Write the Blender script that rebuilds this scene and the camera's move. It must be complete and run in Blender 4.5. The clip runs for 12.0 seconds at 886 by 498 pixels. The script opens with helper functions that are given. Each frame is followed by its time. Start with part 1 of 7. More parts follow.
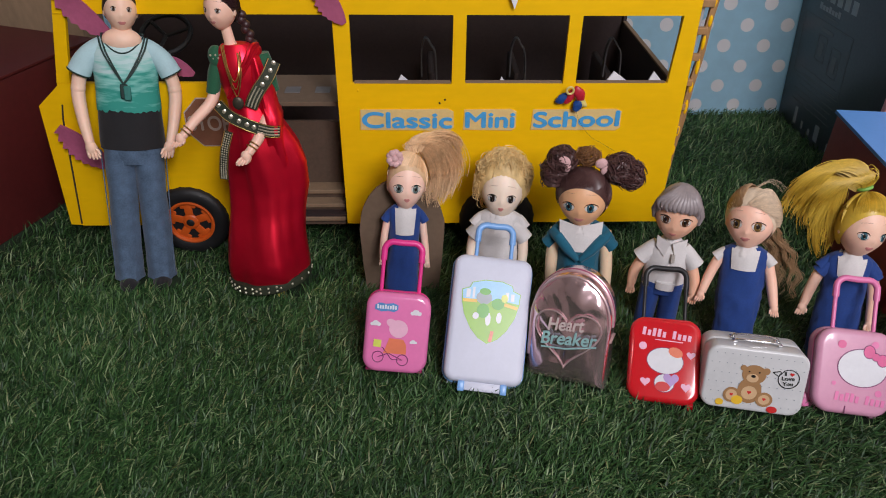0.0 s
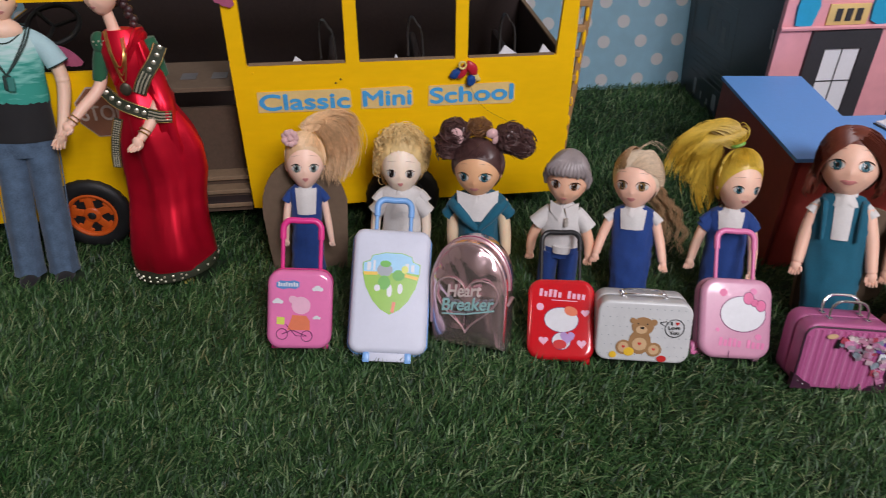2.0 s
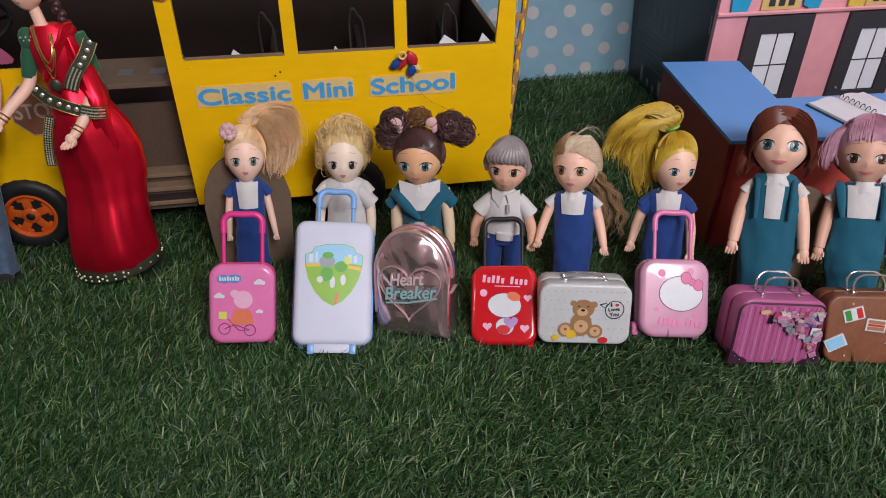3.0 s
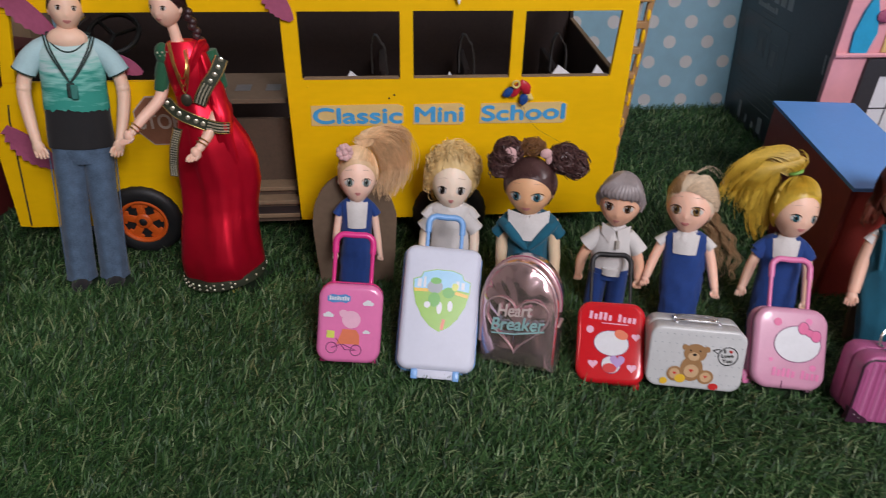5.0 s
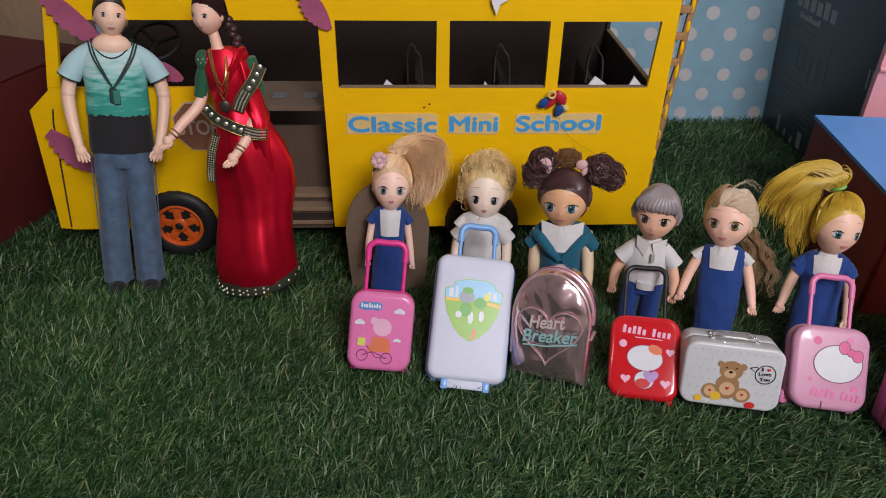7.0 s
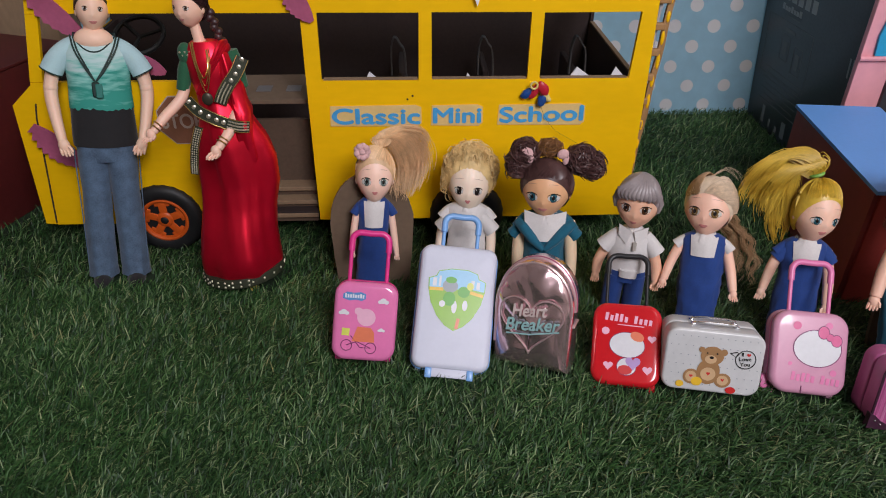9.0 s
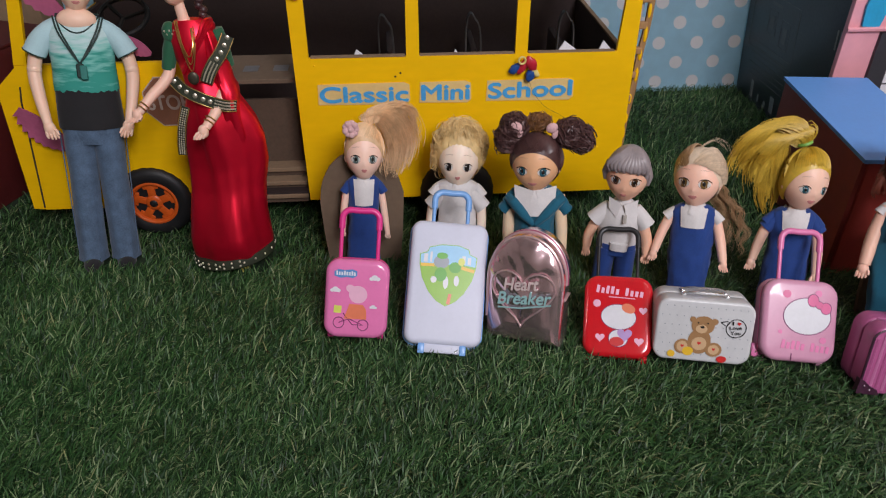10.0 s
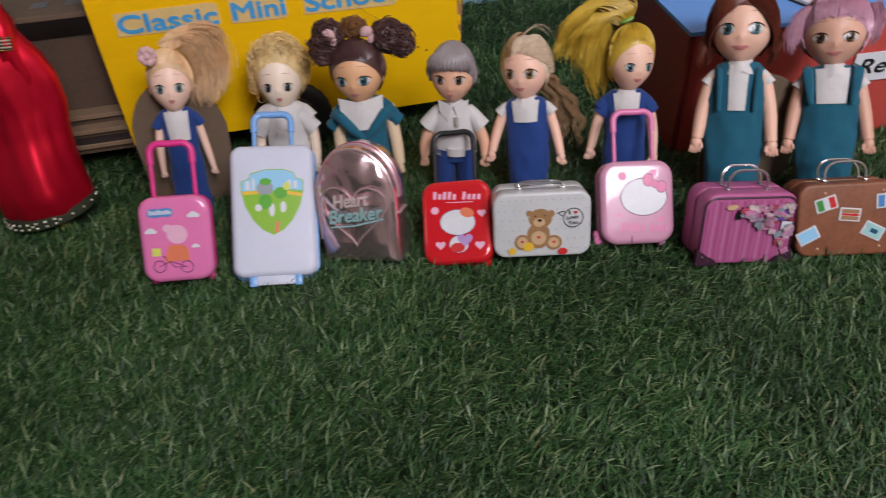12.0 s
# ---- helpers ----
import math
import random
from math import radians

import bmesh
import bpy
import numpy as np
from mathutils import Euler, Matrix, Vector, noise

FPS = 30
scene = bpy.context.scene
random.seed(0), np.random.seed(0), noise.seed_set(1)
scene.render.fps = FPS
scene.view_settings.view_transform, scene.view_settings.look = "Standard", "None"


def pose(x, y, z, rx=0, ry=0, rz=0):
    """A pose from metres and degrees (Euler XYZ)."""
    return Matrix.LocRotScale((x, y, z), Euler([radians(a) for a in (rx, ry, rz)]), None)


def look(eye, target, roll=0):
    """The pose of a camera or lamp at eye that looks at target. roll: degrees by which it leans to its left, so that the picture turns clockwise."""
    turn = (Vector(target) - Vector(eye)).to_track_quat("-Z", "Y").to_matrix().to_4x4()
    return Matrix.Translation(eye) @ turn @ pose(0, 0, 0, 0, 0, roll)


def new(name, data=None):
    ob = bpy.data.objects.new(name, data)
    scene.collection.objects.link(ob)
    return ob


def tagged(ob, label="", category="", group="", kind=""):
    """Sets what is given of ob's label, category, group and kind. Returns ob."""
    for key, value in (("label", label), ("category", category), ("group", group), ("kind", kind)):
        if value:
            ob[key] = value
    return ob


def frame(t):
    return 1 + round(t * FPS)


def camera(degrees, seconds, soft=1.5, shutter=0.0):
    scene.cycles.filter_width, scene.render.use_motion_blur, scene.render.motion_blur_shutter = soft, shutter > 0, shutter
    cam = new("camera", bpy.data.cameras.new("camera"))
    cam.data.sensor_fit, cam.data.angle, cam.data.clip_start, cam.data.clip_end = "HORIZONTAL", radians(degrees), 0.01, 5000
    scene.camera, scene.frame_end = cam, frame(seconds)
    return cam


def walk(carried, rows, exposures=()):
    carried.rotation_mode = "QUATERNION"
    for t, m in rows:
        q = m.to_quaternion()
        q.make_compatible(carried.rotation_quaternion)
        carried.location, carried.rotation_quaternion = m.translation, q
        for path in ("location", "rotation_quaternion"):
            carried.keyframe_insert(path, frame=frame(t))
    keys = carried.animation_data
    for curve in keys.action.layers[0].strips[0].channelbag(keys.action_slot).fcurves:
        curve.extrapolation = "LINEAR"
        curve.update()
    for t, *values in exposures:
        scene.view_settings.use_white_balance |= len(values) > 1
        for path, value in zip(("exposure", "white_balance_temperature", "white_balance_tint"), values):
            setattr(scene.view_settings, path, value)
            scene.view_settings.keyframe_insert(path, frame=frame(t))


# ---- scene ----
cam = camera(64.1, 12.0, 1.0, 0.5)
PATH = [
    (0, (0.066, 0.029, 0.462), (0.127, 1.679, -0.666), 0.8),
    (0.5, (0.067, 0.025, 0.461), (0.14, 1.675, -0.667), 0.8),
    (1, (0.067, 0.022, 0.46), (0.16, 1.671, -0.668), 0.5),
    (1.5, (0.085, 0.014, 0.457), (0.229, 1.655, -0.678), 0.6),
    (2, (0.109, 0.004, 0.454), (0.314, 1.634, -0.687), 0.4),
    (2.5, (0.127, -0.004, 0.452), (0.39, 1.613, -0.695), 0.3),
    (2.7, (0.134, -0.005, 0.45), (0.419, 1.607, -0.699), 0.3),
    (4.3, (0.13, -0.007, 0.45), (0.381, 1.618, -0.69), 0.8),
    (4.5, (0.116, -0.004, 0.452), (0.342, 1.628, -0.683), 0.9),
    (5, (0.081, 0.011, 0.459), (0.232, 1.663, -0.658), 1.2),
    (5.5, (0.071, 0.019, 0.458), (0.177, 1.684, -0.646), 1.4),
    (6, (0.075, 0.016, 0.458), (0.151, 1.687, -0.638), 1.2),
    (6.5, (0.076, 0.014, 0.457), (0.145, 1.687, -0.636), 0.9),
    (8.5, (0.085, 0.007, 0.457), (0.17, 1.677, -0.64), 0.7),
    (9, (0.087, 0.005, 0.453), (0.175, 1.674, -0.645), 0.6),
    (9.5, (0.088, 0.003, 0.449), (0.183, 1.666, -0.658), 0.4),
    (10, (0.089, -0.001, 0.444), (0.195, 1.648, -0.683), -0.1),
    (10.5, (0.097, -0.005, 0.429), (0.227, 1.619, -0.731), -1.0),
    (11, (0.108, -0.008, 0.409), (0.282, 1.588, -0.783), -2.0),
    (11.5, (0.135, -0.012, 0.408), (0.349, 1.557, -0.813), -3.3),
    (12, (0.173, -0.003, 0.398), (0.459, 1.537, -0.845), -3.4),
]
walk(cam, [(t, look(eye, target, roll)) for t, eye, target, roll in PATH], ((0, 0.08), (3, 0.04), (6, 0.0), (10, 0.03), (11, 0.06), (12, -0.04)))

# ---- world, lamps, exposure ----
scene.view_settings.exposure = 0.0
world = bpy.data.worlds.new("room_world")
world.use_nodes = True
scene.world = world
world.node_tree.nodes["Background"].inputs[0].default_value = (0.55, 0.6, 0.68, 1)
world.node_tree.nodes["Background"].inputs[1].default_value = 0.02


def area_lamp(name, eye, target, size_x, size_y, power, colour):
    lamp = bpy.data.lights.new(name, "AREA")
    lamp.shape, lamp.size, lamp.size_y = "RECTANGLE", size_x, size_y
    lamp.energy, lamp.color = power, colour
    ob = new(name, lamp)
    ob.matrix_world = look(eye, target)
    return ob


WINDOW_POWER, OVERHEAD_FILL_POWER = 31.0, 3.6
area_lamp("window_daylight", (0.6, -0.94, 1.42), (0.44, 0.85, 0.14), 0.6, 0.7, WINDOW_POWER, (0.97, 0.93, 1.0))
# Added weak fill from overhead; no fixture belongs to it.
area_lamp("overhead_fill", (0.9, -0.2, 2.3), (0.6, 0.5, 0.0), 0.6, 0.6, OVERHEAD_FILL_POWER, (1.0, 0.94, 0.96))


# ---- materials ----
def mat(name, colour, rough=0.6, metal=0.0, vary=0.15, size=0.006, bump=0.15, fine=0.0012, coat=0.0, sheen=0.0, stretch=(1, 1, 1), island=0.0, transmission=0.0, spec=0.5):
    """A surface with colour drift at two scales and fine relief; size and fine are metres."""
    m = bpy.data.materials.new(name)
    m.use_nodes = True
    nt = m.node_tree
    b = nt.nodes["Principled BSDF"]
    tex = nt.nodes.new("ShaderNodeTexCoord")
    mp = nt.nodes.new("ShaderNodeMapping")
    mp.inputs["Scale"].default_value = stretch
    nt.links.new(tex.outputs["Object"], mp.inputs["Vector"])
    big = nt.nodes.new("ShaderNodeTexNoise")
    big.inputs["Scale"].default_value, big.inputs["Detail"].default_value = 0.35 / size, 5
    small = nt.nodes.new("ShaderNodeTexNoise")
    small.inputs["Scale"].default_value, small.inputs["Detail"].default_value = 0.35 / fine, 3
    nt.links.new(mp.outputs[0], big.inputs["Vector"])
    nt.links.new(mp.outputs[0], small.inputs["Vector"])
    add = nt.nodes.new("ShaderNodeMath")
    add.operation = "MULTIPLY_ADD"
    add.inputs[1].default_value = 0.6
    nt.links.new(big.outputs["Fac"], add.inputs[0])
    half = nt.nodes.new("ShaderNodeMath")
    half.operation = "MULTIPLY"
    half.inputs[1].default_value = 0.4
    nt.links.new(small.outputs["Fac"], half.inputs[0])
    nt.links.new(half.outputs[0], add.inputs[2])
    ramp = nt.nodes.new("ShaderNodeValToRGB")
    lo, hi = [c * (1 - 1.3 * vary) for c in colour], [min(1, c * (1 + vary)) for c in colour]
    ramp.color_ramp.elements[0].position, ramp.color_ramp.elements[1].position = 0.3, 0.7
    ramp.color_ramp.elements[0].color, ramp.color_ramp.elements[1].color = (*lo, 1), (*hi, 1)
    nt.links.new(add.outputs[0], ramp.inputs[0])
    out = ramp.outputs[0]
    if island:
        geo = nt.nodes.new("ShaderNodeNewGeometry")
        hsv = nt.nodes.new("ShaderNodeHueSaturation")
        rng = nt.nodes.new("ShaderNodeMapRange")
        rng.inputs["To Min"].default_value, rng.inputs["To Max"].default_value = 1 - island, 1 + island
        nt.links.new(geo.outputs["Random Per Island"], rng.inputs["Value"])
        nt.links.new(rng.outputs[0], hsv.inputs["Value"])
        nt.links.new(out, hsv.inputs["Color"])
        out = hsv.outputs[0]
    nt.links.new(out, b.inputs["Base Color"])
    b.inputs["Roughness"].default_value, b.inputs["Metallic"].default_value = rough, metal
    b.inputs["Coat Weight"].default_value, b.inputs["Sheen Weight"].default_value = coat, sheen
    b.inputs["Transmission Weight"].default_value = transmission
    b.inputs["Specular IOR Level"].default_value = spec
    if bump:
        bp = nt.nodes.new("ShaderNodeBump")
        bp.inputs["Strength"].default_value, bp.inputs["Distance"].default_value = bump, 0.0006
        nt.links.new(add.outputs[0], bp.inputs["Height"])
        nt.links.new(bp.outputs[0], b.inputs["Normal"])
    return m


def polka_paper():
    m = mat("polka_paper", (0.47, 0.76, 0.92), 0.65, vary=0.08, size=0.05, bump=0.12, fine=0.006)
    nt = m.node_tree
    b = nt.nodes["Principled BSDF"]
    base = b.inputs["Base Color"].links[0].from_socket
    tex = nt.nodes.new("ShaderNodeTexCoord")
    sep = nt.nodes.new("ShaderNodeSeparateXYZ")
    slip = nt.nodes.new("ShaderNodeMath")
    slip.operation = "MULTIPLY_ADD"
    slip.inputs[1].default_value = 0.07
    put = nt.nodes.new("ShaderNodeCombineXYZ")
    nt.links.new(tex.outputs["Object"], sep.inputs[0])
    nt.links.new(sep.outputs["Z"], slip.inputs[0])
    nt.links.new(sep.outputs["X"], slip.inputs[2])
    nt.links.new(slip.outputs[0], put.inputs["X"])
    nt.links.new(sep.outputs["Z"], put.inputs["Z"])
    dist = []
    for x0, z0 in ((0.564, 0.0172), (0.5332, 0.0492)):
        sub = nt.nodes.new("ShaderNodeVectorMath")
        sub.operation = "SUBTRACT"
        sub.inputs[1].default_value = (x0 + 0.07 * 0.08 - 0.0305, 0, z0 - 0.032)
        wrap = nt.nodes.new("ShaderNodeVectorMath")
        wrap.operation = "WRAP"
        wrap.inputs[1].default_value, wrap.inputs[2].default_value = (0.0615, 10, 0.0636), (0, -10, 0)
        mid = nt.nodes.new("ShaderNodeVectorMath")
        mid.operation = "SUBTRACT"
        mid.inputs[1].default_value = (0.0305, 0, 0.032)
        flat = nt.nodes.new("ShaderNodeVectorMath")
        flat.operation = "MULTIPLY"
        flat.inputs[1].default_value = (1, 0, 1)
        ln = nt.nodes.new("ShaderNodeVectorMath")
        ln.operation = "LENGTH"
        nt.links.new(put.outputs[0], sub.inputs[0])
        for a, c in ((sub, wrap), (wrap, mid), (mid, flat), (flat, ln)):
            nt.links.new(a.outputs["Vector"], c.inputs[0])
        dist.append(ln.outputs["Value"])
    mn = nt.nodes.new("ShaderNodeMath")
    mn.operation = "MINIMUM"
    nt.links.new(dist[0], mn.inputs[0])
    nt.links.new(dist[1], mn.inputs[1])
    step = nt.nodes.new("ShaderNodeMapRange")
    step.inputs["From Min"].default_value, step.inputs["From Max"].default_value = 0.0100, 0.0106
    step.inputs["To Min"].default_value, step.inputs["To Max"].default_value = 1, 0
    nt.links.new(mn.outputs[0], step.inputs["Value"])
    mix = nt.nodes.new("ShaderNodeMix")
    mix.data_type = "RGBA"
    nt.links.new(step.outputs[0], mix.inputs["Factor"])
    nt.links.new(base, mix.inputs["A"])
    mix.inputs["B"].default_value = (0.94, 0.94, 0.96, 1)
    nt.links.new(mix.outputs["Result"], b.inputs["Base Color"])
    return m


def turf_blade():
    """Plastic grass: each blade takes its own green; a few are dry."""
    m = bpy.data.materials.new("turf_blade")
    m.use_nodes = True
    nt = m.node_tree
    b = nt.nodes["Principled BSDF"]
    geo = nt.nodes.new("ShaderNodeNewGeometry")
    ramp = nt.nodes.new("ShaderNodeValToRGB")
    cr = ramp.color_ramp
    cr.elements[0].position, cr.elements[0].color = 0.0, (0.008, 0.026, 0.007, 1)
    cr.elements[1].position, cr.elements[1].color = 1.0, (0.17, 0.18, 0.07, 1)
    for p, c in ((0.3, (0.016, 0.056, 0.015)), (0.61, (0.034, 0.098, 0.025)), (0.86, (0.08, 0.16, 0.052)), (0.97, (0.22, 0.29, 0.145))):
        cr.elements.new(p).color = (*c, 1)
    nt.links.new(geo.outputs["Random Per Island"], ramp.inputs[0])
    tex = nt.nodes.new("ShaderNodeTexCoord")
    n = nt.nodes.new("ShaderNodeTexNoise")
    n.inputs["Scale"].default_value, n.inputs["Detail"].default_value = 6, 3
    nt.links.new(tex.outputs["Object"], n.inputs["Vector"])
    hsv = nt.nodes.new("ShaderNodeHueSaturation")
    rng = nt.nodes.new("ShaderNodeMapRange")
    rng.inputs["From Min"].default_value, rng.inputs["From Max"].default_value = 0.3, 0.7
    rng.inputs["To Min"].default_value, rng.inputs["To Max"].default_value = 0.75, 1.25
    nt.links.new(n.outputs["Fac"], rng.inputs["Value"])
    nt.links.new(rng.outputs[0], hsv.inputs["Value"])
    nt.links.new(ramp.outputs[0], hsv.inputs["Color"])
    nt.links.new(hsv.outputs[0], b.inputs["Base Color"])
    b.inputs["Roughness"].default_value = 0.5
    b.inputs["Specular IOR Level"].default_value = 0.38
    return m


YELLOW = mat("yellow_poster_paint", (0.92, 0.54, 0.003), 0.45, spec=0.22, vary=0.06, size=0.03, bump=0.35, fine=0.004, stretch=(0.5, 1, 1.6))
CARD = mat("brown_cardboard", (0.24, 0.16, 0.095), 0.85, vary=0.18, size=0.02, bump=0.3, fine=0.002, stretch=(1, 1, 0.25))
# Bus interior's shade is put into this near-black card; thread and seam share it.
CARD_DARK = mat("shade_darkened_cardboard", (0.034, 0.02, 0.018), 0.75, vary=0.25, size=0.03, bump=0.2)
SLAB_CARD = mat("grey_brown_cardboard", (0.155, 0.105, 0.068), 0.9, vary=0.16, size=0.02, bump=0.2, fine=0.002)
MAROON = mat("maroon_painted_board", (0.09, 0.01, 0.01), 0.55, vary=0.2, size=0.04, bump=0.3, fine=0.003)
BLUE_PAPER = mat("sky_blue_craft_paper", (0.14, 0.36, 0.8), 0.6, vary=0.05, size=0.04, bump=0.1)
RED_PAPER = mat("tomato_red_craft_paper", (0.56, 0.075, 0.06), 0.6, vary=0.08, size=0.03, bump=0.15)
PINK_PAPER = mat("pink_craft_paper", (0.85, 0.38, 0.43), 0.65, vary=0.08, size=0.03, bump=0.25, fine=0.005)
MAGENTA = mat("magenta_foam_sheet", (0.38, 0.085, 0.17), 0.7, vary=0.12, bump=0.2)
BLACK_CARD = mat("black_printed_card", (0.07, 0.082, 0.098), 0.35, vary=0.2, size=0.05, bump=0.08)
GREY_PRINT = mat("grey_ink", (0.34, 0.35, 0.36), 0.5, vary=0.1, bump=0)
DIM_PRINT = mat("dark_grey_ink", (0.15, 0.155, 0.16), 0.5, vary=0.1, bump=0)
CHARCOAL = mat("charcoal_craft_paper", (0.035, 0.035, 0.042), 0.6, vary=0.15, size=0.02)
WHITE_PAPER = mat("white_paper", (0.78, 0.79, 0.84), 0.6, vary=0.04, size=0.02, bump=0.08)
CREAM_PAPER = mat("cream_paper", (0.78, 0.56, 0.22), 0.6, vary=0.06, bump=0.05)
SIGN_BLUE = mat("bright_blue_ink", (0.07, 0.38, 0.74), 0.5, vary=0.12, bump=0.05)
TEAL_PAPER = mat("turquoise_craft_paper", (0.02, 0.36, 0.62), 0.55, vary=0.08, bump=0.1)
YELLOW_PAPER = mat("mustard_paper", (0.75, 0.55, 0.08), 0.6, vary=0.08, bump=0.1)
SIGN_BROWN = mat("faded_sign_brown", (0.26, 0.11, 0.06), 0.6, vary=0.12, bump=0.1)
SIGN_PALE = mat("faded_sign_white", (0.5, 0.42, 0.36), 0.6, vary=0.1, bump=0.05)
TYRE = mat("black_tyre_rubber", (0.012, 0.012, 0.013), 0.55, vary=0.25, bump=0.2)
RIM = mat("orange_wheel_plastic", (0.62, 0.1, 0.012), 0.4, vary=0.1, bump=0.05)
DARK = mat("near_black", (0.008, 0.008, 0.009), 0.6, vary=0.1, bump=0)
BAMBOO = mat("tan_wood_strip", (0.36, 0.2, 0.08), 0.6, vary=0.2, size=0.01, stretch=(4, 4, 0.5))
STEEL = mat("polished_steel_wire", (0.75, 0.76, 0.78), 0.18, 1.0, vary=0.05, bump=0)
GREY_DOWEL = mat("pale_grey_plastic_rod", (0.42, 0.42, 0.43), 0.4, vary=0.1, bump=0.05)
GREY_RAIL = mat("grey_plastic_rail", (0.16, 0.15, 0.15), 0.5, vary=0.15, bump=0.1)
MAT_BACKING = mat("dark_green_turf_backing", (0.012, 0.028, 0.01), 0.95, vary=0.4, size=0.02, bump=0.6, fine=0.003)
POLKA = polka_paper()
BLADE = turf_blade()
ROOM_PAINT = mat("room_wall_paint", (0.62, 0.58, 0.52), 0.8, vary=0.05, size=0.3, bump=0.1, fine=0.01)
FLOOR_TILE = mat("room_floor_tile", (0.35, 0.32, 0.29), 0.4, vary=0.1, size=0.2, bump=0.05)


# ---- shape helpers ----
def part(name, bm, material, parent=None, label="", smooth=True):
    """One mesh object from a bmesh, under a thing or a part."""
    me = bpy.data.meshes.new(name)
    bm.normal_update()
    bm.to_mesh(me)
    bm.free()
    for m in material if isinstance(material, (list, tuple)) else (material,):
        me.materials.append(m)
    if smooth:
        me.shade_smooth()
        me.set_sharp_from_angle(angle=radians(42))
    ob = new(name, me)
    if parent:
        ob.parent = parent
    if label:
        tagged(ob, label)
    return ob


def thing(name, m, label, category, group=""):
    ob = new(name)
    ob.empty_display_size = 0.01
    ob.matrix_world = m
    return tagged(ob, label, category, group)


def box(bm, x0, x1, y0, y1, z0, z1, bevel=0.0, seg=2, m=None, idx=0):
    g = bmesh.ops.create_cube(bm, size=1, matrix=Matrix.Translation(((x0 + x1) / 2, (y0 + y1) / 2, (z0 + z1) / 2)) @ Matrix.Diagonal((x1 - x0, y1 - y0, z1 - z0, 1)))
    vs = g["verts"]
    fs = list({f for v in vs for f in v.link_faces})
    for f in fs:
        f.material_index = idx
    if bevel:
        es = list({e for v in vs for e in v.link_edges})
        r = bmesh.ops.bevel(bm, geom=es, offset=bevel, segments=seg, affect="EDGES", profile=0.5)
        vs = list({v for f in r["faces"] for v in f.verts} | {v for v in vs if v.is_valid})
        for v in vs:
            for f in v.link_faces:
                f.material_index = idx
    if m:
        bmesh.ops.transform(bm, matrix=m, verts=vs)
    return bm


def loft(bm, rings, idx=0, cap=True, closed=True):
    """Joins rings of equally many points into a skin."""
    made = [[bm.verts.new(p) for p in ring] for ring in rings]
    n = len(made[0])
    for a, b in zip(made, made[1:]):
        for i in range(n if closed else n - 1):
            j = (i + 1) % n
            f = bm.faces.new((a[i], a[j], b[j], b[i]))
            f.material_index = idx
    if cap:
        for ring, flip in ((made[0], True), (made[-1], False)):
            f = bm.faces.new(ring[::-1] if flip else ring)
            f.material_index = idx
    return made


def ring_ellipse(c, rx, ry, n=20, wave=0.0, k=0, ph=0.0):
    return [Vector((c[0] + rx * (1 + wave * math.cos(k * a + ph)) * math.cos(a), c[1] + ry * (1 + wave * math.cos(k * a + ph)) * math.sin(a), c[2])) for a in (2 * math.pi * i / n for i in range(n))]


def round_rect(w, h, r, seg=6):
    pts = []
    for cx, cz, a0 in ((w / 2 - r, h / 2 - r, 0), (-w / 2 + r, h / 2 - r, 90), (-w / 2 + r, -h / 2 + r, 180), (w / 2 - r, -h / 2 + r, 270)):
        for i in range(seg + 1):
            a = radians(a0 + 90 * i / seg)
            pts.append((cx + r * math.cos(a), cz + r * math.sin(a)))
    return pts


def shell(bm, w, h, d, r, fillet, y0=0.0, z0=0.0, idx=0, seg=7, bulge=0.0):
    """A rounded case half: front at y0, back at y0 + d, bottom at z0; edges turn over by fillet."""
    rings = []
    prof = [(fillet * (1 - math.sin(radians(15 * i))), y0 + fillet * (1 - math.cos(radians(15 * i)))) for i in range(7)]
    prof += [(fillet * (1 - math.cos(radians(15 * i))), y0 + d - fillet * (1 - math.sin(radians(15 * i)))) for i in range(1, 7)]
    if bulge:
        prof = [(min(w, h) * 0.36, y0 - bulge), (min(w, h) * 0.2, y0 - bulge * 0.6), (fillet + 0.0012, y0 - bulge * 0.12)] + prof
    for ins, y in prof:
        rr = max(r - ins, 0.0008)
        rings.append([Vector((x, y, z + z0 + h / 2)) for x, z in round_rect(w - 2 * ins, h - 2 * ins, rr, seg)])
    loft(bm, [q[::-1] for q in rings], idx)
    return bm


def tube(bm, path, radius, n=8, idx=0, cap=True):
    """A round bar along a path; radius may be a number or one for each point."""
    pts = [Vector(p) for p in path]
    rad = radius if isinstance(radius, (list, tuple)) else [radius] * len(pts)
    up = Vector((0.13, 0.31, 0.94))
    rings = []
    for i, p in enumerate(pts):
        d = (pts[min(i + 1, len(pts) - 1)] - pts[max(i - 1, 0)]).normalized()
        side = d.cross(up)
        if side.length < 0.05:
            side = d.cross(Vector((1, 0, 0)))
        side.normalize()
        top = side.cross(d)
        up = top
        rings.append([p + rad[i] * (math.cos(a) * side + math.sin(a) * top) for a in (2 * math.pi * k / n for k in range(n))])
    loft(bm, rings, idx, cap)
    return bm


def ball(bm, c, r, m=None, idx=0, u=16, v=10):
    """An ellipsoid with radii r."""
    mm = Matrix.Translation(c) @ (m or Matrix()) @ Matrix.Diagonal((*r, 1))
    g = bmesh.ops.create_uvsphere(bm, u_segments=u, v_segments=v, radius=1, matrix=mm)
    for f in {f for q in g["verts"] for f in q.link_faces}:
        f.material_index = idx
    return g["verts"]


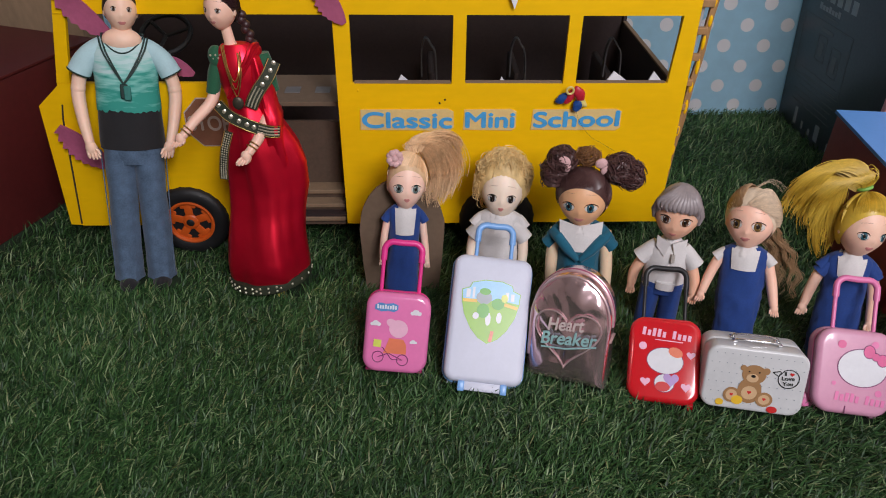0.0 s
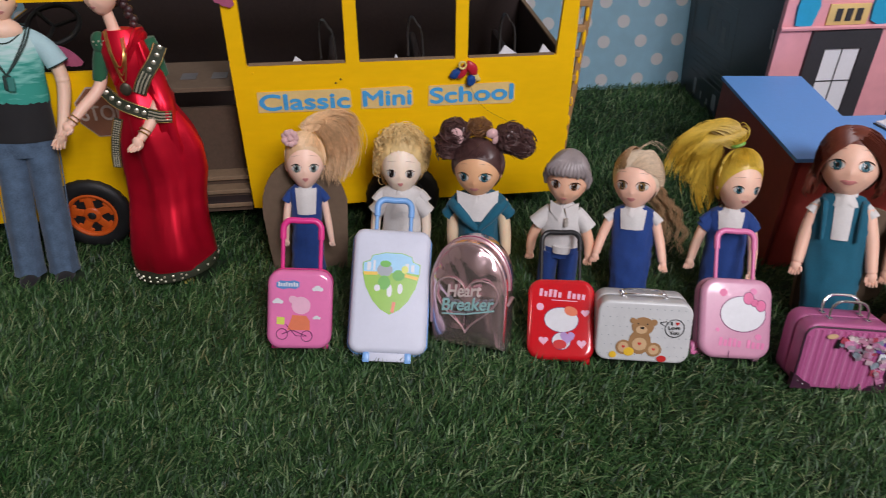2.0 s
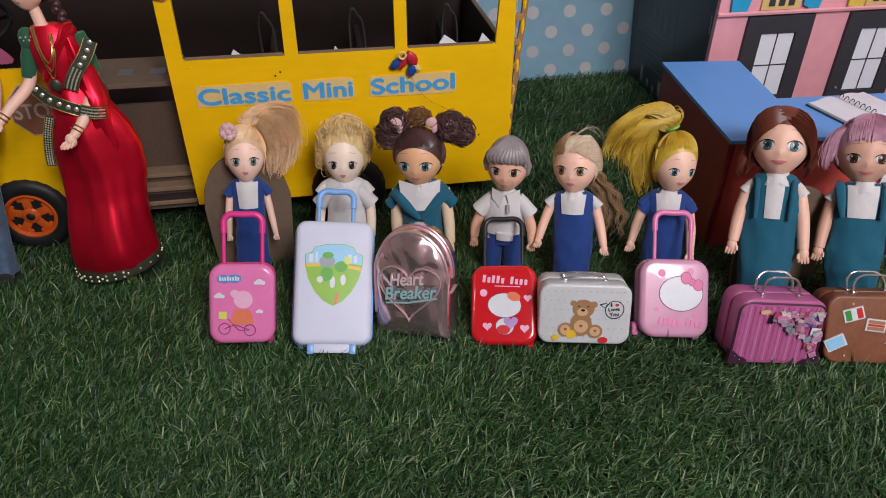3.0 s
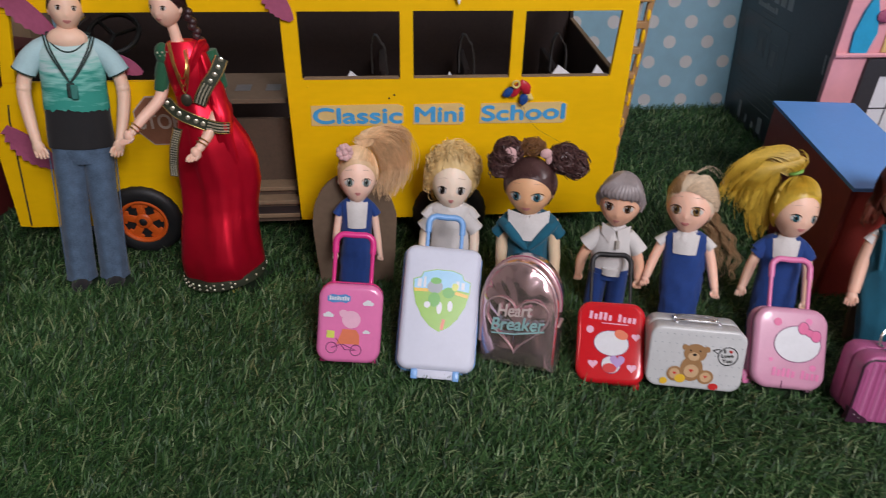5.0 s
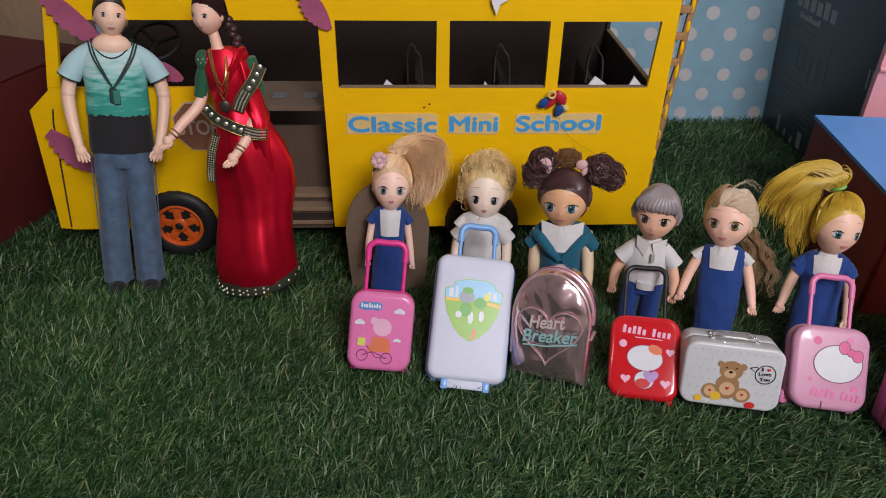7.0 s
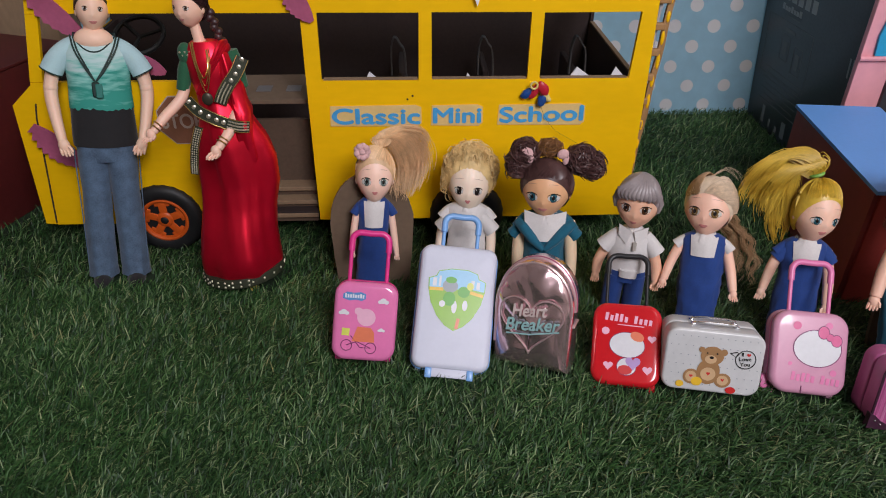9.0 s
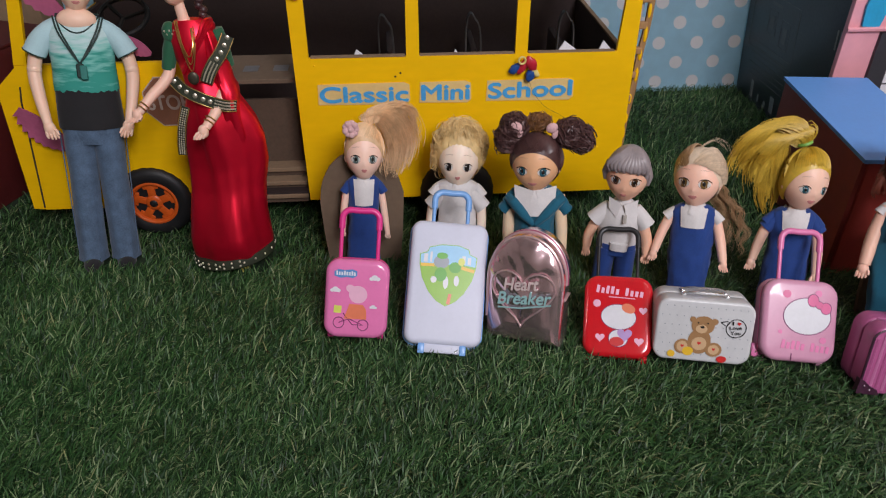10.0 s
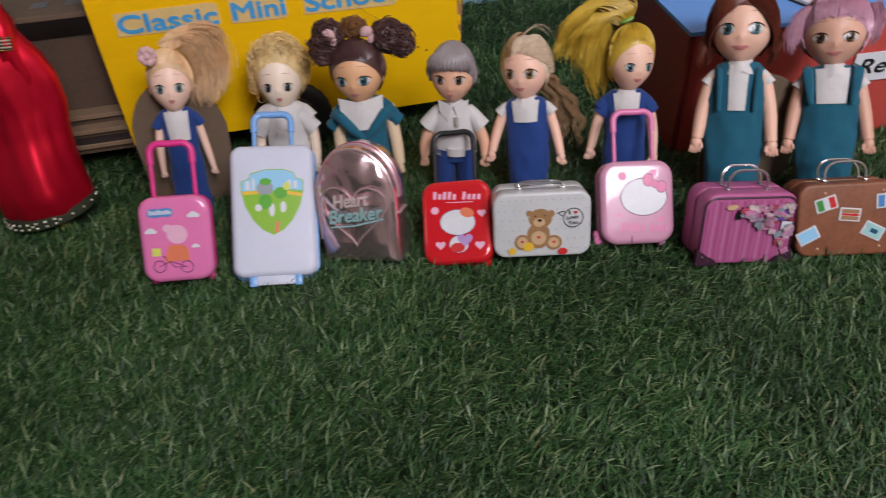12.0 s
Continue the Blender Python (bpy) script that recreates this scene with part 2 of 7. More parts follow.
def prism(bm, outline, y0, y1, idx=0):
    """A flat shape in x and z with thickness in y."""
    loft(bm, [[Vector((x, y0, z)) for x, z in outline], [Vector((x, y1, z)) for x, z in outline]], idx)
    return bm


def arc(cx, cz, rx, rz, a0, a1, n=12):
    return [(cx + rx * math.cos(radians(a0 + (a1 - a0) * i / n)), cz + rz * math.sin(radians(a0 + (a1 - a0) * i / n))) for i in range(n + 1)]


def smooth_path(pts, n=6):
    """Catmull-Rom through the points."""
    p = [Vector(q) for q in pts]
    p = [p[0] * 2 - p[1]] + p + [p[-1] * 2 - p[-2]]
    out = []
    for i in range(1, len(p) - 2):
        for k in range(n):
            t = k / n
            out.append(0.5 * ((2 * p[i]) + (p[i + 1] - p[i - 1]) * t + (2 * p[i - 1] - 5 * p[i] + 4 * p[i + 1] - p[i + 2]) * t * t + (3 * p[i] - p[i - 1] - 3 * p[i + 1] + p[i + 2]) * t ** 3))
    out.append(p[-2])
    return out


def lettering(name, text, size, width, material, m, parent, bold=0.0, depth=0.0004, slant=0.0, label=""):
    """Words as a thin mesh in the plane x, z of m, scaled to a width, with the base line at the origin."""
    cu = bpy.data.curves.new(name, "FONT")
    cu.body, cu.size, cu.extrude, cu.shear = text, size, depth, slant
    tmp = new(name + "_tmp", cu)
    dg = bpy.context.evaluated_depsgraph_get()
    me = bpy.data.meshes.new_from_object(tmp.evaluated_get(dg))
    bpy.data.objects.remove(tmp)
    bpy.data.curves.remove(cu)
    xs = [v.co.x for v in me.vertices]
    k = (width - 2 * bold) / (max(xs) - min(xs)) if width else 1.0
    me.transform(Matrix.Diagonal((k, 1, 1, 1)) @ Matrix.Translation((-min(xs), 0, 0)))
    b = bmesh.new()
    for n, (ox, oz) in enumerate(((0, 0), (1, 0), (2, 0), (1, 0.8), (1, -0.8)) if bold else ((0, 0),)):
        cp = me.copy()
        cp.transform(m @ pose(0, 0, 0, 90) @ Matrix.Translation((ox * bold, oz * bold, 0.00002 * n)))
        b.from_mesh(cp)
        bpy.data.meshes.remove(cp)
    bpy.data.meshes.remove(me)
    return part(name, b, material, parent, label, smooth=False)


def plate(bm, xs, zs, keep, y0, y1, idx=0, wobble=0.0):
    """A board with openings: the cells of a grid of cuts that keep() holds, with thickness."""
    cells = {(i, j) for i in range(len(xs) - 1) for j in range(len(zs) - 1) if keep(i, j)}
    at = {}

    def v(i, j, y):
        if (i, j, y) not in at:
            dx, dz = (wobble * noise.noise((i * 3.1, j * 5.7, 1.0)), wobble * noise.noise((i * 2.3, j * 4.1, 9.0)))
            at[i, j, y] = bm.verts.new((xs[i] + dx, y, zs[j] + dz))
        return at[i, j, y]

    for i, j in cells:
        quads = [((i, j), (i + 1, j), (i + 1, j + 1), (i, j + 1))]
        bm.faces.new([v(a, b, y0) for a, b in quads[0]]).material_index = idx
        bm.faces.new([v(a, b, y1) for a, b in quads[0][::-1]]).material_index = idx
        for (ni, nj), (p, q) in (((i, j - 1), ((i, j), (i + 1, j))), ((i + 1, j), ((i + 1, j), (i + 1, j + 1))), ((i, j + 1), ((i + 1, j + 1), (i, j + 1))), ((i - 1, j), ((i, j + 1), (i, j)))):
            if (ni, nj) not in cells:
                bm.faces.new((v(*p, y0), v(*p, y1), v(*q, y1), v(*q, y0))).material_index = idx
    return bm

# ---- the room and the setting ----
def slab_ob(name, x0, x1, y0, y1, z0, z1, material, label, category="", kind="structure"):
    bm = box(bmesh.new(), x0, x1, y0, y1, z0, z1)
    return tagged(part(name, bm, material, None, smooth=False), label, category or name, kind=kind)


slab_ob("floor", -2.4, 1.36, -0.95, 2.0, -0.06, -0.012, FLOOR_TILE, "plain tiled floor of the room under the turf", "floor")
slab_ob("ceiling", -2.4, 1.36, -0.95, 2.0, 2.4, 2.46, ROOM_PAINT, "plain pale ceiling of the room above", "ceiling")
slab_ob("wall_north", -2.4, 1.36, 2.0, 2.06, -0.06, 2.46, ROOM_PAINT, "plain pale painted wall of the room", "wall")
slab_ob("wall_west", -2.46, -2.4, -1.01, 2.06, -0.06, 2.46, ROOM_PAINT, "plain pale painted wall of the room", "wall")
slab_ob("wall_east", 1.36, 1.42, -1.01, 2.06, -0.06, 2.46, ROOM_PAINT, "plain pale painted wall of the room", "wall")
wall_s = bmesh.new()
plate(wall_s, [-2.4, 0.27, 0.93, 1.36], [-0.06, 1.04, 1.8, 2.46], lambda i, j: (i, j) != (1, 1), -1.01, -0.95)
tagged(part("wall_south", wall_s, ROOM_PAINT, smooth=False), "plain pale painted wall with a window opening", "wall", kind="structure")

# turf mat
ground = slab_ob("ground", -1.15, 1.34, -0.55, 1.35, -0.012, 0.0, MAT_BACKING, "dark green backing of an artificial turf mat", "turf backing")

# polka-dot backdrop: a slightly wavy sheet of paper
bm = bmesh.new()
nx, nz = 60, 16
front = [[bm.verts.new((-0.75 + 1.55 * i / nx, 1.086 + 0.0025 * noise.noise((i * 0.35, j * 0.4, 3)), 0.62 * j / nz)) for i in range(nx + 1)] for j in range(nz + 1)]
for j in range(nz):
    for i in range(nx):
        bm.faces.new((front[j][i], front[j][i + 1], front[j + 1][i + 1], front[j + 1][i]))
bmesh.ops.solidify(bm, geom=bm.faces[:], thickness=-0.002)
tagged(part("backdrop", bm, POLKA), "pale blue backdrop paper with white polka dots", "backdrop", kind="structure")

# black printed carton standing against the backdrop
carton = thing("carton", pose(0.645, 0.815, 0), "tall black printed carton standing on the turf", "carton")


def sag(b):
    """The carton leans a little to one side as it rises."""
    for v in b.verts:
        v.co.x -= 0.075 * v.co.z
    return b


part("body", sag(box(bmesh.new(), 0, 0.24, 0, 0.268, 0.0, 0.46, 0.0015)), BLACK_CARD, carton)


def carton_bar(y0, y1, z0, z1, material=DIM_PRINT, name="print_bar"):
    b = bmesh.new()
    box(b, -0.0004, 0.001, y0, y1, z0, z1)
    return part(name, sag(b), material, carton, smooth=False)


def frame_lines(y0, y1, z0, z1, t=0.0009):
    b = bmesh.new()
    for a in ((y0, y1, z0, z0 + t), (y0, y1, z1 - t, z1), (y0, y0 + t, z0 + t, z1 - t), (y1 - t, y1, z0 + t, z1 - t)):
        box(b, -0.0004, 0.001, *a)
    return part("print_frame", sag(b), DIM_PRINT, carton, smooth=False)


frame_lines(0.115, 0.25, 0.085, 0.173)
frame_lines(0.175, 0.2, 0.118, 0.154)
frame_lines(0.135, 0.16, 0.108, 0.148)
for k in range(7):
    carton_bar(0.12 + 0.004 * (k % 3), 0.235 - 0.012 * (k % 2), 0.096 - 0.0085 * k, 0.0975 - 0.0085 * k)
for y0, y1, z0, z1 in ((0.182, 0.193, 0.126, 0.145), (0.142, 0.153, 0.116, 0.138), (0.165, 0.195, 0.16, 0.1645)):
    carton_bar(y0, y1, z0, z1)
for k, (y0, w, h) in enumerate(((0.21, 0.008, 0.026), (0.188, 0.005, 0.012), (0.165, 0.006, 0.009), (0.14, 0.012, 0.024), (0.108, 0.006, 0.012))):
    carton_bar(y0, y0 + w, 0.012, 0.012 + h, GREY_PRINT, "print_mark")
for k in range(7):
    carton_bar(0.158 + 0.0085 * k, 0.1645 + 0.0085 * k, 0.186, 0.192 if k % 3 else 0.1945, GREY_PRINT)
carton_bar(0.16, 0.2, 0.1795, 0.1812, DIM_PRINT)
for k in range(6):
    carton_bar(0.122 + 0.019 * k, 0.135 + 0.019 * k, 0.2, 0.222 if k % 2 else 0.217, GREY_PRINT, "logo_bar")
for k in range(2):
    carton_bar(0.012 + 0.008 * k, 0.015 + 0.008 * k, 0.15, 0.175, GREY_PRINT, "print_mark")

# pink school front
school = thing("school_facade", pose(0.0, 0.8, 0), "pink paper school front with charcoal-framed windows", "school front")
bm = box(bmesh.new(), 0.618, 1.35, 0.0, 0.008, 0.0, 0.42, 0.0008)
part("wall", bm, PINK_PAPER, school)
bm = bmesh.new()
tube(bm, [(0.615 + 0.037 * k, -0.004, 0.1885 + 0.0012 * noise.noise((k, 0, 0))) for k in range(21)], 0.0028, 6)
part("ledge", bm, PINK_PAPER, school)


def school_window(x0):
    win = part("window", plate(bmesh.new(), [0, 0.022, 0.069, 0.09], [0.03, 0.078, 0.162, 0.184], lambda i, j: (i, j) != (1, 1), -0.005, 0.0, wobble=0.0012), CHARCOAL, school, "charcoal window frame with white panes", smooth=False)
    win.location = (x0, 0, 0)
    for i in range(2):
        for j in range(2):
            pane = box(bmesh.new(), 0.0225 + 0.0237 * i, 0.0447 + 0.0237 * i, -0.0025, -0.0005, 0.0785 + 0.0423 * j, 0.1193 + 0.0423 * j)
            part("pane", pane, WHITE_PAPER, win, smooth=False)
    bar = bmesh.new()
    box(bar, 0.0449, 0.046, -0.0035, -0.0005, 0.078, 0.162)
    part("glazing_bar", bar, CHARCOAL, win, smooth=False)
    part("glazing_bar", box(bmesh.new(), 0.022, 0.0695, -0.0032, -0.0005, 0.1194, 0.1207), CHARCOAL, win, smooth=False)
    knob = bmesh.new()
    ball(knob, (0.011, -0.0055, 0.083), (0.0022, 0.002, 0.0022))
    part("knob", knob, GREY_RAIL, win)


for x0 in (0.659, 0.799, 0.94, 1.08):
    school_window(x0)
for x0 in (0.672, 0.815, 0.955):
    board = part("number_board", box(bmesh.new(), x0, x0 + 0.052, -0.003, -0.0003, 0.191, 0.216, 0.0005), CREAM_PAPER, school, "cream paper plate with dark marks")
    for k in range(3):
        part("mark_bar", box(bmesh.new(), x0 + 0.009 + 0.013 * k, x0 + 0.017 + 0.013 * k, -0.0042, -0.0031, 0.196, 0.211, 0.0004), CHARCOAL, board, smooth=False)
for k, (x0, m) in enumerate(((0.632, TEAL_PAPER), (0.728, TEAL_PAPER), (0.79, YELLOW_PAPER), (0.875, TEAL_PAPER), (0.93, YELLOW_PAPER))):
    bm = bmesh.new()
    w = 0.026
    out = [(x0, 0.192 + (0.004 if k % 2 else 0)), (x0 + w * 0.8, 0.190 - (0.004 if k % 2 else 0)), (x0 + w, 0.215), (x0 + w * 0.75, 0.24), (x0 + w * 0.4, 0.262), (x0 + w * 0.1, 0.24), (x0 - 0.002, 0.215)]
    prism(bm, out, -0.0045, -0.0015)
    part("paper_petal", bm, m, school, smooth=False)
bm = bmesh.new()
ball(bm, (0.66, -0.006, 0.235), (0.011, 0.004, 0.008), u=10, v=6)
part("paper_flower", bm, MAGENTA, school)

# reception desk, L-shaped
desk = thing("reception_desk", pose(0, 0, 0), "L-shaped reception desk with blue top and red front", "desk")
TOP = 0.139
# Desk maroon lightened in colour to stand in for bounced light on its side.
DESK_SIDE = mat("maroon_bounce_lightened", (0.32, 0.05, 0.042), 0.55, vary=0.15, size=0.03, bump=0.2, fine=0.004)


def poly_slab(outline, z0, z1):
    b = bmesh.new()
    loft(b, [[Vector((x, y, z0)) for x, y in outline], [Vector((x, y, z1)) for x, y in outline]])
    return b


top_out = [(0.522, 0.566), (0.92, 0.536), (0.93, 0.642), (0.624, 0.655), (0.642, 0.77), (0.546, 0.781)]
part("desk_top", poly_slab(top_out, TOP - 0.004, TOP), BLUE_PAPER, desk, "sky-blue paper desk top", smooth=False)
part("side_panel", poly_slab([(0.524, 0.571), (0.548, 0.778), (0.553, 0.7775), (0.529, 0.571)], 0.0, TOP - 0.0045), DESK_SIDE, desk, "maroon painted side panel", smooth=False)
part("front_panel", poly_slab([(0.530, 0.569), (0.915, 0.54), (0.915, 0.545), (0.530, 0.5745)], 0.0, TOP - 0.0045), RED_PAPER, desk, "tomato-red front panel", smooth=False)
part("back_panel", poly_slab([(0.553, 0.772), (0.638, 0.763), (0.638, 0.758), (0.553, 0.767)], 0.0, TOP - 0.0045), DESK_SIDE, desk, smooth=False)
part("inner_panel", poly_slab([(0.634, 0.757), (0.618, 0.655), (0.613, 0.655), (0.629, 0.757)], 0.0, TOP - 0.0045), DESK_SIDE, desk, smooth=False)
sign = part("sign", poly_slab([(0.698, 0.5545), (0.84, 0.5439), (0.84, 0.5429), (0.698, 0.5535)], 0.069, 0.099), WHITE_PAPER, desk, "white paper sign with black lettering", smooth=False)
lettering("sign_text", "Reception", 0.022, 0.118, DARK, Matrix.Translation((0.7035, 0.5527, 0.0775)) @ pose(0, 0, 0, 0, 0, -4.25), sign, bold=0.0004, depth=0.0002, slant=0.2)

# open book on the desk
book = thing("open_book", pose(0.69, 0.613, TOP + 0.001, 0, 0, 12) @ Matrix.Scale(0.78, 4), "open white ring-bound notebook on the desk", "notebook")
for k, s in ((0, -1), (1, 1)):
    bm = bmesh.new()
    rows = []
    for i in range(9):
        t = i / 8
        x = s * (0.001 + 0.05 * t)
        z = 0.004 + 0.004 * math.sin(math.pi * min(1, t * 1.3)) * (1 - 0.5 * t)
        rows.append([Vector((x, -0.034, z)), Vector((x, 0.034, z)), Vector((x, 0.034, 0.001)), Vector((x, -0.034, 0.001))])
    loft(bm, rows)
    bmesh.ops.recalc_face_normals(bm, faces=bm.faces[:])
    part("page_block", bm, WHITE_PAPER, book)
bm = bmesh.new()
box(bm, -0.053, 0.053, -0.036, 0.036, -0.0005, 0.0008)
part("cover", bm, CHARCOAL, book, smooth=False)
for k in range(7):
    bm = bmesh.new()
    tube(bm, [(p[0], -0.027 + 0.009 * k, p[1]) for p in arc(0, 0.006, 0.0045, 0.005, 0, 180, 8)], 0.0006, 5)
    part("ring", bm, DARK, book)

# maroon box and brown carton at the bus's front
maroon = thing("maroon_box", pose(-0.395, 0.78, 0, 0, 0, -20), "maroon painted cardboard box on the turf", "box")
part("body", box(bmesh.new(), -0.22, 0, -0.17, 0.15, 0, 0.172, 0.002), MAROON, maroon)
part("lid", box(bmesh.new(), -0.221, 0.001, -0.171, 0.151, 0.1724, 0.176, 0.001), MAROON, maroon)
brown = thing("brown_carton", pose(-0.55, 1.0, 0, 0, 0, 0), "plain brown cardboard carton with a dark top band", "carton")
part("body", box(bmesh.new(), -0.3, 0.16, 0.0, 0.075, 0.0, 0.262, 0.002), CARD, brown)
part("top_band", box(bmesh.new(), -0.302, 0.162, -0.003, 0.077, 0.2625, 0.33, 0.002), CHARCOAL, brown)
blue_sheet = thing("blue_sheet", pose(-0.56, 0.90, 0), "pale blue paper sheet standing behind the box", "paper sheet")
bm = bmesh.new()
box(bm, -0.2, 0.052, 0, 0.003, 0, 0.235)
part("sheet", bm, TEAL_PAPER, blue_sheet, smooth=False)

# ---- the school bus ----
bus = thing("school_bus", pose(0, 0.70, 0), "hand-made yellow cardboard toy school bus on the turf", "toy bus")
DEPTH = 0.235
zs = [0.039, 0.202, 0.269, 0.345]
xs = [-0.016, 0.0, 0.097, 0.110, 0.208, 0.221, 0.312, 0.331]
bm = plate(bmesh.new(), xs, zs, lambda i, j: not (j == 1 and i in (1, 3, 5)), 0, 0.005, wobble=0.0016)
for v in bm.verts:
    if v.co.x > 0.325:
        v.co.x += 0.0025 + (0.13 - v.co.z) * 0.01
    elif 0.305 < v.co.x < 0.319 and v.co.z > 0.19:
        v.co.x += 0.0018 + (min(v.co.z, 0.27) - 0.2) * 0.045
side = part("side_panel", bm, YELLOW, bus, "yellow painted side panel with three windows", smooth=False)
# raw cardboard edges under the windows
for x0, x1 in ((0.0, 0.097), (0.110, 0.208), (0.221, 0.312)):
    part("window_edge", box(bmesh.new(), x0 + 0.001, x1 - 0.001, 0.0003, 0.006, 0.2018, 0.2032), CARD, bus, smooth=False)
# front half: door panel, post and header
bm = bmesh.new()
prism(bm, [(-0.307, 0.038), (-0.105, 0.038), (-0.105, 0.202), (-0.288, 0.202)], 0, 0.005)
part("front_side_panel", bm, YELLOW, bus, "yellow panel below the open front window", smooth=False)
bm = bmesh.new()
prism(bm, [(-0.288, 0.2025), (-0.2755, 0.2025), (-0.2615, 0.2685), (-0.273, 0.2685)], 0.0, 0.005)
part("front_post", bm, YELLOW, bus, smooth=False)
bm = bmesh.new()
prism(bm, [(-0.273, 0.269), (-0.0165, 0.269), (-0.0165, 0.345), (-0.256, 0.345)], 0.0, 0.005)
part("header", bm, YELLOW, bus, smooth=False)
# bulging nose with its folded edge
bm = bmesh.new()
loft(bm, [[Vector((-0.307, y, 0.038)), Vector((-0.288, y, 0.2)), Vector((-0.313, y, 0.178)), Vector((-0.32, y, 0.039))] for y in (0.001, DEPTH)])
part("nose", bm, YELLOW, bus, "folded yellow nose of the bus", smooth=False)
part("nose_edge", tube(bmesh.new(), [(-0.289, 0.0, 0.18), (-0.2925, -0.0004, 0.165), (-0.3075, -0.0004, 0.041)], 0.0009, 5), CARD_DARK, bus, "dark open seam")
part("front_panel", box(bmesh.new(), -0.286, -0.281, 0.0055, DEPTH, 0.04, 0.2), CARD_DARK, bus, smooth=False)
# far side, rear and floor, in card darkened for the inside's shade
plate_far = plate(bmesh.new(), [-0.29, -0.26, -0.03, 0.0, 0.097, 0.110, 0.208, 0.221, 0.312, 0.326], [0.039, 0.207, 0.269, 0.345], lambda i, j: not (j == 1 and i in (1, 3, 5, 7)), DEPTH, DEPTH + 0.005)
part("far_side_panel", plate_far, CARD_DARK, bus, "inner side of the bus, its shade put into the dark colour", smooth=False)
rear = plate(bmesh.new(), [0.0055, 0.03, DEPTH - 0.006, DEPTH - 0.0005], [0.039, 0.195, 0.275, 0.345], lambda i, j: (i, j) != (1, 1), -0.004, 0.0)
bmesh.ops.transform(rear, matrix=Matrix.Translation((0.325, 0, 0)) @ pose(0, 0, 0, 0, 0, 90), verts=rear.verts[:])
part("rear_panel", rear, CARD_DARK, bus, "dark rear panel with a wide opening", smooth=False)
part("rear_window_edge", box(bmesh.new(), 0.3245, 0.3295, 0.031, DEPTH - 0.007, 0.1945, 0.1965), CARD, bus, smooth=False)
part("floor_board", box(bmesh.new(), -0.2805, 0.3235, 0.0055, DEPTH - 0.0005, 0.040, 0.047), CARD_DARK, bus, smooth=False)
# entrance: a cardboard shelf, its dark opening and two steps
# Darker copy of the brown card: the entrance's shade is in its colour.
CARD_SHADE = mat("shaded_cardboard", (0.1, 0.062, 0.04), 0.85, vary=0.2, size=0.02, bump=0.25)
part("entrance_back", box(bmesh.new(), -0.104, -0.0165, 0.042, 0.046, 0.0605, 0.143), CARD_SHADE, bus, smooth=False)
part("shelf", box(bmesh.new(), -0.118, -0.017, 0.022, 0.1, 0.1685, 0.1735, 0.0006), SLAB_CARD, bus, "raw cardboard shelf beside the door", smooth=False)
for k, (y0, z1) in enumerate(((0.004, 0.0445), (0.013, 0.0565), (0.024, 0.068))):
    part("step", box(bmesh.new(), -0.104, -0.018, y0, 0.098, z1 - 0.005, z1, 0.0008), CARD, bus, "raw cardboard step", smooth=False)
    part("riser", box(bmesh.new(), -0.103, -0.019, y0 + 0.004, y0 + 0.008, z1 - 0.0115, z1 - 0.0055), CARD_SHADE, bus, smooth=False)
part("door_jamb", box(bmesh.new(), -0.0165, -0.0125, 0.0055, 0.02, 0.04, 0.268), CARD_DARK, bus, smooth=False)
for x0 in (-0.078, -0.046):
    part("ticket", box(bmesh.new(), x0, x0 + 0.016, 0.045, 0.062, 0.1738, 0.1745, 0.0002), GREY_RAIL, bus, "small grey card on the shelf", smooth=False)

# seats with bent rails
DARK_RAIL = mat("dark_seat_rail", (0.07, 0.065, 0.065), 0.5, vary=0.15, bump=0.1)
for x0 in (0.055, 0.155, 0.262):
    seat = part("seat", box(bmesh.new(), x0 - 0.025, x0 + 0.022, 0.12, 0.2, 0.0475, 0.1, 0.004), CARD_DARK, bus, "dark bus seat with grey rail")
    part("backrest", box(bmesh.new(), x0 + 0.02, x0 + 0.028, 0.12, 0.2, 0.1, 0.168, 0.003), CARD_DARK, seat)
    rail = smooth_path([(x0 + 0.03, 0.1, 0.10), (x0 + 0.028, 0.1, 0.19), (x0 + 0.022, 0.101, 0.208), (x0 + 0.016, 0.103, 0.215), (x0 + 0.012, 0.105, 0.2), (x0 + 0.012, 0.107, 0.17)], 4)
    bm = bmesh.new()
    loft(bm, [[p + Vector((0, -0.004, 0)), p + Vector((0.0016, -0.004, 0)), p + Vector((0.0016, 0.004, 0)), p + Vector((0, 0.004, 0))] for p in rail])
    bmesh.ops.recalc_face_normals(bm, faces=bm.faces[:])
    part("seat_rail", bm, DARK_RAIL, seat)
for x0, h, w in ((0.043, 0.0045, 0.013), (0.146, 0.003, 0.006), (0.254, 0.0085, 0.024), (0.297, 0.0085, 0.016)):
    bm = bmesh.new()
    loft(bm, [[Vector((x, y, z)) for x, z in ((x0 - w * 0.1, 0.194), (x0 + w, 0.194), (x0 + w * 0.97, 0.1985), (x0 + w * 0.3, 0.2015 + h), (x0, 0.199))] for y in (0.012, 0.014)])
    bmesh.ops.recalc_face_normals(bm, faces=bm.faces[:])
    part("paper_cover", bm, WHITE_PAPER, bus, "folded white paper at the window", smooth=False)
# steering wheel
wheel = part("steering_wheel", tube(bmesh.new(), [(-0.205 + 0.026 * math.cos(a), 0.09 + 0.022 * math.sin(a), 0.222 + 0.014 * math.sin(a)) for a in (2 * math.pi * k / 24 for k in range(25))], 0.0028, 7), DARK, bus, "black steering wheel")
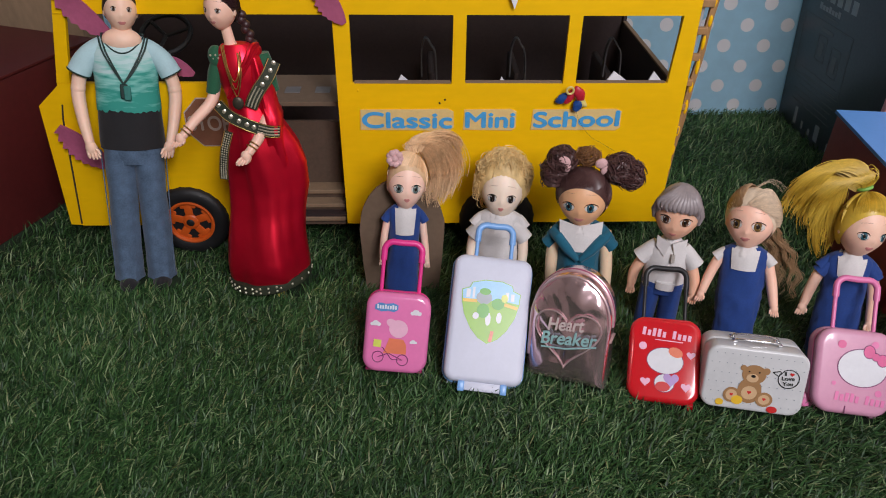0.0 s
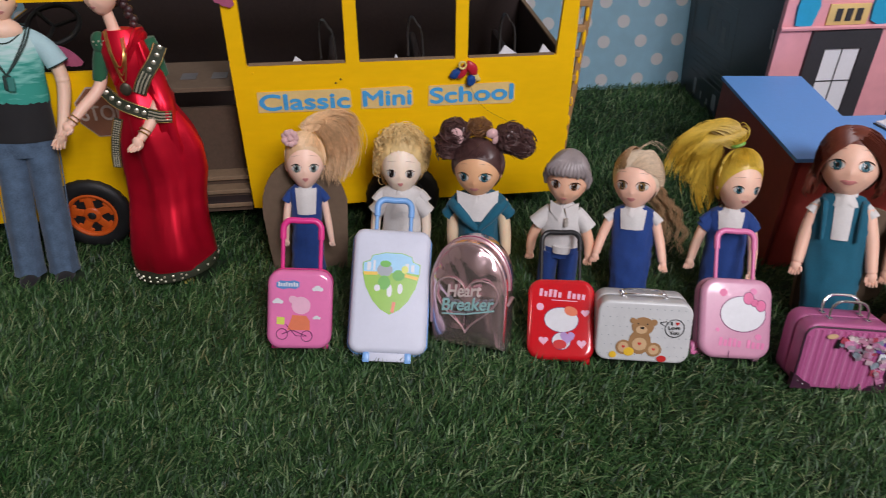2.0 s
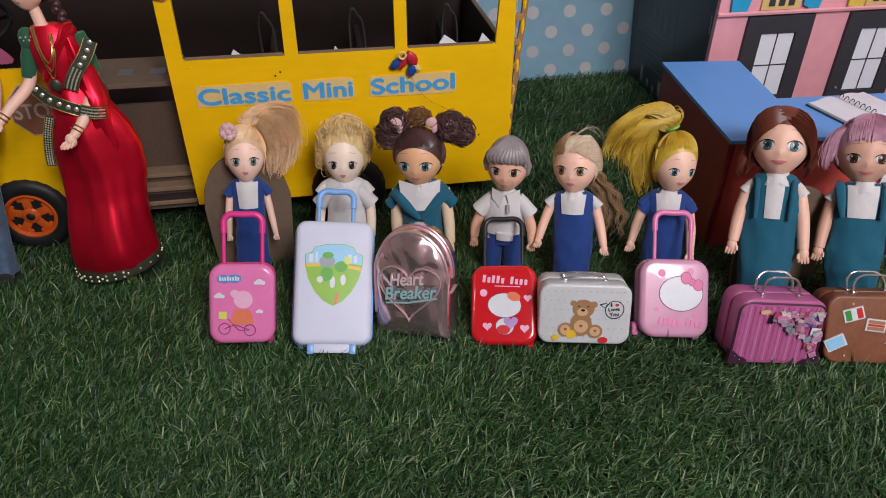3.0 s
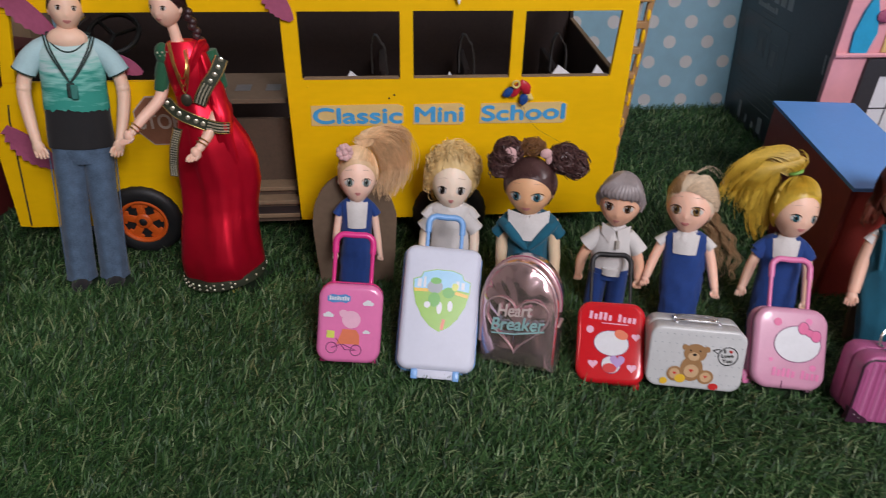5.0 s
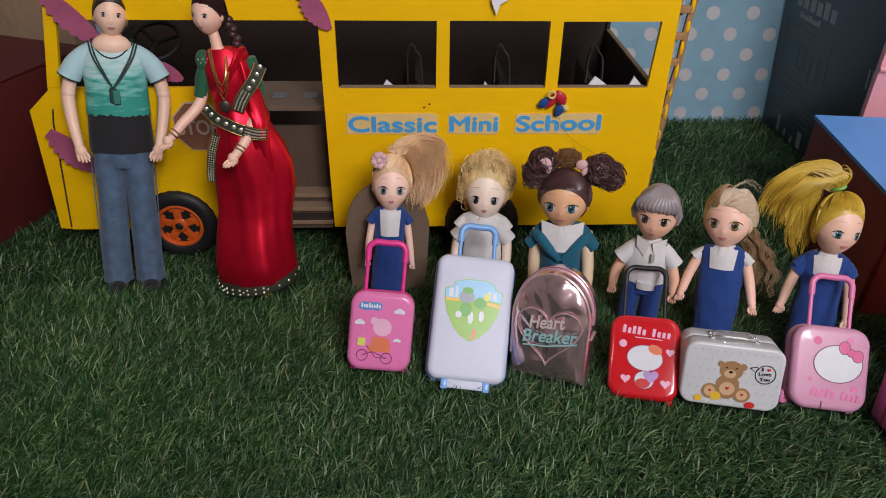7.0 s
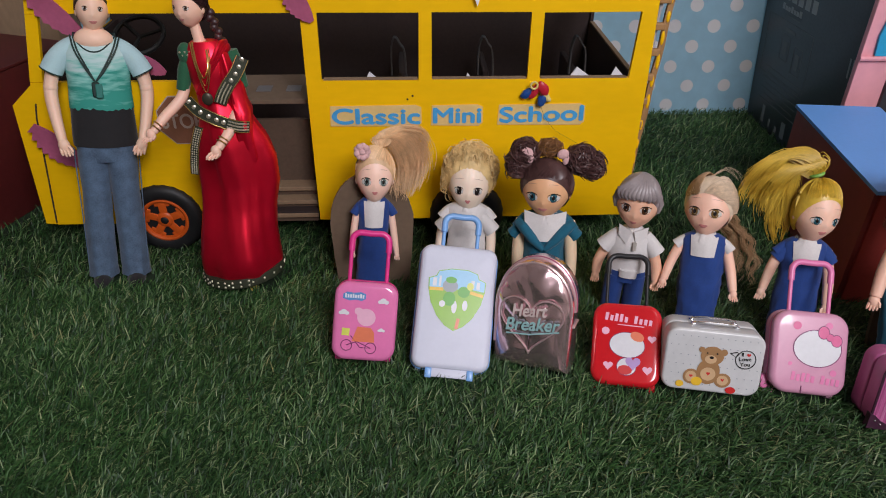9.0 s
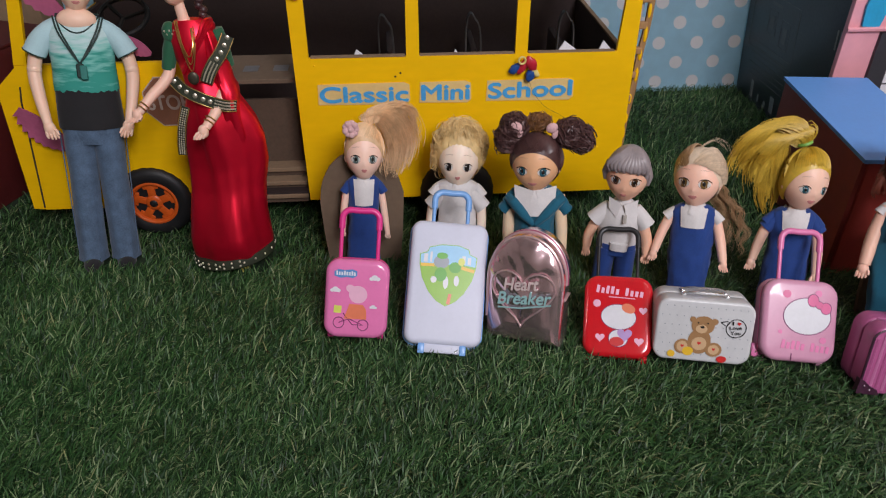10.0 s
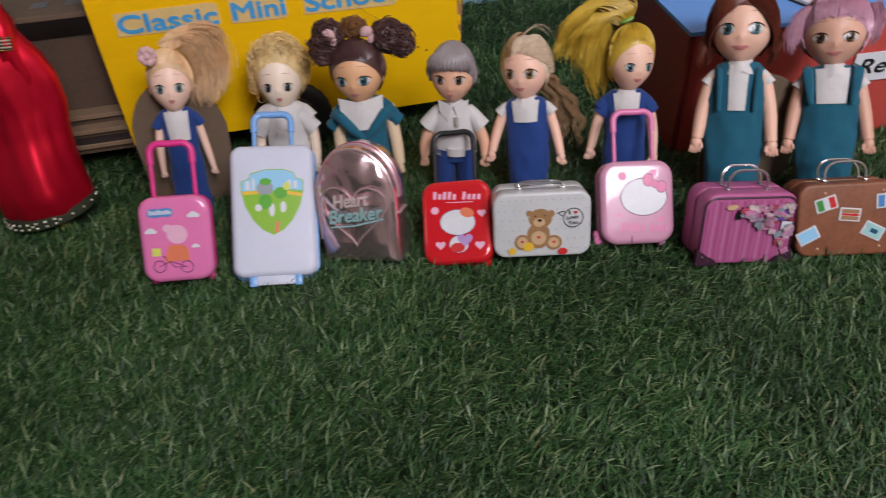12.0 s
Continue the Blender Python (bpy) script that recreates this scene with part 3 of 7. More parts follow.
for a in (0.3, 2.4, 4.5):
    part("spoke", tube(bmesh.new(), [(-0.205, 0.09, 0.22), (-0.205 + 0.025 * math.cos(a), 0.09 + 0.021 * math.sin(a), 0.222 + 0.014 * math.sin(a))], 0.0022, 6), DARK, wheel)

# lettering on paper strips
for word, x0, x1, tilt in (("Classic", 0.0065, 0.0985, 0.4), ("Mini", 0.1115, 0.1625, 0.0), ("School", 0.1815, 0.2705, -1.0)):
    w = x1 - x0
    ch = 0.0028
    strip = bmesh.new()
    prism(strip, [(x0 - 0.002, 0.1525), (x1 - ch, 0.1515), (x1 + 0.0015, 0.155), (x1 + 0.001, 0.1725), (x1 - ch - 0.002, 0.1752), (x0 - 0.001, 0.1745)], -0.0008, -0.0001)
    sp = part("lettered_strip", strip, CREAM_PAPER, bus, "cream paper strip with blue lettering", smooth=False)
    lettering("letters", word, 0.0235, w, SIGN_BLUE, Matrix.Translation((x0, -0.0012, 0.1555)) @ pose(0, 0, 0, 0, tilt, 0), sp, bold=0.0009, depth=0.0002)

# stop sign, faded
octo = [(-0.147 + 0.0265 * math.cos(radians(22.5 + 45 * k)), 0.161 + 0.0285 * math.sin(radians(22.5 + 45 * k))) for k in range(8)]
ins = [(-0.147 + 0.0252 * math.cos(radians(22.5 + 45 * k)), 0.161 + 0.0272 * math.sin(radians(22.5 + 45 * k))) for k in range(8)]
bm = bmesh.new()
prism(bm, octo, -0.0011, -0.0001)
stop = part("stop_sign", bm, SIGN_PALE, bus, "faded brown octagonal stop sign", smooth=False)
bm = bmesh.new()
prism(bm, ins, -0.0016, -0.0012)
part("sign_field", bm, SIGN_BROWN, stop, smooth=False)
lettering("sign_letters", "STOP", 0.022, 0.043, SIGN_PALE, Matrix.Translation((-0.1685, -0.0019, 0.153)), stop, bold=0.0004, depth=0.0002)


# wheels
def toy_wheel(x, rim, z=0.0445):
    w = part("wheel", tube(bmesh.new(), [(0, 0.004, 0), (0, 0.02, 0)], 0.022, 28), DARK, bus, "black toy wheel with treaded tyre")
    w.location = (x, -0.007, z)
    b = bmesh.new()
    prof = [(0.026, 0.0015), (0.029, 0.0), (0.0355, 0.0), (0.0395, 0.0022), (0.0412, 0.006), (0.0412, 0.019), (0.0395, 0.0225), (0.03, 0.024), (0.026, 0.023)]
    n = 48
    rings = [[Vector((r * (1 + (0.018 if (k % 2 and 0.036 < r) else 0)) * math.cos(2 * math.pi * k / n), y, r * (1 + (0.018 if (k % 2 and 0.036 < r) else 0)) * math.sin(2 * math.pi * k / n))) for k in range(n)] for r, y in prof]
    loft(b, rings, cap=False)
    bmesh.ops.recalc_face_normals(b, faces=b.faces[:])
    part("tyre", b, TYRE, w)
    b = bmesh.new()
    rim_prof = [(0.0262, 0.003), (0.0262, 0.0008), (0.0245, 0.0002), (0.0225, 0.0012), (0.0215, 0.004), (0.0215, 0.009)]
    loft(b, [[Vector((r * math.cos(2 * math.pi * k / 40), y, r * math.sin(2 * math.pi * k / 40))) for k in range(40)] for r, y in rim_prof], cap=False)
    for k in range(5):
        a = radians(72 * k + 20)
        m = Matrix.Rotation(-a, 4, "Y")
        box(b, 0.004, 0.0222, 0.0026, 0.006, -0.0044, 0.0044, 0.0012, 2, m)
        for side_sign in (-1, 1):
            box(b, 0.0165, 0.0222, 0.0028, 0.006, min(0, side_sign * 0.0085), max(0, side_sign * 0.0085), 0.0012, 2, m)
    ball(b, (0, 0.0035, 0), (0.0095, 0.0032, 0.0095), u=20, v=10)
    bmesh.ops.recalc_face_normals(b, faces=b.faces[:])
    part("rim", b, rim, w, "bright orange plastic rim" if rim is RIM else "")
    b = bmesh.new()
    ball(b, (0, 0.001, 0), (0.0046, 0.0016, 0.0046), u=14, v=7)
    part("hub_cap", b, DARK, w)


toy_wheel(-0.187, RIM)
toy_wheel(0.150, DARK)
for x in (-0.187, 0.150):
    w = part("far_wheel", tube(bmesh.new(), [(x, DEPTH - 0.016, 0.0435), (x, DEPTH + 0.006, 0.0435)], 0.0412, 28), TYRE, bus)
    part("axle", tube(bmesh.new(), [(x, 0.014, 0.0435), (x, DEPTH - 0.017, 0.0435)], 0.003, 8), DARK, bus)

# ladder on the rear corner
rail_pts = [(0.3345 + (z - 0.09) * 0.07 + 0.0006 * math.sin(z * 90), 0.011, z) for z in [0.058 + 0.0125 * k for k in range(23)]]
bm = bmesh.new()
loft(bm, [[Vector(p) + Vector(o) for o in ((-0.003, -0.002, 0), (0.003, -0.002, 0), (0.003, 0.002, 0), (-0.003, 0.002, 0))] for p in rail_pts])
bmesh.ops.recalc_face_normals(bm, faces=bm.faces[:])
ladder = part("ladder_rail", bm, BAMBOO, bus, "tan wooden ladder rail with yellow paint dabs")
rr = random.Random(4)
for k in range(8):
    z = 0.095 + 0.0262 * k
    x = 0.3335 + (z - 0.09) * 0.07
    part("rung", box(bmesh.new(), 0.3275, x, 0.006, 0.012, z - 0.0035, z + 0.0035, 0.001), BAMBOO, ladder, smooth=False)
    part("dowel", tube(bmesh.new(), [((x + 0.3295) / 2, 0.0125, z + 0.003), ((x + 0.3305) / 2 + 0.0006, 0.0125, z + 0.0235)], 0.0018, 8), GREY_DOWEL, ladder)
for k in range(12):
    z = 0.055 + 0.0225 * k + 0.006 * rr.random()
    bm = bmesh.new()
    ball(bm, (0.3335 + (z - 0.09) * 0.07 + 0.0015 * rr.random(), 0.0088, z), (0.002, 0.0012, 0.005 + 0.004 * rr.random()), u=8, v=6)
    part("paint_dab", bm, YELLOW, ladder)


# cut-out magenta leaves with toothed edges
def leaf(m, length, width, label="magenta cut-out leaf with toothed edge"):
    n = 9
    top, low = [], []
    for k in range(n):
        t = k / (n - 1)
        w = width * math.sin(math.pi * (0.12 + 0.83 * t)) ** 0.8
        top.append((length * t, w * 0.35))
        low.append((length * t, -w * 0.65))
        if k < n - 1:
            low.append((length * (t + 0.5 / (n - 1)), -w * 0.65 + width * 0.12))
    b = bmesh.new()
    prism(b, top + low[::-1], -0.0008, 0.0008)
    for v in b.verts:
        v.co.y -= 5.0 * (v.co.z) ** 2
    bmesh.ops.transform(b, matrix=m, verts=b.verts[:])
    return part("paper_leaf", b, MAGENTA, bus, label, smooth=False)


leaf(Matrix.Translation((-0.297, -0.006, 0.158)) @ pose(0, 0, 0, 0, 46, 0), 0.062, 0.028)
leaf(Matrix.Translation((-0.268, -0.003, 0.298)) @ pose(0, 0, 0, 0, 47, 0), 0.07, 0.024)
leaf(Matrix.Translation((-0.182, 0.012, 0.224)) @ pose(0, 0, 0, 0, 35, 0), 0.03, 0.017)
leaf(Matrix.Translation((-0.028, -0.003, 0.3)) @ pose(0, 0, 0, 0, 58, 0), 0.045, 0.022)

# painted screw heads and bumps
for k in range(16):
    bm = bmesh.new()
    ball(bm, (rr.uniform(-0.01, 0.32), -0.0002, rr.choice((0.19, 0.178, 0.1, 0.062)) + rr.uniform(-0.006, 0.006)), (0.0011, 0.0007, 0.0011), u=7, v=5)
    part("paint_bump", bm, YELLOW if k % 3 else CARD_DARK, bus)

# ---- bunch of balloons tied at the window ----
BALLOON = [mat("balloon_" + n, c, 0.35, vary=0.12, size=0.004, bump=0.3, fine=0.001) for n, c in (("red", (0.5, 0.02, 0.04)), ("blue", (0.015, 0.07, 0.28)), ("cream", (0.75, 0.62, 0.22)))]
bunch = thing("balloon_bunch", pose(0.2185, 0.6955, 0.193), "bunch of small deflated balloons, red, blue and cream", "balloons")
for c, r, tilt, m in (((-0.009, 0, -0.004), (0.0045, 0.003, 0.009), 55, 1), ((-0.003, -0.001, -0.002), (0.004, 0.003, 0.009), 25, 0), ((0.0055, -0.002, 0.001), (0.0055, 0.0035, 0.0085), -30, 0), ((0.009, 0, -0.008), (0.004, 0.003, 0.008), -45, 2), ((0.0055, -0.001, -0.012), (0.005, 0.003, 0.0065), 10, 1)):
    bm = bmesh.new()
    vs = ball(bm, c, r, pose(0, 0, 0, 0, tilt, 0), u=14, v=10)
    for v in vs:
        v.co += 0.0011 * Vector((noise.noise(v.co * 260), noise.noise(v.co * 260 + Vector((7, 0, 0))), noise.noise(v.co * 260 + Vector((0, 7, 0)))))
    part("balloon", bm, BALLOON[m], bunch)
bm = bmesh.new()
tube(bm, [(-0.0045 + 0.0034 * math.cos(a), -0.0055, 0.0055 + 0.0036 * math.sin(a)) for a in (2 * math.pi * k / 18 for k in range(19))], 0.0011, 7)
part("balloon_neck", bm, BALLOON[2], bunch)
bm = bmesh.new()
tube(bm, smooth_path([(0.004, -0.001, -0.016), (0.01, -0.0015, -0.03), (0.022, -0.0015, -0.045), (0.04, -0.002, -0.056), (0.05, -0.003, -0.062)], 5), 0.00016, 4)
part("thread", bm, CARD_DARK, bunch)
tassel = thing("white_tassel", pose(0.157, 0.694, 0.292), "scrap of white cloth hung on the bus", "cloth")
bm = bmesh.new()
prism(bm, [(-0.009, 0.02), (0.011, 0.02), (0.009, -0.001), (0.0, -0.006), (-0.003, -0.016), (-0.008, -0.004)], 0.0, 0.0018)
part("cloth", bm, WHITE_PAPER, tassel, smooth=False)

# cardboard slabs that prop up the figures
def prop_slab(x, y, w, h, lean, label):
    t = thing("cardboard_prop", pose(x, y, 0, -lean, 0, 0), label, "cardboard prop")
    b = bmesh.new()
    out = [(-w * 0.44, -0.002), (w * 0.42, -0.002), (w * 0.47, h * 0.3)] + [(x + 0.0012 * noise.noise((x * 90, z * 90, 4.0)), z) for x, z in arc(0, h * 0.58, w * 0.5, h * 0.42, 0, 180, 20)] + [(-w * 0.48, h * 0.3)]
    prism(b, out, 0, 0.004)
    bmesh.ops.bevel(b, geom=b.edges[:], offset=0.0006, segments=1, affect="EDGES")
    part("slab", b, SLAB_CARD, t, smooth=False)


prop_slab(0.047, 0.62, 0.085, 0.133, 5, "rounded brown cardboard slab standing on the turf")
prop_slab(0.562, 0.497, 0.1, 0.118, 4, "brown cardboard slab propped between two dolls")

# ---- dolls: one plain mesh each ----
def skin(name, colour):
    m = mat("skin_" + name, [min(0.93, q * k) for q, k in zip(colour, (1.12, 1.03, 0.93))], 0.46, vary=0.04, size=0.01, bump=0.03)
    b = m.node_tree.nodes["Principled BSDF"]
    b.inputs["Subsurface Weight"].default_value = 0.12
    b.inputs["Subsurface Radius"].default_value = (0.004, 0.002, 0.0015)
    b.inputs["Subsurface Scale"].default_value = 0.4
    return m


def hair_mat(name, colour, rough=0.42):
    return mat("hair_" + name, colour, rough, vary=0.16, size=0.006, bump=0.1, island=0.12)


def cloth(name, colour, vary=0.12):
    return mat("cloth_" + name, colour, 0.85, vary=vary, size=0.004, bump=0.5, fine=0.0005, sheen=0.15)


WHITE_CLOTH, NAVY_CLOTH, TEAL_CLOTH = cloth("white_cotton", (0.66, 0.64, 0.63), 0.06), cloth("royal_blue", (0.009, 0.046, 0.22)), cloth("teal", (0.003, 0.1, 0.165))
JEANS = cloth("blue_denim", (0.075, 0.125, 0.2), 0.3)
BLACK_CLOTH = cloth("black", (0.01, 0.01, 0.012))
EYE_WHITE = mat("doll_eye_white", (0.62, 0.6, 0.58), 0.25, vary=0, bump=0)
EYE_DARK = mat("doll_eye_dark", (0.012, 0.009, 0.008), 0.2, vary=0, bump=0)
EYE_BLUE = mat("doll_eye_blue", (0.025, 0.1, 0.13), 0.2, vary=0.2, size=0.002, bump=0)
EYE_BROWN = mat("doll_eye_brown", (0.07, 0.03, 0.012), 0.2, vary=0.2, size=0.002, bump=0)
EYE_AMBER = mat("doll_eye_amber", (0.15, 0.085, 0.025), 0.2, vary=0.2, size=0.002, bump=0)
LIP = mat("doll_lip_pink", (0.66, 0.24, 0.23), 0.4, vary=0.05, bump=0)
LASH = mat("doll_lash_brown", (0.1, 0.05, 0.035), 0.6, vary=0, bump=0)
BROW = mat("doll_brow_brown", (0.36, 0.2, 0.14), 0.6, vary=0, bump=0)
GOLD = mat("gold_metal", (0.75, 0.5, 0.18), 0.3, 1.0, vary=0.1, bump=0.1)


class Figure:
    """Gathers the shapes of one doll in one mesh."""

    def __init__(self, mats, seed):
        self.bm, self.mats, self.rnd = bmesh.new(), mats, random.Random(seed)
        self.np, self.locks = np.random.default_rng(seed), []

    def strands(self, p, r, m):
        """Thin three-sided locks: p is strands x points x 3, r strands x points."""
        d = np.empty_like(p)
        d[:, 1:-1] = p[:, 2:] - p[:, :-2]
        d[:, 0], d[:, -1] = p[:, 1] - p[:, 0], p[:, -1] - p[:, -2]
        d /= np.linalg.norm(d, axis=2, keepdims=True) + 1e-9
        u = np.cross(d, np.array([0.31, 0.22, 0.92]))
        u /= np.linalg.norm(u, axis=2, keepdims=True) + 1e-9
        w = np.cross(d, u)
        a = np.array([0, 2.094, 4.189])
        v = p[:, :, None] + r[:, :, None, None] * (np.cos(a)[:, None] * u[:, :, None] + np.sin(a)[:, None] * w[:, :, None])
        self.locks.append((v.astype(np.float32), self.i(m)))

    def add_locks(self):
        for v, idx in self.locks:
            n, k = v.shape[:2]
            base = (np.arange(n) * k * 3)[:, None, None] + (np.arange(k - 1) * 3)[None, :, None]
            quads = np.stack([np.concatenate([base + q, base + (q + 1) % 3, base + 3 + (q + 1) % 3, base + 3 + q], 2) for q in range(3)], 2).reshape(-1, 4)
            me = bpy.data.meshes.new("locks")
            me.from_pydata(v.reshape(-1, 3).tolist(), [], quads.tolist())
            me.polygons.foreach_set("material_index", np.full(len(quads), idx, np.int32))
            self.bm.from_mesh(me)
            bpy.data.meshes.remove(me)

    def i(self, m):
        if m not in self.mats:
            self.mats.append(m)
        return self.mats.index(m)

    def rings(self, rows, m, n=24, wave=0.0, k=5, cap=True):
        """Rows of z, rx, ry, and if wanted cx, cy."""
        out = []
        for q, row in enumerate(rows):
            z, rx, ry, *c = row
            cx, cy = c if c else (0, 0)
            out.append(ring_ellipse((cx, cy, z), rx, ry, n, wave * (1 - q / len(rows)), k, 0.7 + 0.25 * q))
        loft(self.bm, out, self.i(m), cap)

    def tube(self, pts, r, m, n=8):
        tube(self.bm, pts, r, n, self.i(m))

    def ball(self, c, r, m, turn=None, u=12, v=8):
        return ball(self.bm, c, r, turn, self.i(m), u, v)

    def mould(self, x, y, z):
        """From a unit ball to the doll's face: cheeks, nose, brow, a chin that narrows."""
        low = max(0.0, -z - 0.1)
        x *= 1 - 0.37 * low ** 1.8
        if y > 0:
            return x, y * (1 - 0.35 * low), z
        y *= 1 - 0.1 * low ** 2
        y -= 0.085 * math.exp(-((x / 0.115) ** 2) - ((z + 0.33) / 0.1) ** 2) + 0.016 * math.exp(-((x / 0.08) ** 2) - ((z + 0.12) / 0.2) ** 2)
        y -= 0.055 * math.exp(-((x / 0.22) ** 2) - ((z + 0.57) / 0.1) ** 2)
        y -= 0.04 * math.exp(-((x / 0.22) ** 2) - ((z + 0.82) / 0.12) ** 2)
        y -= 0.05 * (math.exp(-(((x - 0.48) / 0.24) ** 2) - ((z + 0.38) / 0.22) ** 2) + math.exp(-(((x + 0.48) / 0.24) ** 2) - ((z + 0.38) / 0.22) ** 2))
        y += 0.03 * (math.exp(-(((x - 0.4) / 0.2) ** 2) - ((z + 0.06) / 0.15) ** 2) + math.exp(-(((x + 0.4) / 0.2) ** 2) - ((z + 0.06) / 0.15) ** 2))
        return x, y, z

    def on_skin(self, x, z, lift):
        low = max(0.0, -z - 0.1)
        x0 = x / (1 - 0.37 * low ** 1.8)
        q = self.mould(x0, -math.sqrt(max(0.03, 1 - x0 * x0 - z * z)), z)
        return self.at(x, q[1] - lift, z)

    def paint(self, cx, cz, rx, rz, lift, m, n=18, tilt=0.0):
        """A painted oval that lies on the face."""
        idx = self.i(m)
        mid = self.bm.verts.new(self.on_skin(cx, cz, lift))
        last = None
        for k in (0.5, 1.0):
            ring = []
            for q in range(n):
                a = 2 * math.pi * q / n
                ex, ez = k * rx * math.cos(a), k * rz * math.sin(a)
                ring.append(self.bm.verts.new(self.on_skin(cx + ex - tilt * ez, cz + ez + tilt * ex, lift * (1 if k < 1 else 0.35))))
            for q in range(n):
                w = (q + 1) % n
                f = self.bm.faces.new((mid, ring[q], ring[w]) if last is None else (last[q], ring[q], ring[w], last[w]))
                f.material_index = idx
            last = ring

    def stroke(self, pts, widths, lift, m):
        """A painted line of changing width on the face."""
        idx, rows = self.i(m), []
        for (x, z), w in zip(pts, widths):
            rows.append((self.bm.verts.new(self.on_skin(x, z - w / 2, lift)), self.bm.verts.new(self.on_skin(x, z + w / 2, lift))))
        for a, b in zip(rows, rows[1:]):
            self.bm.faces.new((a[0], b[0], b[1], a[1])).material_index = idx

    def head(self, c, r, tone, turn, eye=EYE_BROWN, eye_size=1.0, blush=True, mouth=1.0, eye_z=-0.05, eye_gap=0.45, sink=0.003):
        """A doll's head with painted eyes, brows and lips."""
        rx, ry, rz = r
        eye_z -= 0.06
        self.c, self.r, self.turn = Vector(c) - Vector((0, 0, sink)), r, turn @ pose(0, 0, 0, -8)
        turn = self.turn
        vs = bmesh.ops.create_uvsphere(self.bm, u_segments=56, v_segments=40, radius=1)["verts"]
        for f in {f for v in vs for f in v.link_faces}:
            f.material_index = self.i(tone)
        for v in vs:
            v.co = self.at(*self.mould(*v.co))
        for s in (-1, 1):
            self.ball(self.at(s * 0.96, 0.05, -0.15), (rx * 0.09, ry * 0.16, rz * 0.2), tone, turn, 10, 8)
            x, w, h = s * eye_gap, 0.215 * eye_size, 0.15 * eye_size
            self.paint(x, eye_z, w, h * 0.68, 0.012, EYE_WHITE)
            self.paint(x - s * 0.01, eye_z + 0.008, w * 0.64, h * 0.9, 0.02, eye)
            self.paint(x - s * 0.01, eye_z + 0.01, w * 0.4, h * 0.62, 0.027, EYE_DARK)
            # two white dots: the eye's highlights, painted on
            self.paint(x - 0.05 * eye_size, eye_z + 0.065 * eye_size, 0.03, 0.026, 0.034, EYE_WHITE, 8)
            self.paint(x + 0.04 * eye_size, eye_z - 0.06 * eye_size, 0.016, 0.014, 0.034, EYE_WHITE, 8)
            arcp = [(x + 1.06 * w * math.cos(radians(a)) * (1.12 if s * math.cos(radians(a)) > 0.8 else 1), eye_z + 0.02 + h * 0.84 * math.sin(radians(a))) for a in range(0, 181, 15)]
            self.stroke(arcp, [0.012, 0.02, 0.025, 0.028, 0.03, 0.03, 0.03, 0.03, 0.03, 0.028, 0.025, 0.02, 0.012], 0.03, EYE_DARK)
            arcp = [(x + w * math.cos(radians(a)), eye_z + h * 0.82 * math.sin(radians(a))) for a in range(200, 341, 20)]
            self.stroke(arcp, [0.008, 0.012, 0.014, 0.014, 0.014, 0.014, 0.012, 0.008], 0.024, LASH)
            brow = [(x + s * (-0.22 + 0.44 * k / 7), eye_z + 0.29 + 0.13 * eye_size + 0.04 * math.sin(math.pi * (0.3 + 0.65 * k / 7)) - 0.004 * k) for k in range(8)]
            self.stroke(brow, [0.005, 0.009, 0.012, 0.013, 0.012, 0.01, 0.007, 0.004], 0.014, BROW)
        for cx, cz, rw, rh in ((-0.08, -0.555, 0.115, 0.042), (0.08, -0.555, 0.115, 0.042), (0, -0.6, 0.13, 0.052)):
            self.paint(cx * mouth, cz, rw * mouth, rh, 0.012, LIP, 12)
        self.stroke([(-0.18 * mouth, -0.555), (-0.09 * mouth, -0.572), (0, -0.566), (0.09 * mouth, -0.572), (0.18 * mouth, -0.555)], [0.004, 0.006, 0.007, 0.006, 0.004], 0.018, BROW)

    def at(self, x, y, z):
        """A point of the head, in parts of its radii, in the head's own turn."""
        return self.c + self.turn.to_3x3() @ Vector((x * self.r[0], y * self.r[1], z * self.r[2]))

    def cap(self, m, grow=1.07, line=0.35, side=-0.55, wave=0.0, edge=0.3):
        """Hair on the skull: all but the face below the hairline."""
        b = bmesh.new()
        bmesh.ops.create_uvsphere(b, u_segments=48, v_segments=32, radius=1)
        front = math.sqrt(1 - line * line)
        cut = Vector((0, line - side + 0.2, 0.3 + front))
        bmesh.ops.bisect_plane(b, geom=b.verts[:] + b.edges[:] + b.faces[:], plane_co=(0, -front, line), plane_no=cut.normalized(), clear_inner=True)
        bmesh.ops.bisect_plane(b, geom=b.verts[:] + b.edges[:] + b.faces[:], plane_co=(0, 0, -0.7), plane_no=(0, 0, 1), clear_inner=True)
        new_of = {}
        for v in b.verts:
            lift = 1.005 + (grow - 1.005) * min(1.0, (v.co - Vector((0, -front, line))).dot(cut.normalized()) / edge)
            p = v.co * (lift + wave * noise.noise(Vector((v.co.x * 14, v.co.y * 3, v.co.z * 3))))
            new_of[v] = self.bm.verts.new(self.at(p.x, p.y, p.z))
        for q in b.faces:
            self.bm.faces.new([new_of[v] for v in q.verts]).material_index = self.i(m)
        b.free()

    def comb(self, starts, gather, m, n=40, r=0.0006, grow=1.09, jitter=0.055):
        """Locks that follow the skull from points on it to where the hair is gathered."""
        n = int(n * 4)
        g = np.array(gather, float)
        g /= np.linalg.norm(g)
        st = np.array([starts[k % len(starts)] for k in range(n)], float)
        nxt = np.array([starts[(k + 1) % len(starts)] for k in range(n)], float)
        near = (np.linalg.norm(nxt - st, axis=1) < 0.9)[:, None]
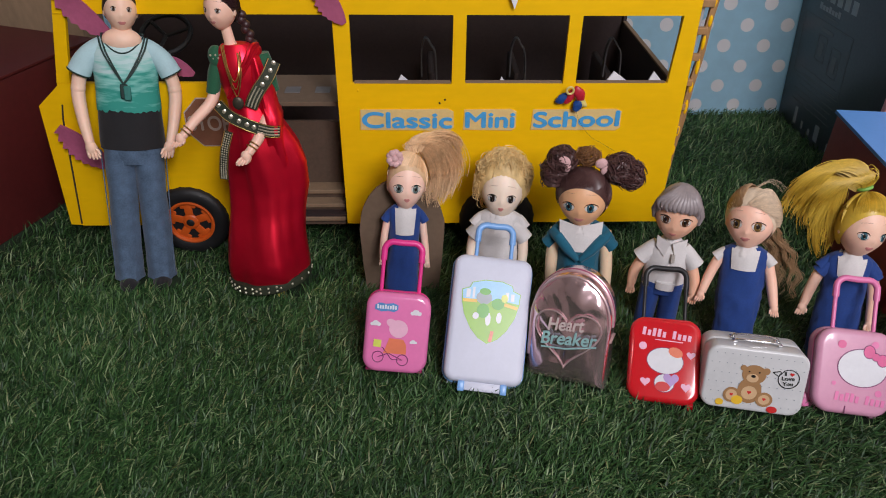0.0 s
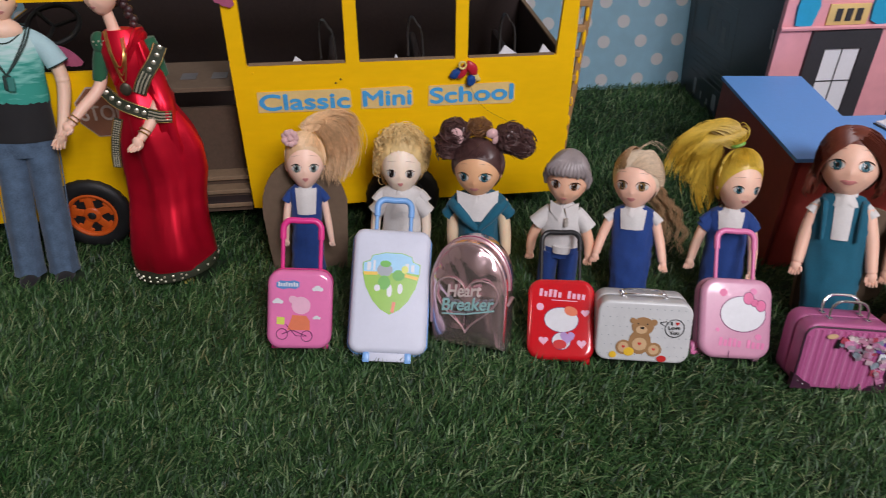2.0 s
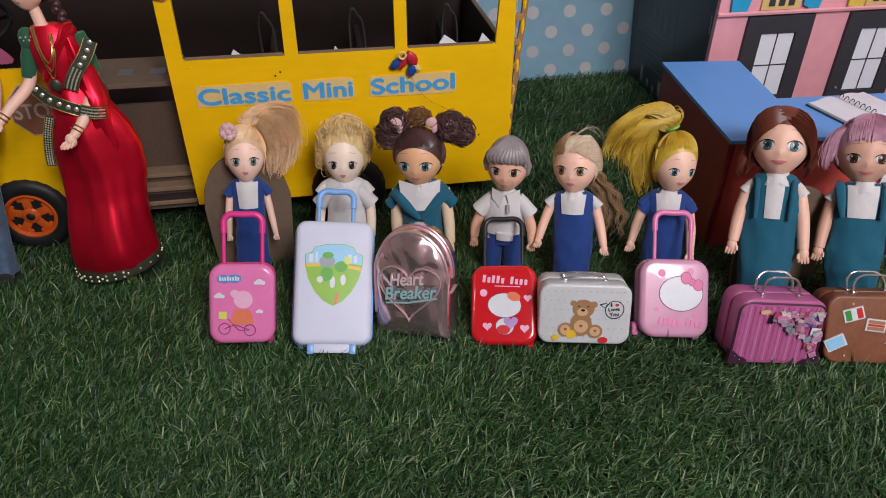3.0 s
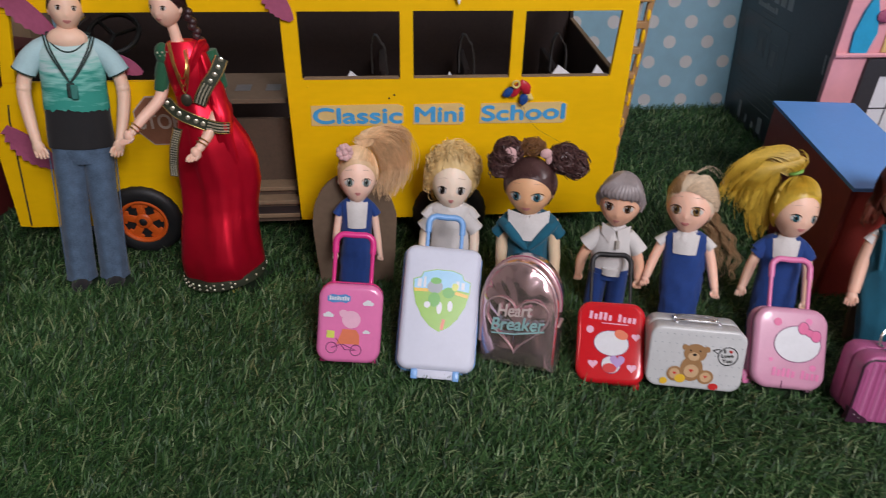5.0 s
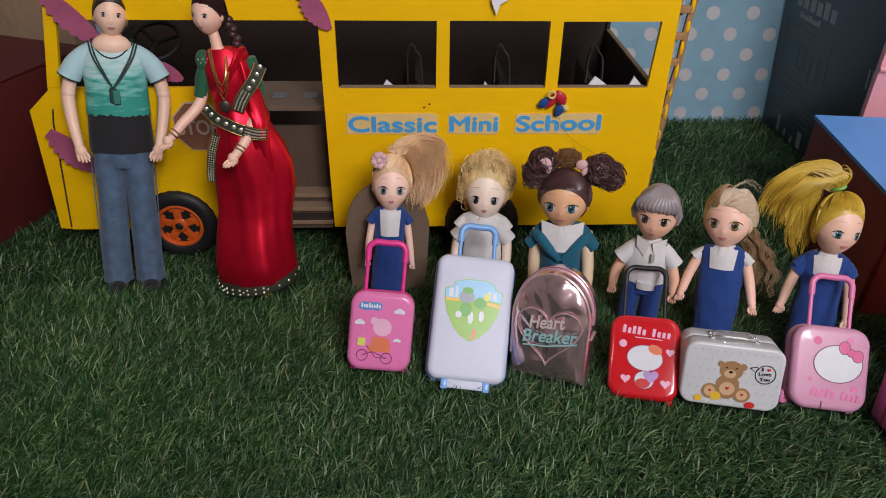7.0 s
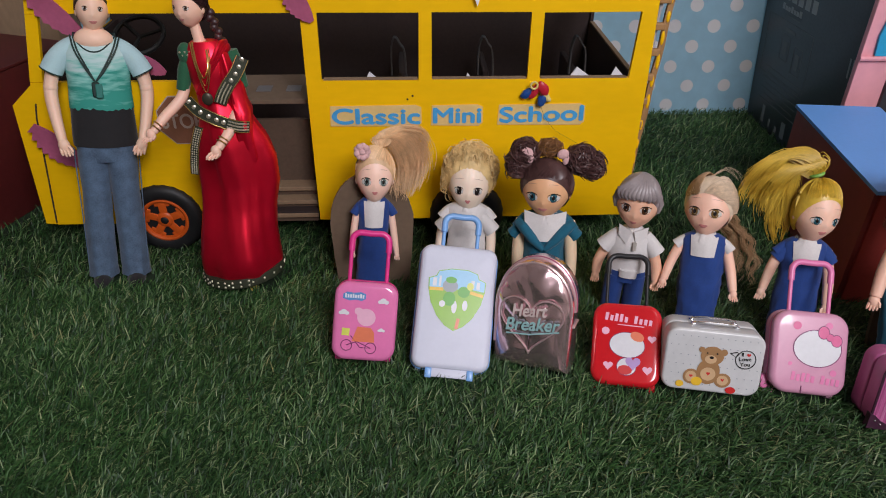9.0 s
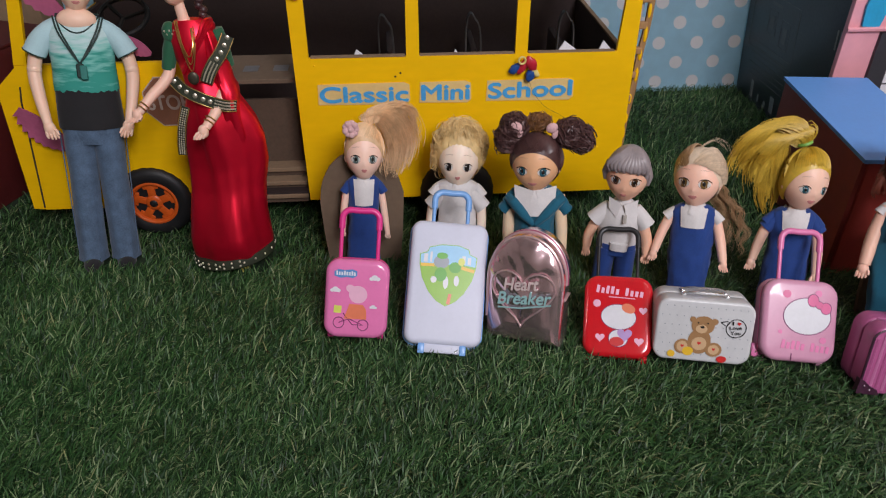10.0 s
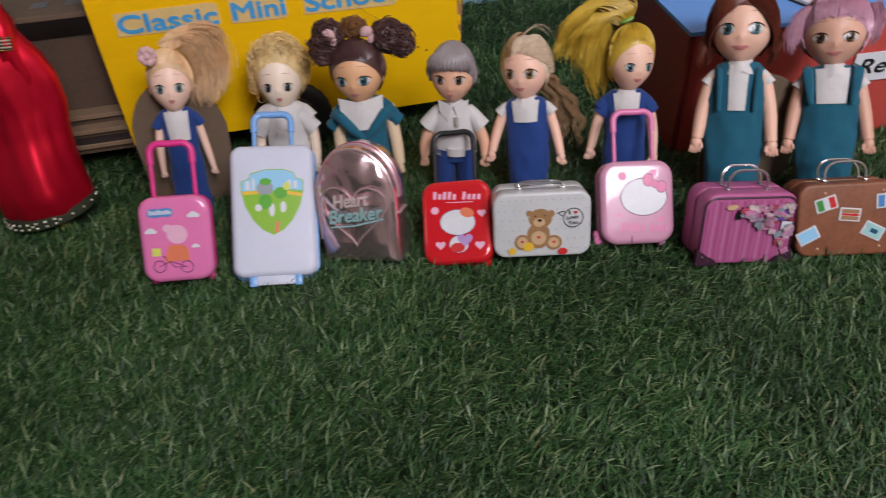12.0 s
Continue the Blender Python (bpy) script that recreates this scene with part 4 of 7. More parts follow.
        st = st + self.np.random((n, 1)) * (nxt - st) * near + self.np.uniform(-jitter, jitter, (n, 3)) * 1.6
        st /= np.linalg.norm(st, axis=1, keepdims=True)
        t = np.linspace(0, 1, 9)[None, :, None]
        om = np.arccos(np.clip(st @ g, -0.999, 0.999))[:, None, None]
        d = (np.sin((1 - t) * om) * st[:, None] + np.sin(t * om) * g) / np.sin(om)
        d *= 1.035 + (grow - 1.035) * np.minimum(1, t * 3) + 0.03 * np.sin(np.pi * t) + self.np.uniform(-0.018, 0.022, (n, 1, 1))
        turn = np.array(self.turn.to_3x3())
        p = np.array(self.c) + (d * np.array(self.r)) @ turn.T
        rad = r * np.array([0.4, 1, 1.1, 1.1, 1.1, 1, 1, 0.9, 0.6])[None] * self.np.uniform(0.7, 1.2, (n, 1))
        self.strands(p, rad, m)

    def tail(self, pts, spread, m, n=60, r=0.0005, wave=0.0, curl=0.0):
        """A bundle of strands along a path; spread gives its half width along the way."""
        n = int(n * 2.5)
        path = np.array([tuple(q) for q in smooth_path(pts, 4)])
        k = len(path)
        t = np.linspace(0, 1, k)
        sp = np.interp(t, np.linspace(0, 1, len(spread)), spread)[None]
        groups = max(10, n // 32)
        one = self.np.integers(0, groups, n)
        a = self.np.uniform(0, 2 * np.pi, (groups, 1))[one] + self.np.normal(0, 0.3, (n, 1))
        rad = np.sqrt(self.np.random((groups, 1)))[one] * self.np.uniform(0.75, 1.15, (n, 1))
        ph = self.np.uniform(0, 6.28, (groups, 1))[one] + self.np.normal(0, 0.35, (n, 1))
        amp = self.np.uniform(0.4, 1, (groups, 1))[one]
        cut = (1 - 0.5 * self.np.random((groups, 1)) ** 1.3)[one] * (1 - 0.22 * self.np.random((n, 1)))
        w = wave * amp * np.sin(ph + 9 * t + curl * t * 14)
        stray = 1 + 0.5 * self.np.random((n, 1)) * (self.np.random((n, 1)) > 0.82)
        off = np.stack([sp * rad * stray * np.cos(a) + w, sp * 0.6 * rad * np.sin(a) + w * 0.5 * np.cos(ph + curl * t * 14), sp * 0.45 * rad * stray * np.sin(a + 1) + 0.4 * w], 2)
        full = path[None] + off
        tt = t[None] * cut
        f = tt * (k - 1)
        i0 = np.minimum(f.astype(int), k - 2)
        fr = (f - i0)[..., None]
        row = np.arange(n)[:, None]
        p = full[row, i0] * (1 - fr) + full[row, i0 + 1] * fr
        self.strands(p, r * (1 - 0.55 * t)[None] * self.np.uniform(0.7, 1.2, (n, 1)), m)

    def curls(self, c, rad, m, n=60, r=0.0007, loop=0.005, least=2.4, most=5.0):
        """A clump of curled locks round a centre."""
        n = int(n * 3)
        d = self.np.normal(0, 1, (n, 3))
        d /= np.linalg.norm(d, axis=1, keepdims=True)
        p = np.array(c) + d * np.array(rad) * self.np.uniform(0.82, 1.06, (n, 1))
        u = np.cross(d, self.np.normal(0, 1, (n, 3)))
        u /= np.linalg.norm(u, axis=1, keepdims=True)
        w = np.cross(d, u)
        q = np.linspace(0, 1, 10)[None, :, None]
        a = self.np.uniform(0, 6.28, (n, 1, 1)) + self.np.uniform(least, most, (n, 1, 1)) * q
        lp = loop * self.np.uniform(0.7, 1.5, (n, 1, 1))
        pts = p[:, None] + lp * (np.cos(a) * u[:, None] + np.sin(a) * w[:, None]) + d[:, None] * lp * (0.3 - 0.6 * q)
        self.strands(pts, r * np.array([0.3, 0.8, 1, 1, 1, 1, 1, 0.9, 0.7, 0.3])[None] * self.np.uniform(0.7, 1.3, (n, 1)), m)

    def fluff(self, m, n=2400, r=0.00035, amp=0.3, low=-0.35, line=0.5):
        """Soft wavy hair that stands off the skull, its locks lying along one flow."""
        d = self.np.normal(0, 1, (n * 3, 3))
        d /= np.linalg.norm(d, axis=1, keepdims=True)
        d = d[((d[:, 1] > 0.05) & (d[:, 2] > low)) | (d[:, 2] > line)][:n]
        n = len(d)
        flow = 2.2 * np.sin(4.0 * d[:, 0] + 2.0 * d[:, 2]) + 1.6 * np.cos(5.0 * d[:, 2] - 3.0 * d[:, 1]) + self.np.normal(0, 0.5, n)
        u = np.cross(d, np.array([0.1, 1.0, 0.2]))
        u /= np.linalg.norm(u, axis=1, keepdims=True)
        w = np.cross(d, u)
        up = np.array([0.05, 0.62, 0.8]) - d * (d @ np.array([0.05, 0.62, 0.8]))[:, None]
        up /= np.linalg.norm(up, axis=1, keepdims=True) + 0.2
        g = 0.75 * (np.cos(flow)[:, None] * u + np.sin(flow)[:, None] * w) + (0.35 + 1.1 * np.clip(-d[:, 1:2], 0, 1)) * up
        g /= np.linalg.norm(g, axis=1, keepdims=True) + 1e-6
        t = np.linspace(0, 1, 10)[None, :, None]
        side = np.cross(d, g)[:, None] * 0.12 * np.sin(5 * t + 3 * d[:, :1, None])
        p = d[:, None] + t * 0.62 * g[:, None] + side
        p /= np.linalg.norm(p, axis=2, keepdims=True)
        p *= 1.06 + amp * self.np.uniform(0.25, 1.15, (n, 1, 1)) * np.sin(np.pi * (0.12 + 0.78 * t))
        p = np.array(self.c) + (p * np.array(self.r)) @ np.array(self.turn.to_3x3()).T
        self.strands(p, r * np.array([0.6, 1, 1, 1, 1, 1, 1, 0.9, 0.7, 0.3])[None] * self.np.uniform(0.7, 1.3, (n, 1)), m)

    def arm(self, pts, tone, r=(0.0055, 0.005, 0.0042), hand=0.006, thumb=1):
        path = smooth_path(pts, 5)
        k = len(path) - 1
        self.tube(path, [r[0] + (r[2] - r[0]) * q / k + 0.0006 * math.sin(3.1 * q / k) for q in range(k + 1)], tone, 10)
        end, d = path[-1], (path[-1] - path[-2]).normalized()
        self.ball(end + d * hand * 0.5, (hand * 0.62, hand * 0.5, hand * 0.8), tone)
        for f in range(4):
            o = Vector(((f - 1.5) * hand * 0.3, -hand * 0.1, 0))
            self.tube([end + d * hand * 0.8 + o, end + d * hand * 1.35 + o * 1.1, end + d * hand * (1.75 - 0.12 * abs(f - 1.5)) + o * 1.15 + Vector((0, hand * 0.12, 0))], [hand * 0.17, hand * 0.16, hand * 0.1], tone, 6)
        self.tube([end + d * hand * 0.2, end + d * hand * 0.7 + Vector((thumb * hand * 0.6, -hand * 0.3, 0)), end + d * hand * 1.15 + Vector((thumb * hand * 0.7, -hand * 0.35, 0))], [hand * 0.2, hand * 0.18, hand * 0.11], tone, 6)

    def sleeve(self, a, b, r0, r1, m):
        a, b = Vector(a), Vector(b)
        self.tube([a, a.lerp(b, 0.35), a.lerp(b, 0.7), b], [r0 * 0.8, r0, (r0 + r1) / 2, r1], m, 14)

    def collar(self, z, w, y, m, drop=0.016):
        """Two pointed collar flaps at the front of the neck."""
        for s in (-1, 1):
            pts = [(s * 0.001, y - 0.0012, z - 0.001), (s * w, y + 0.005, z + 0.003), (s * w * 0.95, y + 0.0015, z - drop * 0.45), (s * w * 0.35, y - 0.0026, z - drop)]
            ring0 = [Vector(p) for p in pts]
            loft(self.bm, [ring0, [p + Vector((0, -0.0016, 0.0004)) for p in ring0]], self.i(m))

    def bib(self, z0, z1, w0, w1, y, m):
        """A panel on the chest."""
        rows = []
        for k in range(5):
            t = k / 4
            w = w0 + (w1 - w0) * t
            rows.append([Vector((w * q, y(z0 + (z1 - z0) * t) - 0.0012 * (1 - q * q) + 0.0035 * q * q, z0 + (z1 - z0) * t)) for q in (-1, -0.6, -0.2, 0.2, 0.6, 1)])
        back = [[p + Vector((0, 0.0015, 0)) for p in row[::-1]] for row in rows]
        loft(self.bm, [a + b for a, b in zip(rows, back)], self.i(m))

    def done(self, name, m, label, group="", size=1.0):
        bmesh.ops.recalc_face_normals(self.bm, faces=self.bm.faces[:])
        self.add_locks()
        bmesh.ops.scale(self.bm, vec=(size, size, size), verts=self.bm.verts[:])
        ob = part(name, self.bm, self.mats)
        ob.matrix_world = m
        return tagged(ob, label, "doll", group)


def turned(yaw=0.0, pitch=0.0, roll=0.0):
    return pose(0, 0, 0, pitch, roll, yaw)


ROW = "row of school dolls"


def pinafore(f, tone, sh, half, main, hem_w=0.024, hem_z=0.0, neck=0.005, chin=None, bib_low=None, white=WHITE_CLOTH, sleeve_white=True, arms=None, armr=(0.0052, 0.0048, 0.004), hand=0.006, waist=None, wave=0.03, bib_w=0.5, depth=0.62):
    """A school dress with a white blouse, arms hanging beside it. sh: shoulder height."""
    sh += 0.005
    waist = waist or half * 0.78
    yf = half * depth
    prof = [(hem_z, hem_w, hem_w * 0.72), (sh * 0.3, hem_w * 0.98, hem_w * 0.7), (sh * 0.55, waist * 1.04, yf * 0.98), (sh * 0.64, waist, yf * 0.94), (sh * 0.8, waist * 1.03, yf * 0.98), (sh * 0.92, half * 0.93, yf * 0.86), (sh * 0.975, half * 0.84, yf * 0.7), (sh, half * 0.58, yf * 0.52)]
    zs = [p[0] for p in prof]
    seed = f.rnd.random() * 40

    def at(z):
        return np.interp(z, zs, [p[1] for p in prof]), np.interp(z, zs, [p[2] for p in prof])

    def cloth_y(x, z, lift):
        rx, ry = at(z)
        return -ry * math.sqrt(max(0.0, 1 - (x / rx) ** 2)) - lift - 0.0007 * noise.noise((x * 160, z * 130, seed))

    rows = []
    for q in range(29):
        z = hem_z + (sh - hem_z) * q / 28
        rx, ry = at(z)
        ring = []
        for k in range(44):
            a = 2 * math.pi * k / 44
            d = 1 + wave * (1 - q / 34) * math.cos(5 * a + seed) + 0.09 * noise.noise((2.2 * math.cos(a) + seed, 2.2 * math.sin(a), z * 55)) + 0.07 * noise.noise((4 * math.cos(a) + seed, 4 * math.sin(a), z * 150))
            ring.append(Vector((rx * d * math.cos(a), ry * d * math.sin(a), z)))
        rows.append(ring)
    loft(f.bm, rows, f.i(main))
    f.rings([(sh - 0.004, half * 0.42, yf * 0.6), (sh + 0.002, neck * 1.25, neck * 1.25), ((chin or sh + 0.01) + 0.006, neck, neck)], tone, n=14)
    # white blouse: a panel in the neckline and a crumpled collar that stands up round the neck
    bib_low = bib_low or sh * 0.76
    idx, rows = f.i(white), []
    for q in range(9):
        z = bib_low + (sh * 0.985 - bib_low) * q / 8
        w = half * bib_w * (0.85 + 0.15 * q / 8)
        rows.append([f.bm.verts.new((w * u, cloth_y(w * u, z, 0.0018 * (1 - 0.6 * u * u)), z)) for u in (-1, -0.75, -0.5, -0.25, 0, 0.25, 0.5, 0.75, 1)])
    for lo, hi in zip(rows, rows[1:]):
        for k in range(8):
            f.bm.faces.new((lo[k], lo[k + 1], hi[k + 1], hi[k])).material_index = idx
    top = (chin or sh + 0.01) - 0.001
    rings = []
    for z, rx, ry in ((sh * 0.935, half * 0.6, yf * 0.97), (sh * 0.965, half * 0.56, yf * 0.9), (sh * 0.99, half * 0.44, yf * 0.78), (sh + 0.001, neck * 1.75, neck * 1.75), (top - 0.0015, neck * 1.7, neck * 1.85), (top, neck * 1.55, neck * 1.7), (top - 0.003, neck * 1.3, neck * 1.4)):
        rings.append([Vector((rx * (1 + 0.2 * noise.noise((3 * math.cos(a) + seed, 3 * math.sin(a), z * 90))) * math.cos(a), ry * (1 + 0.09 * noise.noise((3 * math.cos(a), 3 * math.sin(a) + seed, z * 90))) * math.sin(a), z + 0.003 * noise.noise((2.5 * math.cos(a), 2.5 * math.sin(a) + seed, 3)))) for a in (2 * math.pi * k / 32 for k in range(32))])
    loft(f.bm, rings, idx, False)
    for s, (elbow, wrist) in zip((-1, 1), arms):
        f.sleeve((s * half * 0.72, 0, sh * 0.945), (elbow[0] * 0.45 + s * half * 0.56, elbow[1] * 0.5, elbow[2] * 0.34 + sh * 0.62), half * 0.22, half * 0.25, white if sleeve_white else main)
        f.arm([(s * half * 0.86, 0, sh * 0.92), elbow, wrist], tone, armr, hand, -s)


# small blonde doll with a side ponytail and a pink bow
SK = skin("peach", (0.83, 0.61, 0.54))
EYE_GREY = mat("doll_eye_grey", (0.1, 0.14, 0.13), 0.2, vary=0.2, size=0.002, bump=0)
HB = hair_mat("honey_blonde", (0.8, 0.54, 0.31), 0.5)
BOW = cloth("dusty_pink", (0.68, 0.42, 0.42))
f = Figure([SK], 1)
pinafore(f, SK, 0.1085, 0.0185, NAVY_CLOTH, 0.0165, chin=0.113, arms=(((-0.0195, -0.002, 0.078), (-0.0205, -0.004, 0.058)), ((0.02, -0.002, 0.078), (0.0235, -0.004, 0.056))), armr=(0.0034, 0.003, 0.0026), hand=0.0042, sleeve_white=False, bib_w=0.55)
f.head((0, -0.001, 0.139), (0.0178, 0.0168, 0.0258), SK, turned(0, 0, 0), EYE_GREY, 1.12, eye_z=-0.1, mouth=0.8)
f.cap(HB, 1.06, 0.52)
f.comb([(-0.75, -0.5, 0.55), (-0.4, -0.68, 0.64), (0, -0.74, 0.68), (0.4, -0.68, 0.64), (0.8, -0.48, 0.46), (0.9, 0, 0), (-0.9, 0, 0.2), (0, 0.9, 0.2), (-0.5, 0.8, 0.2), (0.6, 0.8, 0)], (0.45, 0.15, 0.95), HB, 150, 0.0005)
f.tail([(0.007, 0.003, 0.164), (0.012, 0.006, 0.176), (0.026, 0.01, 0.172), (0.037, 0.008, 0.15), (0.037, 0.006, 0.128), (0.033, 0.004, 0.112)], (0.003, 0.01, 0.015, 0.0165, 0.0155, 0.011), HB, 800, 0.00032, wave=0.003)
f.tail([(0.009, 0.004, 0.166), (0.016, 0.008, 0.179), (0.032, 0.01, 0.18), (0.046, 0.01, 0.172), (0.051, 0.009, 0.164)], (0.003, 0.006, 0.006, 0.004, 0.001), HB, 45, 0.00045, wave=0.001)
for k in range(9):
    a = 2 * math.pi * k / 9
    f.ball((-0.0125 + 0.0048 * math.cos(a), -0.0135 - 0.001 * (k % 2), 0.1625 + 0.0052 * math.sin(a)), (0.0034, 0.0026, 0.0034), BOW, turned(0, 0, 40 * k), 10, 7)
f.ball((-0.0125, -0.0155, 0.1625), (0.0032, 0.0022, 0.0032), BOW, None, 10, 7)
f.done("doll", pose(0.0442, 0.596, 0, -10.5, 4, 3), "blonde ponytail doll in a royal-blue school pinafore", ROW, 1.01)

# pale doll with short curly hair and a white shirt
SK = skin("porcelain", (0.9, 0.74, 0.66))
HB = hair_mat("ash_blonde", (0.78, 0.56, 0.25), 0.55)
f = Figure([SK], 2)
pinafore(f, SK, 0.097, 0.025, WHITE_CLOTH, 0.02, chin=0.1, arms=(((-0.0265, -0.003, 0.066), (-0.028, -0.008, 0.042)), ((0.026, -0.003, 0.066), (0.026, -0.008, 0.04))), armr=(0.0052, 0.0048, 0.0042), hand=0.005, bib_w=0.4, depth=0.55)
for s in (-1, 1):
    f.sleeve((s * 0.012, -0.002, 0.092), (s * 0.0275, -0.003, 0.074), 0.0075, 0.0085, WHITE_CLOTH)
f.head((0, 0.0, 0.1265), (0.0208, 0.0195, 0.029), SK, turned(-2, 4, 0), EYE_DARK, 0.98, mouth=0.7, eye_z=-0.14)
f.cap(HB, 1.18, 0.58, wave=0.1)
for c0, r0 in (((-0.008, 0.003, 0.151), (0.0125, 0.012, 0.0085)), ((0.008, 0.004, 0.152), (0.0125, 0.012, 0.0095)), ((-0.0185, 0.005, 0.1395), (0.007, 0.011, 0.0115)), ((0.0195, 0.005, 0.139), (0.0075, 0.011, 0.0125)), ((0.0, 0.012, 0.148), (0.02, 0.009, 0.016))):
    for v in f.ball(c0, tuple(q * 0.96 for q in r0), HB, None, 32, 22):
        v.co += 0.003 * Vector((noise.noise(v.co * 170), noise.noise(v.co * 170 + Vector((9, 0, 0))), noise.noise(v.co * 170 + Vector((0, 9, 0)))))
    f.curls(c0, r0, HB, 55, 0.0004, 0.0052, 2.0, 4.2)
f.fluff(HB, 2200, 0.00032, 0.36, -0.22, 0.71)
f.done("doll", pose(0.1404, 0.6075, 0, -13.5, 1.3, -6), "pale doll with curly blond hair and white shirt", ROW, 0.98)

# brown-haired doll with two curled buns
SK = skin("tan", (0.7, 0.43, 0.26))
HB = hair_mat("dark_brown", (0.085, 0.04, 0.038), 0.38)
PALE = skin("ivory", (0.72, 0.6, 0.45))
f = Figure([SK], 3)
pinafore(f, PALE, 0.1085, 0.027, TEAL_CLOTH, 0.022, chin=0.118, arms=(((-0.026, -0.003, 0.075), (-0.0265, -0.006, 0.05)), ((0.0265, -0.003, 0.072), (0.0275, -0.006, 0.048))), armr=(0.006, 0.0055, 0.005), hand=0.006, sleeve_white=False, bib_w=0.62, bib_low=0.088, waist=0.02)
for s in (-1, 1):
    f.sleeve((s * 0.0185, -0.003, 0.1035), (s * 0.031, -0.001, 0.0885), 0.0062, 0.0072, TEAL_CLOTH)
    f.tube([(s * 0.001, -0.0172, 0.0795), (s * 0.011, -0.0172, 0.09), (s * 0.0205, -0.0115, 0.1005), (s * 0.026, -0.003, 0.102)], [0.003, 0.0048, 0.0058, 0.005], TEAL_CLOTH, 10)
f.collar(0.114, 0.0205, -0.0125, WHITE_CLOTH, 0.022)
f.head((0, 0, 0.1405), (0.023, 0.0225, 0.0285), SK, turned(-8, 6, 0), EYE_BLUE, 1.1, eye_z=-0.08)
f.cap(HB, 1.07, 0.5)
f.comb([(-0.85, -0.42, 0.4), (-0.5, -0.7, 0.55), (0, -0.78, 0.62), (0.3, -0.75, 0.6), (-0.95, 0, -0.2), (-0.9, -0.2, 0.1), (0, 0.9, 0.3)], (-0.6, 0.1, 0.95), HB, 90, 0.0006)
f.comb([(-0.2, -0.78, 0.61), (0.1, -0.78, 0.62), (0.5, -0.7, 0.55), (0.88, -0.38, 0.38), (0.95, 0, -0.2), (0.7, 0.7, -0.2), (0.2, 0.9, 0.3)], (0.7, 0.1, 0.85), HB, 90, 0.0006)
for c, r, n in (((-0.0215, 0.002, 0.1725), (0.011, 0.009, 0.0105), 80), ((-0.03, 0.0, 0.161), (0.0065, 0.007, 0.012), 50), ((0.031, 0.001, 0.1665), (0.013, 0.01, 0.012), 100), ((0.043, 0.001, 0.161), (0.008, 0.008, 0.011), 60)):
    f.ball(c, tuple(q * 0.88 for q in r), HB, None, 18, 12)
    f.curls(c, tuple(q * 0.95 for q in r), HB, n * 1.5, 0.00062, 0.0064)
f.curls((0.001, 0.004, 0.176), (0.009, 0.006, 0.006), hair_mat("auburn_wisp", (0.22, 0.1, 0.04)), 70, 0.00035, 0.0055)
for x, z in ((-0.019, 0.1745), (0.014, 0.174)):
    f.ball((x, -0.0085, z), (0.006, 0.0028, 0.0048), BOW, turned(0, 0, 30 if x < 0 else -25), 10, 6)
    f.ball((x + 0.003, -0.0075, z - 0.006), (0.003, 0.002, 0.005), BOW, turned(0, 0, 15), 8, 6)
f.done("doll", pose(0.2185, 0.5713, 0, -9.4, -3, -12), "brown-haired doll with curled buns and teal dress", ROW, 0.98)

# boy doll with moulded grey hair
SK = skin("warm", (0.76, 0.48, 0.36))
GREY_HAIR = mat("moulded_grey_hair", (0.3, 0.26, 0.265), 0.4, vary=0.12, size=0.008, bump=0.2, fine=0.002)
f = Figure([SK], 4)
f.rings([(0.058, 0.02, 0.0135), (0.07, 0.0205, 0.0138), (0.085, 0.0205, 0.0138), (0.1, 0.02, 0.0125), (0.107, 0.013, 0.009), (0.1125, 0.0065, 0.0062)], WHITE_CLOTH, wave=0.03)
f.rings([(0.1, 0.0062, 0.0062), (0.12, 0.0058, 0.0058)], SK, n=14)
for s in (-1, 1):
    f.rings([(0.0, 0.0095, 0.011, s * 0.011, 0), (0.035, 0.0098, 0.0115, s * 0.0105, 0), (0.058, 0.0105, 0.0125, s * 0.0095, 0)], NAVY_CLOTH, n=16, wave=0.05)
    f.sleeve((s * 0.012, 0, 0.103), (s * 0.026, -0.003, 0.086), 0.0075, 0.0088, WHITE_CLOTH)
    f.arm([(s * 0.022, -0.002, 0.088), (s * 0.0285, -0.004, 0.07), (s * 0.0295, -0.008, 0.057)], SK, (0.0052, 0.005, 0.0042), 0.0062, -s)
f.rings([(0.052, 0.0195, 0.013), (0.06, 0.0205, 0.0136), (0.064, 0.0206, 0.0137)], NAVY_CLOTH, n=20)
f.collar(0.111, 0.014, -0.0095, WHITE_CLOTH, 0.015)
f.tube([(0.003, -0.0135, 0.1), (0.0035, -0.0152, 0.092)], 0.0022, mat("tie_pin", (0.4, 0.37, 0.33), 0.4, bump=0.05), 6)
f.rings([(0.06, 0.0085, 0.003, 0.002, -0.0142), (0.068, 0.009, 0.003, 0.002, -0.0142)], WHITE_CLOTH, n=10)
f.head((0, 0, 0.1405), (0.02, 0.0196, 0.027), SK, turned(-6, 5, 0), EYE_BROWN, 1.12, eye_z=0.02, mouth=0.8)
f.cap(GREY_HAIR, 1.1, 0.42, -0.35, edge=0.04)
for k in range(11):
    x = -0.85 + 0.17 * k
    e = x + (0.1 if x < 0.1 else 0.04)
    f.tube(smooth_path([f.at(0.12 + x * 0.25, -0.2, 1.03), f.at(0.1 + x * 0.6, -0.66, 0.8), f.at(x, -0.99 + 0.42 * x * x, 0.5), f.at(e, -1.0 + 0.45 * e * e, 0.33 - 0.12 * abs(x) + 0.03 * (k % 2))], 3), [0.003, 0.0036, 0.0042, 0.0046, 0.0046, 0.0044, 0.004, 0.0032, 0.0024, 0.0012], GREY_HAIR, 10)
